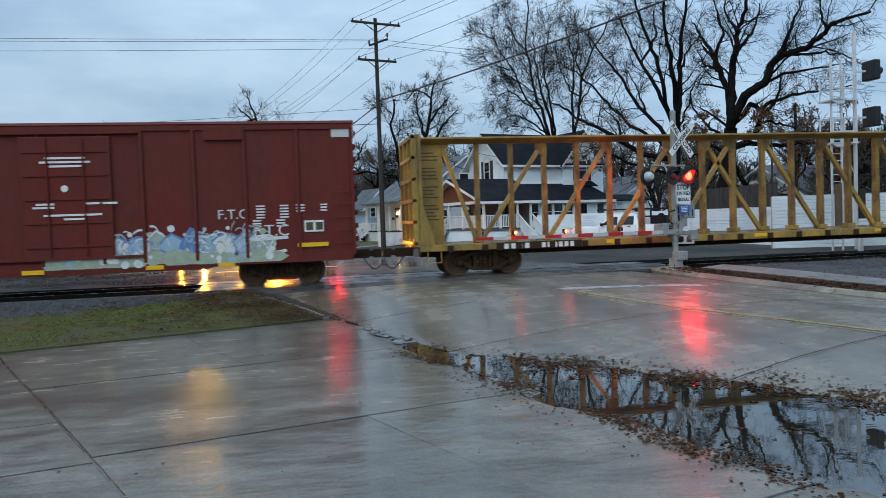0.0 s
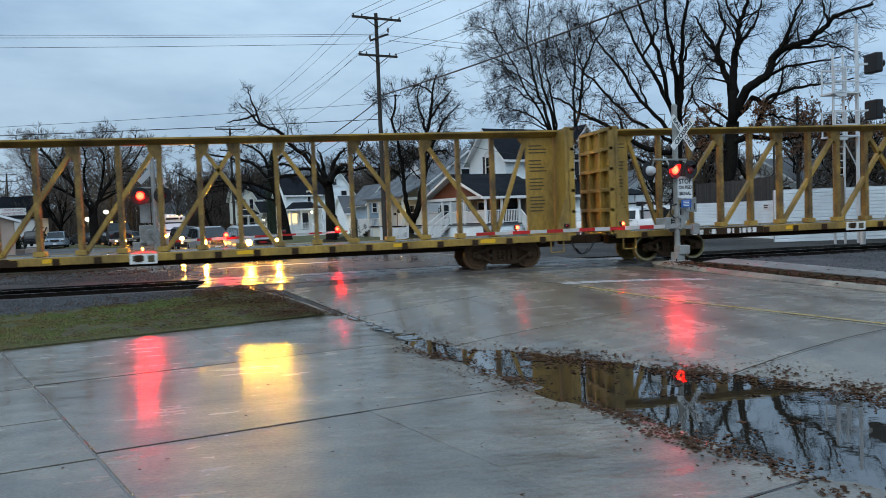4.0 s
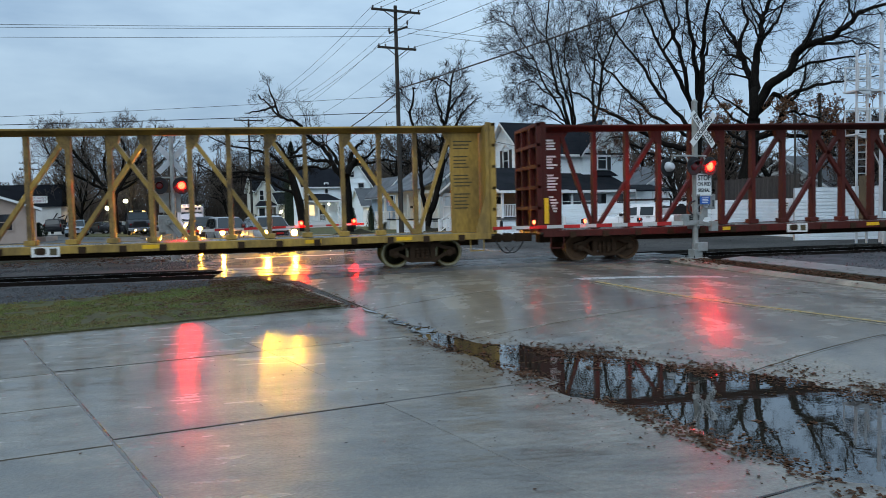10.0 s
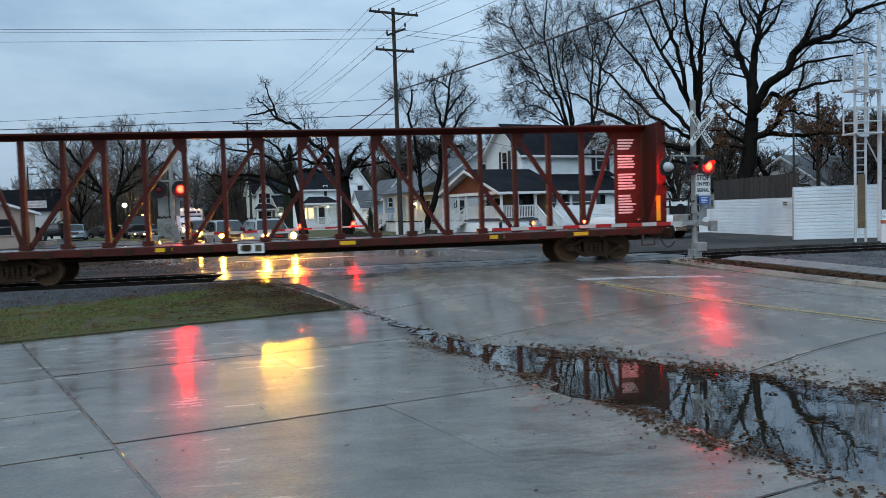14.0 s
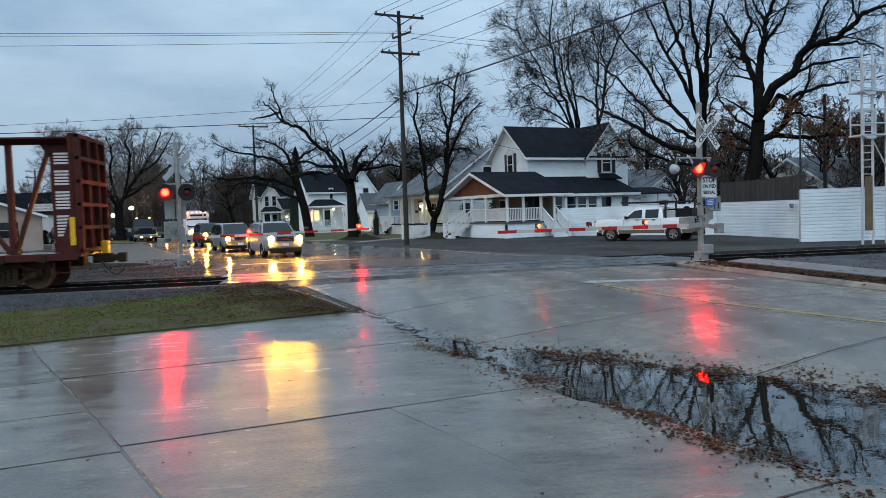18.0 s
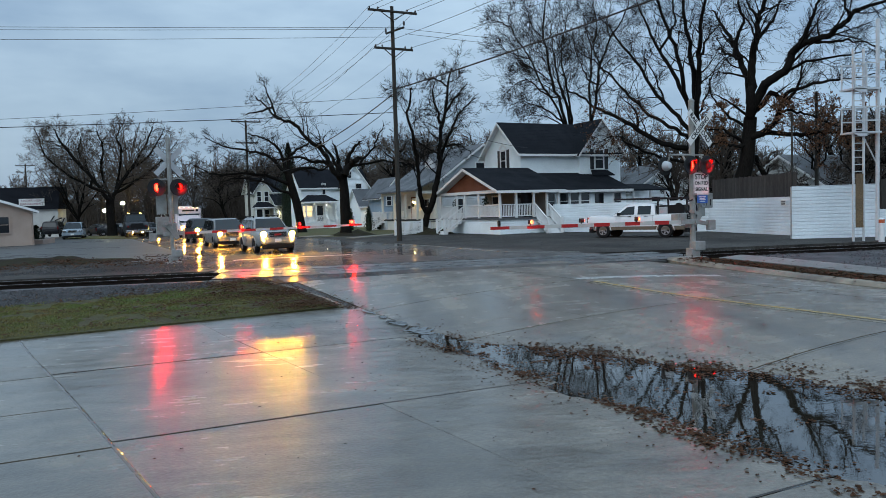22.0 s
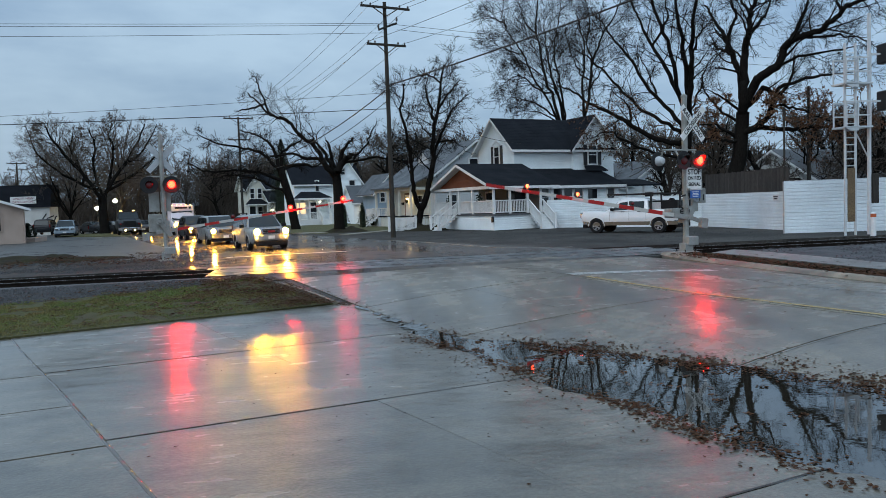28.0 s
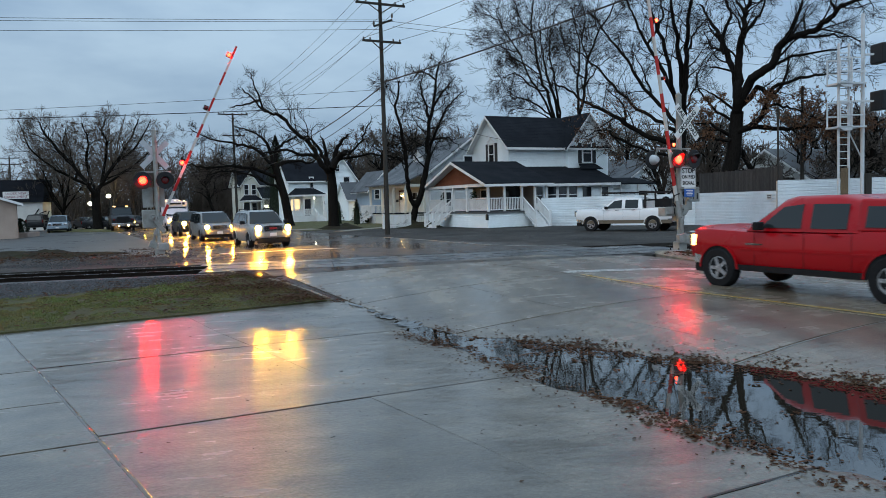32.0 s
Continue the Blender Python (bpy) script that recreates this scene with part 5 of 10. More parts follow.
    for x0, zz, w in ((8.15, 4.1, 1.1), (8.15, 3.98, 1.4), (8.15, 3.86, 0.9), (8.3, 2.42, 1.6), (8.35, 2.3, 0.6), (7.55, 2.75, 0.5), (7.5, 2.65, 0.6), (8.9, 2.75, 0.5), (9.3, 2.75, 0.5)):
        bars.box((x0, y - 0.125, zz), (w, 0.008, 0.06))
    bars.lathe((8.1, y - 0.118, 3.2), (0, -1, 0), [(0, 0.1), (0.01, 0.1)], 14)
    tagged(part("stencilling", bars, M_DECAL, car, "rows of small white stencilling"), kind="stuff")
    card = part("data_card", Geo().box((L - 1.3, y - 0.02, 1.85), (0.6, 0.02, 0.36)), M_DECAL, car)
    part("card_rows", Geo().box((L - 1.44, y - 0.033, 1.85), (0.22, 0.008, 0.24)).box((L - 1.14, y - 0.033, 1.85), (0.22, 0.008, 0.24)), M_DECALK, card)
    for x, w in ((L - 1.35, 0.95), (L - 4.0, 0.5), (L - 6.1, 0.5), (L - 9.5, 0.6), (3.0, 0.5)):
        part("reflector", Geo().box((x, y - 0.055, 1.27 if x > L - 2 else 0.76), (w, 0.02, 0.13)), M_REFL, car)
    # the scrawl: overlapping strokes in a few paints, and initials
    rng = random.Random(4)
    layers = [Geo() for _ in M_GRAF]
    x = L - 7.6
    for k in range(90):
        cx, cz = L - 7.7 + 5.0 * rng.random(), 1.1 + 0.72 * rng.random() * (0.65 + 0.35 * rng.random())
        r = rng.uniform(0.12, 0.4)
        c = rng.choice((0, 0, 0, 1, 1, 2, 3, 3))
        a0, n = rng.uniform(0, 6.28), rng.randint(4, 8)
        pts = [Vector((cx + r * 0.7 * math.cos(a0 + i * 0.45), y - 0.016 - 0.002 * (k % 4) - c * 0.001, cz + r * math.sin(a0 + i * 0.45))) for i in range(n)]
        wd = rng.uniform(0.03, 0.08)
        for p, q in zip(pts, pts[1:]):
            layers[c].prism([p + Vector((0, 0, -wd / 2)), q + Vector((0, 0, -wd / 2)), q + Vector((0, 0, wd / 2)), p + Vector((0, 0, wd / 2))], (0, -0.003, 0))
    def blob(layer, cx, cz, rx, rz, off, n=11, rough=0.25):
        ring = [(cx + rx * math.cos(i * 2 * math.pi / n) * rng.uniform(1 - rough, 1 + rough), y - off, max(0.8, cz + rz * math.sin(i * 2 * math.pi / n) * rng.uniform(1 - rough, 1 + rough))) for i in range(n)]
        layer.prism(ring, (0, -0.002, 0))
        return [Vector(q) for q in ring]
    for k in range(16):  # sage ground along the sill, ragged
        blob(layers[3], L - 8.9 + k * 0.42 + rng.uniform(-0.1, 0.1), 0.92 + rng.uniform(-0.06, 0.12), rng.uniform(0.26, 0.5), rng.uniform(0.14, 0.28), 0.046 + 0.0005 * k, 9, 0.35)
    for k in range(10):  # letters
        cx, cz = L - 7.6 + k * 0.52 + rng.uniform(-0.08, 0.08), 1.36 + rng.uniform(-0.08, 0.1)
        ring = blob(layers[(0, 1, 0, 3, 0, 2)[k % 6]], cx, cz, rng.uniform(0.28, 0.4), rng.uniform(0.3, 0.44), 0.0095 + 0.0004 * k)
        for p, q in zip(ring, ring[1:] + ring[:1]):
            up_ = Vector((0, 0, 0.035))
            layers[2 if k % 3 else 1].prism([p - up_ + Vector((0, -0.006, 0)), q - up_ + Vector((0, -0.006, 0)), q + up_ + Vector((0, -0.006, 0)), p + up_ + Vector((0, -0.006, 0))], (0, -0.002, 0))
    for k in range(9):  # bubbles above the letters
        r = rng.uniform(0.05, 0.13)
        layers[(1, 1, 3)[k % 3]].lathe((L - 7.4 + k * 0.56 + rng.uniform(-0.2, 0.2), y - 0.012, 1.78 + rng.uniform(-0.1, 0.14)), (0, -1, 0), [(0, r), (0.004, r)], 9)
    for k in range(26):  # patches lower on the sill
        r = rng.uniform(0.04, 0.14)
        layers[rng.choice((0, 1, 1, 3))].lathe((L - 9.2 + 6.9 * rng.random(), y - 0.058, rng.uniform(0.82, 1.2)), (0, -1, 0), [(0, r), (0.003, r)], 7)
    for g, mt in zip(layers, M_GRAF):
        if g.v:
            tagged(part("graffiti", g, mt, car, "sprayed strokes of white, blue and sage paint"), kind="stuff")
    m = Matrix.Translation((L - 3.75, y - 0.02, 2.28)) @ pose(0, 0, 0, 90, 0, 0)
    letters("graffiti_initials", "F.T.C", 0.42, M_GRAF[1], car, m, 0.004, "sprayed white initials")
    m = Matrix.Translation((L - 2.62, y - 0.02, 1.74)) @ pose(0, 0, 0, 90, 0, 0)
    letters("graffiti_initials", "F.T.C", 0.5, M_GRAF[1], car, m, 0.004, "sprayed white initials")
    tag = Geo()
    for a, b in (((-0.55, 1.49), (0.5, 1.53)), ((-0.4, 1.07), (-0.3, 1.47)), ((-0.3, 1.47), (-0.1, 1.17)), ((-0.1, 1.17), (0.05, 1.47)), ((0.05, 1.47), (0.12, 1.07)), ((0.12, 1.07), (0.45, 1.12))):
        tag.prism([(L - 2.62 + a[0], y - 0.02, a[1] - 0.05), (L - 2.62 + b[0], y - 0.02, b[1] - 0.05), (L - 2.62 + b[0], y - 0.02, b[1] + 0.05), (L - 2.62 + a[0], y - 0.02, a[1] + 0.05)], (0, -0.004, 0))
    part("graffiti_tag", tag, M_GRAF[1], car)
    return car


BOXCAR = boxcar()
YELLOW_A = centrebeam(M_YEL, M_YELPOST, "empty yellow centre-beam flat car with grimy posts", True, 1)
YELLOW_B = centrebeam(M_YEL, M_YELPOST, "empty yellow centre-beam flat car with rusty streaks", True, 2)
REDCAR = centrebeam(M_RED, M_RED, "empty dark red centre-beam flat car, the train's last", False, 3)
part("end_of_train_device", Geo().box((23.19 + 0.3, 0.1, 1.15), (0.2, 0.3, 0.5)), M_REFL, REDCAR, bevel=0.03)

# ---- crossing signals ----
LENS_LISTS = {"left": [], "right": []}


def road_frame(p):
    """Local x along U, local y along V, at p."""
    return Matrix.Translation(p) @ Matrix(((U.x, V.x, 0, 0), (U.y, V.y, 0, 0), (0, 0, 1, 0), (0, 0, 0, 1)))


def flip_lens(parent, p, r, lit, name="lens", face=-1):
    """A domed red lens, lit on one side and dark on the other; it faces local -y when unturned."""
    n, vs, fs, ms = 16, [], [], []
    for side in (0, 1):
        sgn = -1 if side == 0 else 1
        k0 = len(vs)
        for h, w in ((0.0, 1.0), (0.022, 0.92), (0.042, 0.7), (0.052, 0.35)):
            vs += [(w * r * math.cos(a * 2 * math.pi / n), sgn * h, w * r * math.sin(a * 2 * math.pi / n)) for a in range(n)]
        for i in range(3):
            for a in range(n):
                fs.append((k0 + i * n + a, k0 + i * n + (a + 1) % n, k0 + (i + 1) * n + (a + 1) % n, k0 + (i + 1) * n + a))
                ms.append(side if i < 2 or side else 2)
        fs.append(tuple(k0 + 3 * n + a for a in range(n)))
        ms.append(1 if side else 2)
    me = bpy.data.meshes.new(name)
    me.from_pydata(vs, [], fs)
    me.materials.append(lit), me.materials.append(M_REDDARK), me.materials.append(M_REDHOT)
    for q, k in zip(me.polygons, ms):
        q.material_index = k
    ob = new(name, me)
    ob.parent = parent
    ob.matrix_basis = Matrix.Translation(p)
    return ob


def lamp_unit(sig, p, lit_phase, face=-1, back=False, wide=0.31):
    """A round black background with a hooded lens; face -1 looks along local -y."""
    x, y, z = p
    disc = part("lamp", Geo().lathe((x, y, z), (0, face, 0), [(0.0, 0.05), (0.01, wide - 0.01), (0.025, wide), (0.035, wide - 0.01), (0.03, 0.16)], 26), M_BLACK, sig, "round black signal lamp with a hood")
    part("housing", Geo().lathe((x, y, z), (0, -face, 0), [(-0.02, 0.17), (0.1, 0.16), (0.2, 0.1), (0.22, 0.04)], 18), M_CLEARLENS if back else M_BLACK, disc, smooth=True)
    hood = Geo()
    n = 14
    vs = []
    for r in (0.165, 0.175):
        for e in (0.03, 0.32):
            for k in range(n + 1):
                a = radians(5 + 170 * k / n)
                ext = e if e < 0.1 else 0.06 + 0.2 * max(0, math.sin(a)) ** 1.2
                vs.append((x + r * math.cos(a), y + face * ext, z + r * math.sin(a)))
    m_ = n + 1
    fs = []
    for k in range(n):
        fs += [(k, k + 1, m_ + k + 1, m_ + k), (2 * m_ + k, 3 * m_ + k, 3 * m_ + k + 1, 2 * m_ + k + 1), (m_ + k, m_ + k + 1, 3 * m_ + k + 1, 3 * m_ + k)]
    hood.add(vs, fs)
    part("hood", hood, M_BLACK, disc)
    if lit_phase:
        lens = flip_lens(disc, (x, y + face * 0.027, z), 0.155, M_REDBACK if face > 0 else M_REDLIT)
        if face > 0:
            lens.matrix_basis = lens.matrix_basis @ Matrix.Rotation(math.pi, 4, "Z")
        LENS_LISTS[lit_phase].append((lens, lens.matrix_basis.copy()))
    return disc


def crossbuck(sig, y, z, size, x, face, sign_mat, words):
    for k, (ang, text) in enumerate(((-49, "RAIL   ROAD"), (45, "CROSSING"))):
        m = Matrix.Translation((x, y + face * 0.012 * k, z)) @ Matrix.Rotation(radians(-ang), 4, "Y")
        bl = part("crossbuck_blade", Geo().box((0, 0, 0), (size, 0.006, 0.225)), sign_mat, sig, "white crossbuck blade", m=m, bevel=0.002)
        if words:
            letters("sign_lettering", text, 0.215, M_BLACK, bl, Matrix.Translation((0, -0.006, 0)) @ pose(0, 0, 0, 90, 0, 0), 0.002, bold=0.006)


def gate_arm(sig, length, lights, piv, start, turned=False, deep=0.15):
    """A tapered striped arm along local x from its pivot."""
    arm = part("gate_arm", Geo().bar((-0.35, 0, 0), (0.5, 0, 0), 0.1, 0.16), M_MAST, sig, "red and white striped gate arm")
    n = max(8, int(length / 0.62))
    x0 = 0.4
    step = (length - x0) / n
    for k in range(n):
        a, b = x0 + k * step, x0 + (k + 1) * step
        h = deep * (1 - 0.33 * k / n)
        part("stripe", Geo().box(((a + b) / 2, 0, 0), (b - a, 0.05, h)), M_ARMRED if k % 2 == start else M_ARMWHITE, arm)
    for x, ph in lights:
        lp = Geo().rod((x, 0, 0.0), (x, 0, 0.14), 0.02, n=8).box((x, 0.02, 0.15), (0.12, 0.12, 0.13) if turned else (0.19, 0.13, 0.19))
        part("lamp_body", lp, M_BLACK, arm, bevel=0.01)
        lens = flip_lens(arm, (x, 0.081 if turned else -0.041, 0.15), 0.055 if turned else 0.085, M_GATEDIM if turned else M_GATELIT, "arm_lens")
        if turned:
            lens.matrix_basis = lens.matrix_basis @ Matrix.Rotation(math.pi, 4, "Z")
        if ph != "steady":
            LENS_LISTS[ph].append((lens, lens.matrix_basis.copy()))
    part("counterweight_arm", Geo().bar((-0.1, 0.12, 0), (-0.75, 0.12, -0.1), 0.04, 0.14).box((-0.75, 0.12, -0.12), (0.3, 0.16, 0.34)), M_MAST, arm, bevel=0.02)
    arm.matrix_basis = piv
    return arm


def mast_body(sig, h, r):
    part("mast", Geo().rod((0, 0, 0), (0, 0, h), r, r * 0.98, n=16), M_MAST, sig, smooth=True)
    part("cap", Geo().lathe((0, 0, h), (0, 0, 1), [(0, r * 1.1), (0.05, r * 1.1), (0.1, r * 0.5), (0.12, 0.01)], 14), M_MAST, sig)
    base = part("base", Geo().box((0, 0, 0.02), (0.62, 0.5, 0.1)).box((0.0, 0, 0.2), (0.36, 0.3, 0.3)).box((0.14, -0.06, 0.42), (0.44, 0.3, 0.3)), M_MAST, sig, "cast junction-box base", bevel=0.02)
    part("foundation", Geo().box((0, 0, -0.14), (0.85, 0.75, 0.26)), M_KERB, sig, bevel=0.03)
    for dx in (-0.24, 0.24):
        for dy in (-0.19, 0.19):
            part("anchor_bolt", Geo().rod((dx, dy, 0.05), (dx, dy, 0.14), 0.018, n=6), M_RUST, base)


# right-hand signal, nearer the camera
SIG_R = thing("crossing_signal", road_frame((12.45, 23.24, 0.33)), "silver crossing signal with crossbuck, red lamps and gate", "crossing signal", "the two crossing signals")
mast_body(SIG_R, 5.2, 0.095)
crossbuck(SIG_R, -0.15, 4.33, 1.45, 0.22, -1, M_SIGN, True)
part("sign_bracket", Geo().bar((0, 0.0, 4.33), (0.25, -0.14, 4.33), 0.05), M_MAST, SIG_R)
part("crossarm", Geo().rod((-1.0, 0, 3.45), (0.5, 0, 3.45), 0.035, n=10).rod((-0.42, 0, 3.45), (-0.42, -0.2, 3.14), 0.03, n=8).rod((0.38, 0, 3.45), (0.38, -0.2, 3.14), 0.03, n=8).rod((-0.95, 0, 3.45), (-0.95, 0.15, 3.15), 0.03, n=8), M_MAST, SIG_R)
lamp_unit(SIG_R, (-0.30, -0.24, 3.1), "left")
lamp_unit(SIG_R, (0.40, -0.24, 3.1), "right")
lamp_unit(SIG_R, (-0.95, 0.22, 3.1), "right", 1, True)
sg = part("stop_sign_plate", Geo().box((0.28, -0.13, 2.5), (0.7, 0.006, 0.76)), M_SIGN, SIG_R, "white plate that reads stop on red signal", bevel=0.002)
for k, (tx, sz) in enumerate((("STOP", 0.24), ("ON RED", 0.16), ("SIGNAL", 0.16))):
    letters("sign_lettering", tx, sz, M_BLACK, sg, Matrix.Translation((0.28, -0.135, 2.71 - k * 0.205)) @ pose(0, 0, 0, 90, 0, 0), 0.002, bold=0.006)
edge = Geo()
for zz, w, h in ((2.86, 0.66, 0.012), (2.14, 0.66, 0.012)):
    edge.box((0.28, -0.135, zz), (w, 0.004, h))
for xx in (-0.05, 0.61):
    edge.box((xx, -0.135, 2.5), (0.012, 0.004, 0.72))
part("sign_border", edge, M_BLACK, sg)
bl = part("blue_notice", Geo().box((0.32, -0.13, 1.97), (0.46, 0.006, 0.26)), M_BLUESIGN, SIG_R, "small blue notice plate")
nb = Geo()
for k in range(4):
    nb.box((0.32, -0.135, 2.05 - k * 0.05), (0.3 - 0.05 * (k % 2), 0.004, 0.022))
part("notice_rows", nb, M_SIGN, bl)
mech = part("gate_mechanism", Geo().box((-0.12, 0.22, 1.36), (0.95, 0.34, 0.3)).box((0.12, 0.2, 1.12), (0.3, 0.3, 0.2)), M_MAST, SIG_R, "silver gate mechanism box", bevel=0.03)
part("cover", Geo().box((-0.42, 0.03, 1.4), (0.3, 0.05, 0.26)), M_MAST, mech, bevel=0.02)
part("cover", Geo().box((0.0, 0.03, 1.38), (0.42, 0.04, 0.2)), M_BLACK, mech, "dark slotted opening", bevel=0.01)
for z_ in (1.31, 1.38, 1.45):
    part("slat", Geo().box((0.0, 0.0, z_), (0.4, 0.02, 0.025)), M_MAST, mech)
lever = part("counterweight_lever", Geo().prism([(0.1, 0.0, 1.2), (0.32, 0.0, 1.24), (0.52, 0.0, 1.5), (0.58, 0.0, 1.86), (0.5, 0.0, 1.98), (0.36, 0.0, 1.92), (0.34, 0.0, 1.62), (0.22, 0.0, 1.45)], (0, 0.1, 0)), M_MAST, mech, "curved silver counterweight lever", bevel=0.02)
part("hub", Geo().lathe((0.45, -0.01, 1.82), (0, -1, 0), [(0, 0.11), (0.05, 0.11), (0.055, 0.07), (0.03, 0.06), (0.03, 0.03), (0.07, 0.03)], 18), M_ALU, lever)
part("weight", Geo().box((0.55, 0.14, 1.6), (0.2, 0.16, 0.42)), M_MAST, lever, bevel=0.03)
for z_ in (1.12, 1.52, 2.1):
    part("clamp", Geo().lathe((0, 0, z_), (0, 0, 1), [(0, 0.12), (0.07, 0.12)], 16).box((0.0, -0.13, z_ + 0.035), (0.12, 0.06, 0.07)), M_MAST, mech)
part("cable_loop", Geo().rod((-0.18, -0.06, 1.5), (-0.36, -0.06, 1.66), 0.025, n=8).rod((-0.36, -0.06, 1.66), (-0.3, -0.06, 1.9), 0.025, n=8).rod((-0.3, -0.06, 1.9), (-0.06, -0.06, 1.96), 0.025, n=8), M_BLACK, mech)
box = part("relay_box", Geo().box((0.95, 0.35, 1.92), (0.46, 0.24, 0.5)), M_MAST, SIG_R, "grey steel relay box on a bracket", bevel=0.02)
for x_ in (0.85, 1.05):
    part("hasp", Geo().box((x_, 0.22, 1.86), (0.03, 0.03, 0.22)), M_BLACK, box)
part("relay_bracket", Geo().bar((0.05, 0.2, 1.82), (0.75, 0.35, 1.82), 0.07), M_MAST, SIG_R)
part("conduit", Geo().rod((0.13, 0.06, 0.3), (0.13, 0.06, 3.3), 0.025, n=8), M_BLACK, SIG_R)
PIV_R = Matrix.Translation((-0.1, -0.05, 1.23)) @ Matrix.Rotation(math.pi, 4, "Z")
ARM_R = gate_arm(SIG_R, 7.75, [(2.36, "left"), (4.55, "right"), (6.4, "steady")], PIV_R, 1, True, deep=0.125)

# far signal, on the other side of the track
SIG_L = thing("crossing_signal", road_frame((-5.99, 33.15, 0.30)), "silver crossing signal seen from behind, gate across the street", "crossing signal", "the two crossing signals")
mast_body(SIG_L, 5.25, 0.09)
crossbuck(SIG_L, 0.13, 4.3, 1.5, 0.0, 1, M_ALU, False)
part("crossarm", Geo().rod((-0.6, 0, 3.55), (0.6, 0, 3.55), 0.035, n=10).rod((-0.5, 0, 3.55), (-0.5, -0.2, 3.18), 0.03, n=8).rod((0.5, 0, 3.55), (0.5, -0.2, 3.18), 0.03, n=8), M_MAST, SIG_L)
lamp_unit(SIG_L, (-0.56, -0.24, 3.2), "left", wide=0.36)
lamp_unit(SIG_L, (0.32, -0.24, 3.2), "right", wide=0.36)
for x_ in (-0.36, 0.1):
    part("sign_plate", Geo().box((x_, 0.13, 2.5), (0.42, 0.006, 0.84)), M_MAST, SIG_L, "unpainted back of a sign plate", bevel=0.002)
mech = part("gate_mechanism", Geo().box((-0.34, 0.22, 1.6), (0.52, 0.42, 0.76)).box((0.0, 0.14, 1.5), (0.4, 0.35, 0.4)).bar((-0.22, -0.09, 1.66), (0.22, -0.09, 1.02), 0.06, 0.2), M_MAST, SIG_L, "silver gate mechanism box", bevel=0.04)
part("crank", Geo().lathe((-0.22, -0.1, 1.66), (0, -1, 0), [(0, 0.16), (0.04, 0.16), (0.05, 0.11), (0.02, 0.1), (0.02, 0.05), (0.1, 0.05)], 18), M_MAST, mech)
part("cable_loop", Geo().rod((0.28, -0.08, 1.75), (0.46, -0.08, 1.5), 0.03, n=8).rod((0.46, -0.08, 1.5), (0.46, -0.08, 1.05), 0.03, n=8).rod((0.46, -0.08, 1.05), (0.25, -0.08, 0.85), 0.03, n=8), M_MAST, mech)
PIV_L = Matrix.Translation((-0.02, 0.0, 1.25))
ARM_L = gate_arm(SIG_L, 8.55, [(2.9, "left"), (5.5, "right"), (8.05, "steady")], PIV_L, 0, deep=0.115)

# ---- houses along the far street ----
def at_road(s, w, z=0.3):
    x, y = xy(s, w)
    return road_frame((x, y, z))


def window(parent, c, size, face, frame_mat=None, pane=None, shutters=False, bars=True, lit=False):
    """A sash window; face is '-x' (to the street) or '-y' (towards the track)."""
    frame_mat = frame_mat or M_WHITE
    pane = M_LITPANE if lit else (pane or M_DARKPANE)
    w, h = size
    x, y, z = c

    def b(g, du, dz, wu, hz, dep, out):
        if face == "-y":
            g.box((x + du, y - out, z + dz), (wu, dep, hz))
        else:
            g.box((x - out, y - du, z + dz), (dep, wu, hz))
        return g
    win = part("window", b(Geo(), 0, 0, w, h, 0.05, 0.02), pane, parent)
    fr = Geo()
    for du, dz, wu, hz in ((-w / 2 - 0.04, 0, 0.1, h + 0.18), (w / 2 + 0.04, 0, 0.1, h + 0.18), (0, h / 2 + 0.05, w + 0.2, 0.12), (0, -h / 2 - 0.05, w + 0.26, 0.1)):
        b(fr, du, dz, wu, hz, 0.1, 0.045)
    if bars:
        b(fr, 0, 0, w, 0.05, 0.06, 0.04)
    part("window_frame", fr, frame_mat, win)
    if shutters:
        for d in (-1, 1):
            part("shutter", b(Geo(), d * (w / 2 + 0.32), 0, 0.36, h + 0.2, 0.05, 0.04), M_SHUTTER, win)
    return win


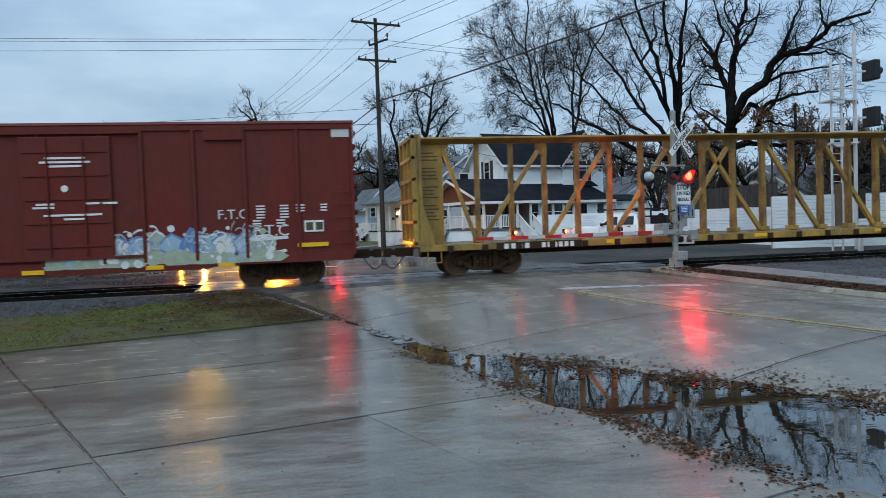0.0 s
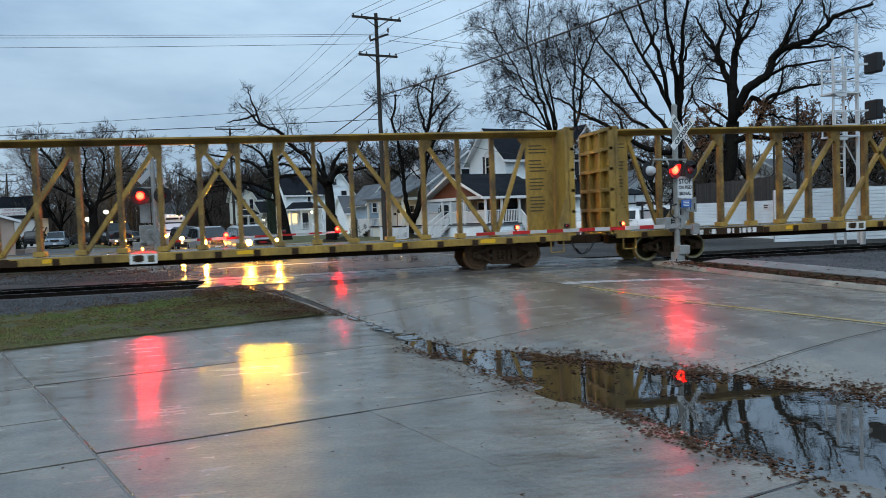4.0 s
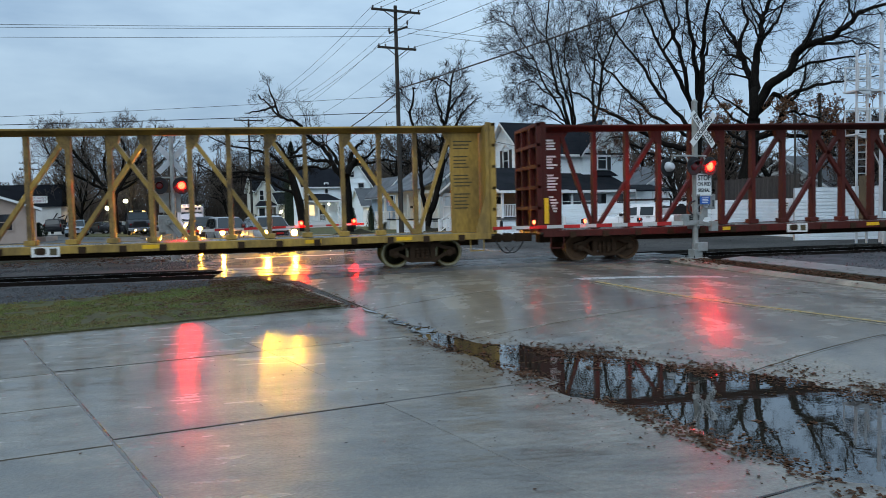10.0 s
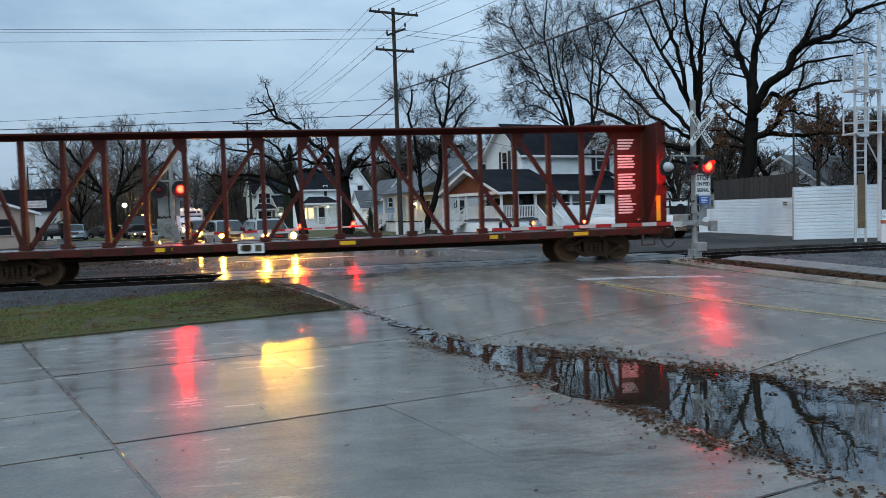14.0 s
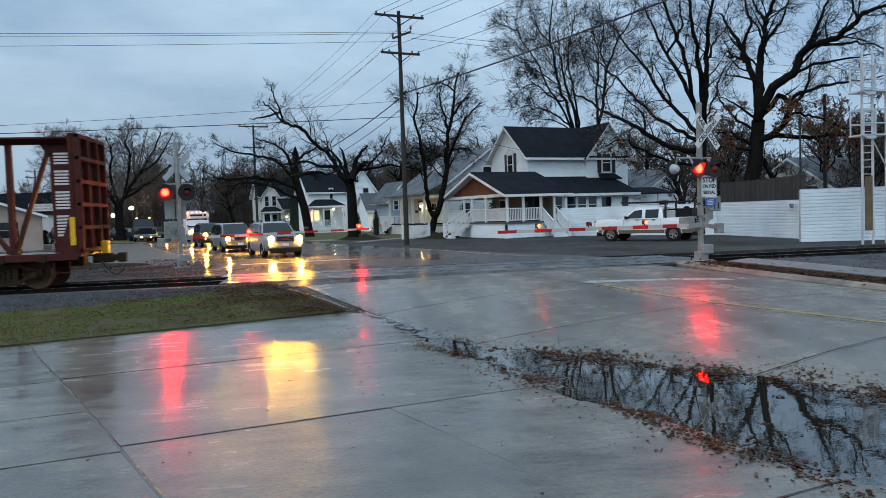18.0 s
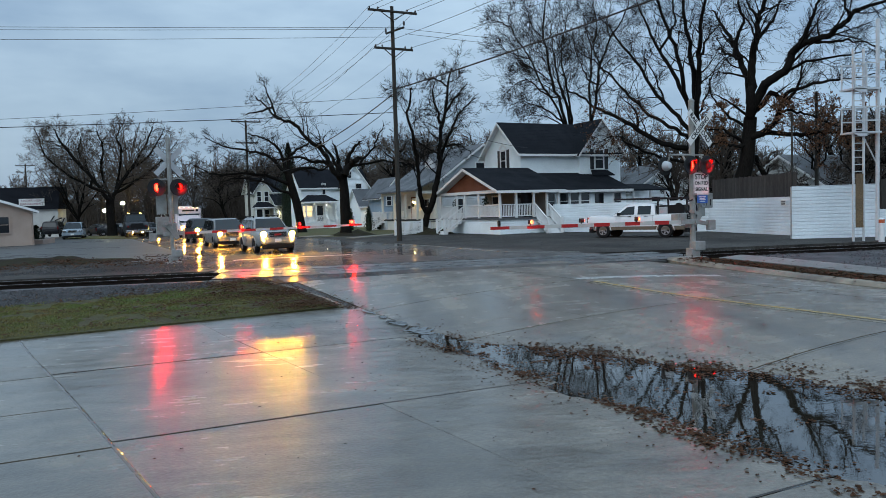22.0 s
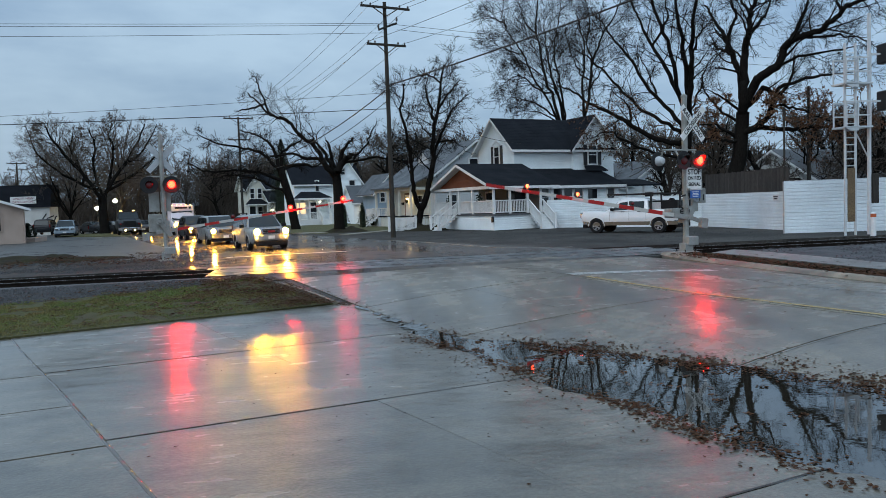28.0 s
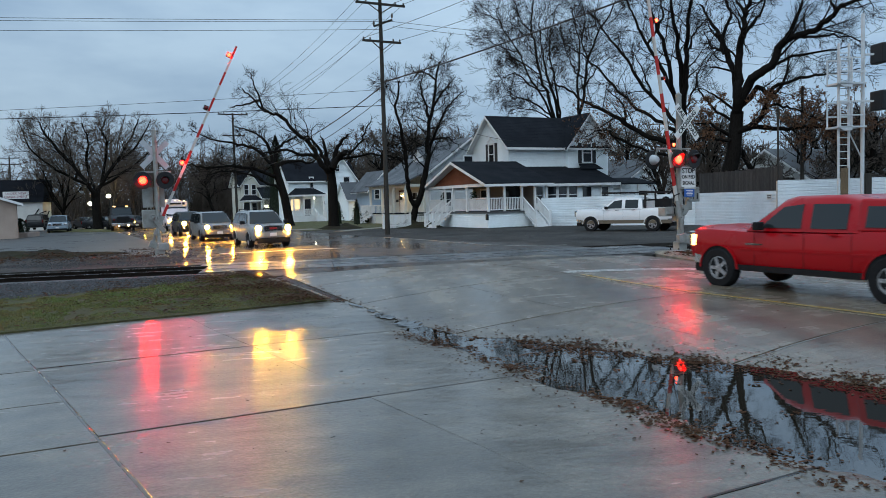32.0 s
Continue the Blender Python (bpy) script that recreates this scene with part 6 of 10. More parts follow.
def gable_roof(parent, x0, x1, y0, y1, eave, ridge, axis, material, over=0.35, th=0.14, trim=True):
    """Two slabs that meet in a ridge along axis."""
    roof = None
    if axis == "x":
        mid = (y0 + y1) / 2
        k = (ridge - eave) / (mid - y0)
        for sgn, yy in ((-1, y0), (1, y1)):
            e = yy + sgn * over
            ze = eave - k * over
            g = Geo().prism([(x0 - over, e, ze), (x0 - over, mid, ridge), (x0 - over, mid, ridge + th), (x0 - over, e, ze + th)], (x1 - x0 + 2 * over, 0, 0))
            roof = part("roof", g, material, parent)
            part("soffit", Geo().prism([(x0 - over + 0.02, e, ze - 0.045), (x0 - over + 0.02, mid, ridge - 0.045), (x0 - over + 0.02, mid, ridge - 0.005), (x0 - over + 0.02, e, ze - 0.005)], (x1 - x0 + 2 * over - 0.04, 0, 0)), M_WHITE, roof)
            if trim:
                part("fascia", Geo().prism([(x0 - over - 0.03, e, ze - 0.1), (x0 - over - 0.03, mid, ridge - 0.1), (x0 - over - 0.03, mid, ridge + 0.1), (x0 - over - 0.03, e, ze + 0.1)], (0.04, 0, 0)), M_WHITE, roof)
                part("eave_board", Geo().box(((x0 + x1) / 2, e - sgn * 0.0, ze + 0.0), (x1 - x0 + 2 * over, 0.05, 0.18)), M_WHITE, roof)
    else:
        mid = (x0 + x1) / 2
        k = (ridge - eave) / (mid - x0)
        for sgn, xx in ((-1, x0), (1, x1)):
            e = xx + sgn * over
            ze = eave - k * over
            g = Geo().prism([(e, y0 - over, ze), (mid, y0 - over, ridge), (mid, y0 - over, ridge + th), (e, y0 - over, ze + th)], (0, y1 - y0 + 2 * over, 0))
            roof = part("roof", g, material, parent)
            part("soffit", Geo().prism([(e, y0 - over + 0.02, ze - 0.045), (mid, y0 - over + 0.02, ridge - 0.045), (mid, y0 - over + 0.02, ridge - 0.005), (e, y0 - over + 0.02, ze - 0.005)], (0, y1 - y0 + 2 * over - 0.04, 0)), M_WHITE, roof)
            if trim:
                part("fascia", Geo().prism([(e, y0 - over - 0.03, ze - 0.1), (mid, y0 - over - 0.03, ridge - 0.1), (mid, y0 - over - 0.03, ridge + 0.1), (e, y0 - over - 0.03, ze + 0.1)], (0, 0.04, 0)), M_WHITE, roof)
    return roof


def block(parent, x0, x1, y0, y1, z0, eave, ridge, axis, material, name="wall"):
    """Outer walls with gable ends, 0.2 m thick at the faces seen."""
    if axis == "x":
        m = (y0 + y1) / 2
        g = Geo().prism([(x0, y0, z0), (x0, y1, z0), (x0, y1, eave), (x0, m, ridge), (x0, y0, eave)], (x1 - x0, 0, 0))
    elif axis == "y":
        m = (x0 + x1) / 2
        g = Geo().prism([(x0, y0, z0), (x1, y0, z0), (x1, y0, eave), (m, y0, ridge), (x0, y0, eave)], (0, y1 - y0, 0))
    else:
        g = Geo().box(((x0 + x1) / 2, (y0 + y1) / 2, (z0 + eave) / 2), (x1 - x0, y1 - y0, eave - z0))
    return part(name, g, material, parent)


def clapboards(parent, face, plane, u0, u1, z0, z1, material, eave=None, apex=None, pitch=0.15, lap=0.03):
    """Lapped boards over a wall: each leans out at its lower edge; a gable narrows them above the eave."""
    g, z = Geo(), z0
    while z < z1 - 0.01:
        t = min(z + pitch, z1)

        def ends(h):
            if eave is None or h <= eave:
                return u0, u1
            k = min(1, (h - eave) / (apex - eave)) * (u1 - u0) / 2
            return u0 + k, u1 - k
        (a, b), (c, d) = ends(z), ends(t)
        if b - a < 0.1:
            break
        out = [(a, z, lap), (b, z, lap), (d, t, 0.006), (c, t, 0.006), (a, z, 0.0), (b, z, 0.0)]
        vs = [(u, plane - o, h) if face == "-y" else (plane - o, u, h) for u, h, o in out]
        g.add(vs, [(0, 1, 2, 3), (0, 4, 5, 1)])
        z += pitch
    return tagged(part("clapboarding", g, material, parent), kind="stuff")


def railing(parent, p, q, h, gap=0.13, name="railing"):
    """Top and bottom rail, balusters and end posts between two points of the deck."""
    p, q = Vector(p), Vector(q)
    g = Geo().bar(p + Vector((0, 0, h)), q + Vector((0, 0, h)), 0.09, 0.07).bar(p + Vector((0, 0, 0.12)), q + Vector((0, 0, 0.12)), 0.06, 0.06)
    n = max(2, int((q - p).length / gap))
    for k in range(1, n):
        c = p.lerp(q, k / n)
        g.bar(c + Vector((0, 0, 0.12)), c + Vector((0, 0, h)), 0.045)
    return part(name, g, M_WHITE, parent, "white baluster railing")


def stairs(parent, p, d, n, wid, rise, run):
    """Steps that go down from p in direction d, with stringers and hand rails."""
    p, d = Vector(p), Vector(d).normalized()
    s = Vector((d.y, -d.x, 0))
    st = Geo()
    for k in range(n):
        c = p + d * (run * (k + 0.5)) + Vector((0, 0, -rise * (k + 1)))
        st.bar(c - s * wid / 2, c + s * wid / 2, run + 0.03, 0.05)
        st.bar(c - s * wid / 2 + d * (-run / 2) + Vector((0, 0, rise / 2)), c + s * wid / 2 + d * (-run / 2) + Vector((0, 0, rise / 2)), 0.03, rise)
    steps = part("stairs", st, M_WHITE, parent, "white wooden steps")
    for e in (-1, 1):
        a, b = p + s * e * wid / 2, p + s * e * wid / 2 + d * run * n + Vector((0, 0, -rise * n))
        railing(steps, a, b, 0.95)
        part("newel", Geo().bar(b, b + Vector((0, 0, 1.15)), 0.13), M_WHITE, steps)
    return steps


def corner_house():
    h = thing("house", at_road(*sw(12.85, 51.32)), "white clapboard house with a dark shingle roof and porch", "house", "houses along the street")
    main = block(h, 5.2, 15.0, 5.2, 10.8, 0, 6.4, 8.75, "x", M_SIDING)
    gable_roof(h, 5.2, 15.0, 5.2, 10.8, 6.4, 8.8, "x", M_SHINGLE, 0.45)
    cross = block(h, 10.8, 15.0, 4.9, 8.0, 0, 6.4, 8.85, "y", M_SIDING)
    gable_roof(h, 10.8, 15.0, 4.9, 8.0, 6.4, 8.9, "y", M_SHINGLE, 0.4)
    ext = block(h, 4.4, 13.0, 1.9, 5.2, 0, 3.05, 0, "", M_SIDING)
    # lean-to roofs over the ground floor
    part("roof", Geo().prism([(3.9, 1.45, 2.95), (3.9, 5.25, 4.5), (3.9, 5.25, 4.62), (3.9, 1.45, 3.1)], (9.5, 0, 0)), M_SHINGLE, h)
    part("eave_board", Geo().box((8.65, 1.44, 3.0), (9.5, 0.05, 0.2)), M_WHITE, h)
    part("roof", Geo().prism([(13.2, 2.6, 2.95), (13.2, 5.2, 3.5), (13.2, 5.2, 3.6), (13.2, 2.6, 3.06)], (5.0, 0, 0)), M_SHINGLE, h, "low back-porch roof")
    for x in (14.6, 16.4, 18.0):
        part("post", Geo().box((x, 2.8, 1.5), (0.12, 0.12, 3.0)), M_WHITE, h)
    clapboards(h, "-x", 5.2, 5.2, 10.8, 3.2, 8.6, M_SIDING, 6.4, 8.75)
    clapboards(h, "-y", 5.2, 5.2, 10.8, 4.0, 6.4, M_SIDING)
    clapboards(h, "-y", 4.9, 10.8, 15.0, 3.4, 8.7, M_SIDING, 6.4, 8.85)
    clapboards(h, "-x", 10.8, 4.9, 5.2, 4.2, 6.4, M_SIDING)
    clapboards(h, "-y", 1.9, 4.4, 13.0, 0.1, 3.0, M_SIDING)
    clapboards(h, "-y", 0.03, 0.05, 4.4, 0.05, 1.03, M_SIDING)
    clapboards(h, "-x", 0.03, 0.05, 9.35, 0.05, 1.03, M_SIDING)
    # windows
    window(h, (5.2, 7.75, 5.75), (0.78, 1.55), "-x", shutters=True)
    part("window_crown", Geo().prism([(5.12, 8.4, 6.75), (5.12, 7.75, 7.15), (5.12, 7.1, 6.75), (5.12, 7.25, 6.72), (5.12, 7.75, 7.0), (5.12, 8.25, 6.72)], (-0.06, 0, 0)), M_WHITE, h)
    window(h, (12.75, 4.9, 5.7), (0.85, 1.5), "-y", shutters=True)
    part("awning", Geo().prism([(11.9, 4.9, 4.75), (13.6, 4.9, 4.75), (13.9, 4.25, 4.3), (11.6, 4.25, 4.3)], (0, 0, 0.08)), M_SHINGLE, h, "small dark shingle awning over the bay")
    for x in (5.6, 6.9, 7.9, 8.9):
        window(h, (x, 1.9, 2.25), (0.8, 1.25), "-y")
    part("door", Geo().box((10.3, 1.88, 1.75), (0.85, 0.06, 2.1)), M_DARKPANE, h, "dark glazed back door")
    window(h, (12.1, 1.9, 2.2), (0.7, 1.2), "-y")
    # porch: deck, skirting, posts, rails, cedar gable, roof
    part("porch_deck", Geo().box((2.2, 4.7, 1.1), (4.5, 9.6, 0.12)), M_SHINGREY, h, "grey porch floor")
    part("porch_skirting", Geo().box((2.2, 0.06, 0.52), (4.4, 0.06, 1.04)).box((0.06, 4.7, 0.52), (0.06, 9.4, 1.04)), M_SIDING, h)
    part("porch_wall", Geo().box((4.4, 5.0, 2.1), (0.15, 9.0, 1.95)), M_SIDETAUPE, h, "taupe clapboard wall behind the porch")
    gable_roof(h, 0, 5.2, 0.05, 9.35, 3.15, 4.85, "x", M_SHINGLE, 0.35)
    part("porch_gable", Geo().prism([(0.25, 0.3, 3.1), (0.25, 9.1, 3.1), (0.25, 4.7, 4.75)], (0.1, 0, 0)), M_CEDAR, h, "cedar-shake porch gable")
    part("porch_beam", Geo().box((0.1, 4.7, 3.08), (0.16, 9.4, 0.22)).box((2.6, 0.1, 3.08), (5.2, 0.16, 0.22)), M_WHITE, h)
    for x, y in ((0.1, 0.1), (0.1, 3.1), (0.1, 5.2), (0.1, 6.6), (0.1, 9.3), (1.45, 0.1), (2.95, 0.1), (4.1, 0.1), (5.1, 0.1)):
        part("porch_post", Geo().box((x, y, 2.1), (0.15, 0.15, 1.95)), M_WHITE, h)
    railing(h, (0.1, 0.1, 1.16), (1.45, 0.1, 1.16), 0.95)
    railing(h, (1.45, 0.1, 1.16), (2.95, 0.1, 1.16), 0.95)
    railing(h, (0.1, 0.1, 1.16), (0.1, 3.1, 1.16), 0.95)
    railing(h, (0.1, 3.1, 1.16), (0.1, 5.2, 1.16), 0.95)
    railing(h, (0.1, 6.6, 1.16), (0.1, 9.3, 1.16), 0.95)
    stairs(h, (3.6, 0.0, 1.16), (0, -1, 0), 6, 1.2, 0.19, 0.27)
    stairs(h, (0.0, 5.9, 1.16), (-1, 0, 0), 6, 1.3, 0.19, 0.29)
    window(h, (4.3, 2.5, 2.2), (1.0, 1.2), "-x")
    window(h, (4.3, 7.5, 2.2), (1.2, 1.2), "-x")
    part("door", Geo().box((4.3, 4.4, 2.1), (0.06, 0.95, 2.0)), M_DARKPANE, h, "dark front door")
    part("door", Geo().box((3.45, 1.85, 2.15), (0.95, 0.06, 2.0)), M_DARKPANE, h, "dark side door")
    for y in (2.2, 7.0):
        g = Geo()
        for _ in range(40):
            a, r = random.random() * 6.28, random.random() * 0.22
            p = Vector((0.15 + r * math.cos(a), y + r * math.sin(a), 2.75 - random.random() * 0.55))
            g.add([p, p + Vector((0.1, 0.05, -0.12)), p + Vector((-0.02, 0.1, -0.1))], [(0, 1, 2)])
        part("hanging_plant", g, M_EVERG, h, "hanging basket of dark leaves")
    part("lantern", Geo().box((-0.05, 0.05, 0.75), (0.16, 0.16, 0.34)).lathe((-0.05, 0.05, 0.92), (0, 0, 1), [(0, 0.12), (0.1, 0.03)], 8), M_BLACK, h)
    return h


corner_house()


def simple_house(s, w, dep, wid, eave, ridge, axis, wall, roof, label, wins, porch=None, lit=None, turn=0):
    """dep runs back from the street, wid along it."""
    h = thing("house", at_road(s, w) @ pose(0, 0, 0, 0, 0, turn), label, "house", "houses along the street")
    block(h, 0, dep, 0, wid, -0.2, eave, ridge - 0.05, axis, wall)
    gable_roof(h, 0, dep, 0, wid, eave, ridge, axis, roof, 0.4)
    for c, sz, face, sh in wins:
        window(h, c, sz, face, shutters=sh)
    if porch:
        y0, y1, d, ze, zt = porch
        part("porch_roof", Geo().prism([(-d - 0.2, y0 - 0.2, ze), (-d - 0.2, y1 + 0.2, ze), (0, y1 + 0.2, ze), (0, y0 - 0.2, ze)], (0, 0, 0.12)), M_WHITE, h)
        g = Geo()
        g.add([(-d - 0.3, y0 - 0.3, ze + 0.12), (-d - 0.3, y1 + 0.3, ze + 0.12), (0, y1 + 0.3, ze + 0.12), (0, y0 - 0.3, ze + 0.12), (-d * 0.35, y0 + 0.7, zt), (-d * 0.35, y1 - 0.7, zt), (0, y1 - 0.7, zt), (0, y0 + 0.7, zt)], [(0, 1, 5, 4), (1, 2, 6, 5), (3, 0, 4, 7), (4, 5, 6, 7)])
        part("porch_roof", g, roof, h)
        part("porch_deck", Geo().box((-d / 2, (y0 + y1) / 2, 0.4), (d, y1 - y0, 0.8)), M_SIDEGREY, h)
        for y in (y0 + 0.1, (y0 + y1) / 2, y1 - 0.1):
            part("porch_post", Geo().box((-d + 0.1, y, (0.8 + ze) / 2), (0.15, 0.15, ze - 0.8)), M_WHITE, h)
        railing(h, (-d + 0.1, y0, 0.8), (-d + 0.1, (y0 + y1) / 2 - 0.4, 0.8), 0.85)
        railing(h, (-d + 0.1, y0, 0.8), (0, y0, 0.8), 0.85)
        stairs(h, (-d, y1 - 0.8, 0.8), (-1, 0, 0), 4, 1.2, 0.19, 0.28)
        part("door", Geo().box((-0.03, y1 - 0.8, 1.8), (0.06, 0.95, 2.05)), M_CEDAR if lit == "warm" else M_WHITE, h, "front door behind the porch")
    if lit:
        y = (porch[0] + porch[1]) / 2 + 0.9 if porch else wid / 2
        part("porch_light", Geo().lathe((-0.2 if not porch else -porch[2] + 0.25, y, porch[3] - 0.35 if porch else 2.4), (0, 0, 1), [(0, 0.05), (0.08, 0.11), (0.2, 0.11), (0.24, 0.03)], 12), M_PORCHLIT if lit == "warm" else M_COOLBULB, h, "lit porch lamp")
    return h


def street_house(s, w, label):
    """An empty house whose local x runs across the street and y along it."""
    return thing("house", at_road(s, w), label, "house", "houses along the street")


def hip_roof(parent, x0, x1, y0, y1, z0, z1, material, inset=0.8):
    g = Geo().add([(x0, y0, z0), (x1, y0, z0), (x1, y1, z0), (x0, y1, z0), (x0 + inset, y1 - 0.05, z1), (x1 - inset, y1 - 0.05, z1)], [(0, 1, 5, 4), (1, 2, 5), (3, 0, 4), (3, 2, 1, 0), (2, 3, 4, 5)])
    r = part("porch_roof", g, material, parent)
    part("eave_board", Geo().box(((x0 + x1) / 2, y0 + 0.02, z0 - 0.07), (x1 - x0 - 0.1, 0.06, 0.2)).box((x0 + 0.05, (y0 + y1) / 2, z0 - 0.07), (0.06, y1 - y0, 0.2)), M_WHITE, r)
    return r


def wall_lamp(parent, p, material):
    """A lantern on a wall: cap, bracket and glowing glass."""
    x, y, z = p
    lan = part("wall_lantern", Geo().lathe((x, y, z + 0.15), (0, 0, 1), [(0, 0.1), (0.03, 0.11), (0.1, 0.03)], 10).bar((x, y, z + 0.2), (x, y + 0.18, z + 0.2), 0.03), M_BLACK, parent)
    part("lamp_glass", Geo().lathe((x, y, z), (0, 0, 1), [(0, 0.04), (0.04, 0.085), (0.13, 0.085), (0.155, 0.05)], 12), material, lan, "lit lamp glass")


def grey_house():
    h = street_house(19.4, 47.6, "pale grey clapboard house with grey roof and a lit porch")
    block(h, 0, 9, 0, 9.5, -0.2, 4.75, 7.85, "y", M_SIDEGREY)
    gable_roof(h, 0, 9, 0, 9.5, 4.75, 7.9, "y", M_SHINGREY, 0.5)
    clapboards(h, "-y", 0, 0, 9, 0, 7.7, M_SIDEGREY, 4.75, 7.85)
    window(h, (4.3, 0, 5.6), (0.9, 1.2), "-y")
    window(h, (1.9, 0, 2.2), (0.9, 1.3), "-y")
    # dormer on the street side
    dm = part("dormer", Geo().prism([(1.6, 4.2, 5.6), (1.6, 6.4, 5.6), (1.6, 6.4, 6.6), (1.6, 5.3, 7.3), (1.6, 4.2, 6.6)], (2.4, 0, 0)), M_SIDEGREY, h)
    for e in (-1, 1):
        part("roof", Geo().prism([(1.4, 5.3, 7.35), (1.4, 5.3 + e * 1.4, 6.45), (1.4, 5.3 + e * 1.4, 6.55), (1.4, 5.3, 7.45)], (2.8, 0, 0)), M_SHINGREY, dm)
    # the porch along the street side
    part("porch_deck", Geo().box((-1.0, 5.0, 0.5), (2.0, 8.6, 1.0)), M_SIDECREAM, h)
    part("deck_edge", Geo().box((-2.0, 5.0, 1.0), (0.12, 8.7, 0.12)).box((-1.0, 0.68, 1.0), (2.0, 0.1, 0.12)), M_SHINGLE, h)
    part("porch_wall", Geo().box((-0.05, 5.0, 2.3), (0.1, 8.4, 2.5)), M_SIDECREAM, h, "cream wall under the porch")
    part("porch_roof", Geo().prism([(-2.4, 0.4, 3.65), (0, 0.4, 4.75), (0, 0.4, 4.9), (-2.4, 0.4, 3.8)], (0, 9.3, 0)), M_SHINGREY, h)
    part("porch_beam", Geo().box((-2.0, 5.0, 3.55), (0.18, 8.8, 0.28)).box((-1.0, 0.75, 3.55), (2.0, 0.16, 0.28)), M_SIDECREAM, h)
    for x, y in ((-2.0, 0.75), (-2.0, 3.4), (-2.0, 6.2), (-2.0, 9.2), (-0.1, 0.75)):
        part("porch_post", Geo().box((x, y, 2.3), (0.2, 0.2, 2.6)), M_SIDECREAM, h)
    part("door", Geo().box((-0.13, 5.6, 2.05), (0.06, 0.95, 2.05)), M_WHITE, h, "white front door with a wreath")
    part("wreath", Geo().lathe((-0.2, 5.6, 2.5), (-1, 0, 0), [(0, 0.14), (0.02, 0.26), (0.06, 0.26), (0.08, 0.14)], 14), M_EVERG, h)
    part("door_frame", Geo().box((-0.12, 5.03, 2.1), (0.05, 0.14, 2.2)).box((-0.12, 6.17, 2.1), (0.05, 0.14, 2.2)).box((-0.12, 5.6, 3.15), (0.05, 1.3, 0.14)), M_CEDAR, h)
    part("letter_box", Geo().box((-0.17, 6.7, 2.2), (0.12, 0.4, 0.26)), M_BLACK, h)
    window(h, (-0.1, 2.6, 2.25), (1.1, 1.3), "-x")
    wall_lamp(h, (-0.45, 5.0, 2.6), M_PORCHLIT)
    return h


def blue_house():
    h = street_house(18.7, 60.0, "small blue gabled house with white trim")
    block(h, 0, 2.9, 0, 4.0, -0.2, 3.85, 5.35, "y", M_SIDEBLUE)
    gable_roof(h, 0, 2.9, 0, 4.0, 3.85, 5.4, "y", M_SHINGREY, 0.6)
    clapboards(h, "-y", 0, 0, 2.9, 0, 5.2, M_SIDEBLUE, 3.85, 5.35)
    window(h, (0.72, 0, 3.0), (0.5, 0.95), "-y")
    part("porch_deck", Geo().box((0.2, -2.2, 0.45), (3.2, 4.2, 0.9)), M_SIDEGREY, h)
    railing(h, (-1.3, -4.2, 0.9), (-1.3, -0.2, 0.9), 0.9)
    railing(h, (-1.3, -4.2, 0.9), (1.6, -4.2, 0.9), 0.9)
    stairs(h, (-1.4, -3.2, 0.92), (-1, 0, 0), 5, 1.2, 0.18, 0.3)
    return h


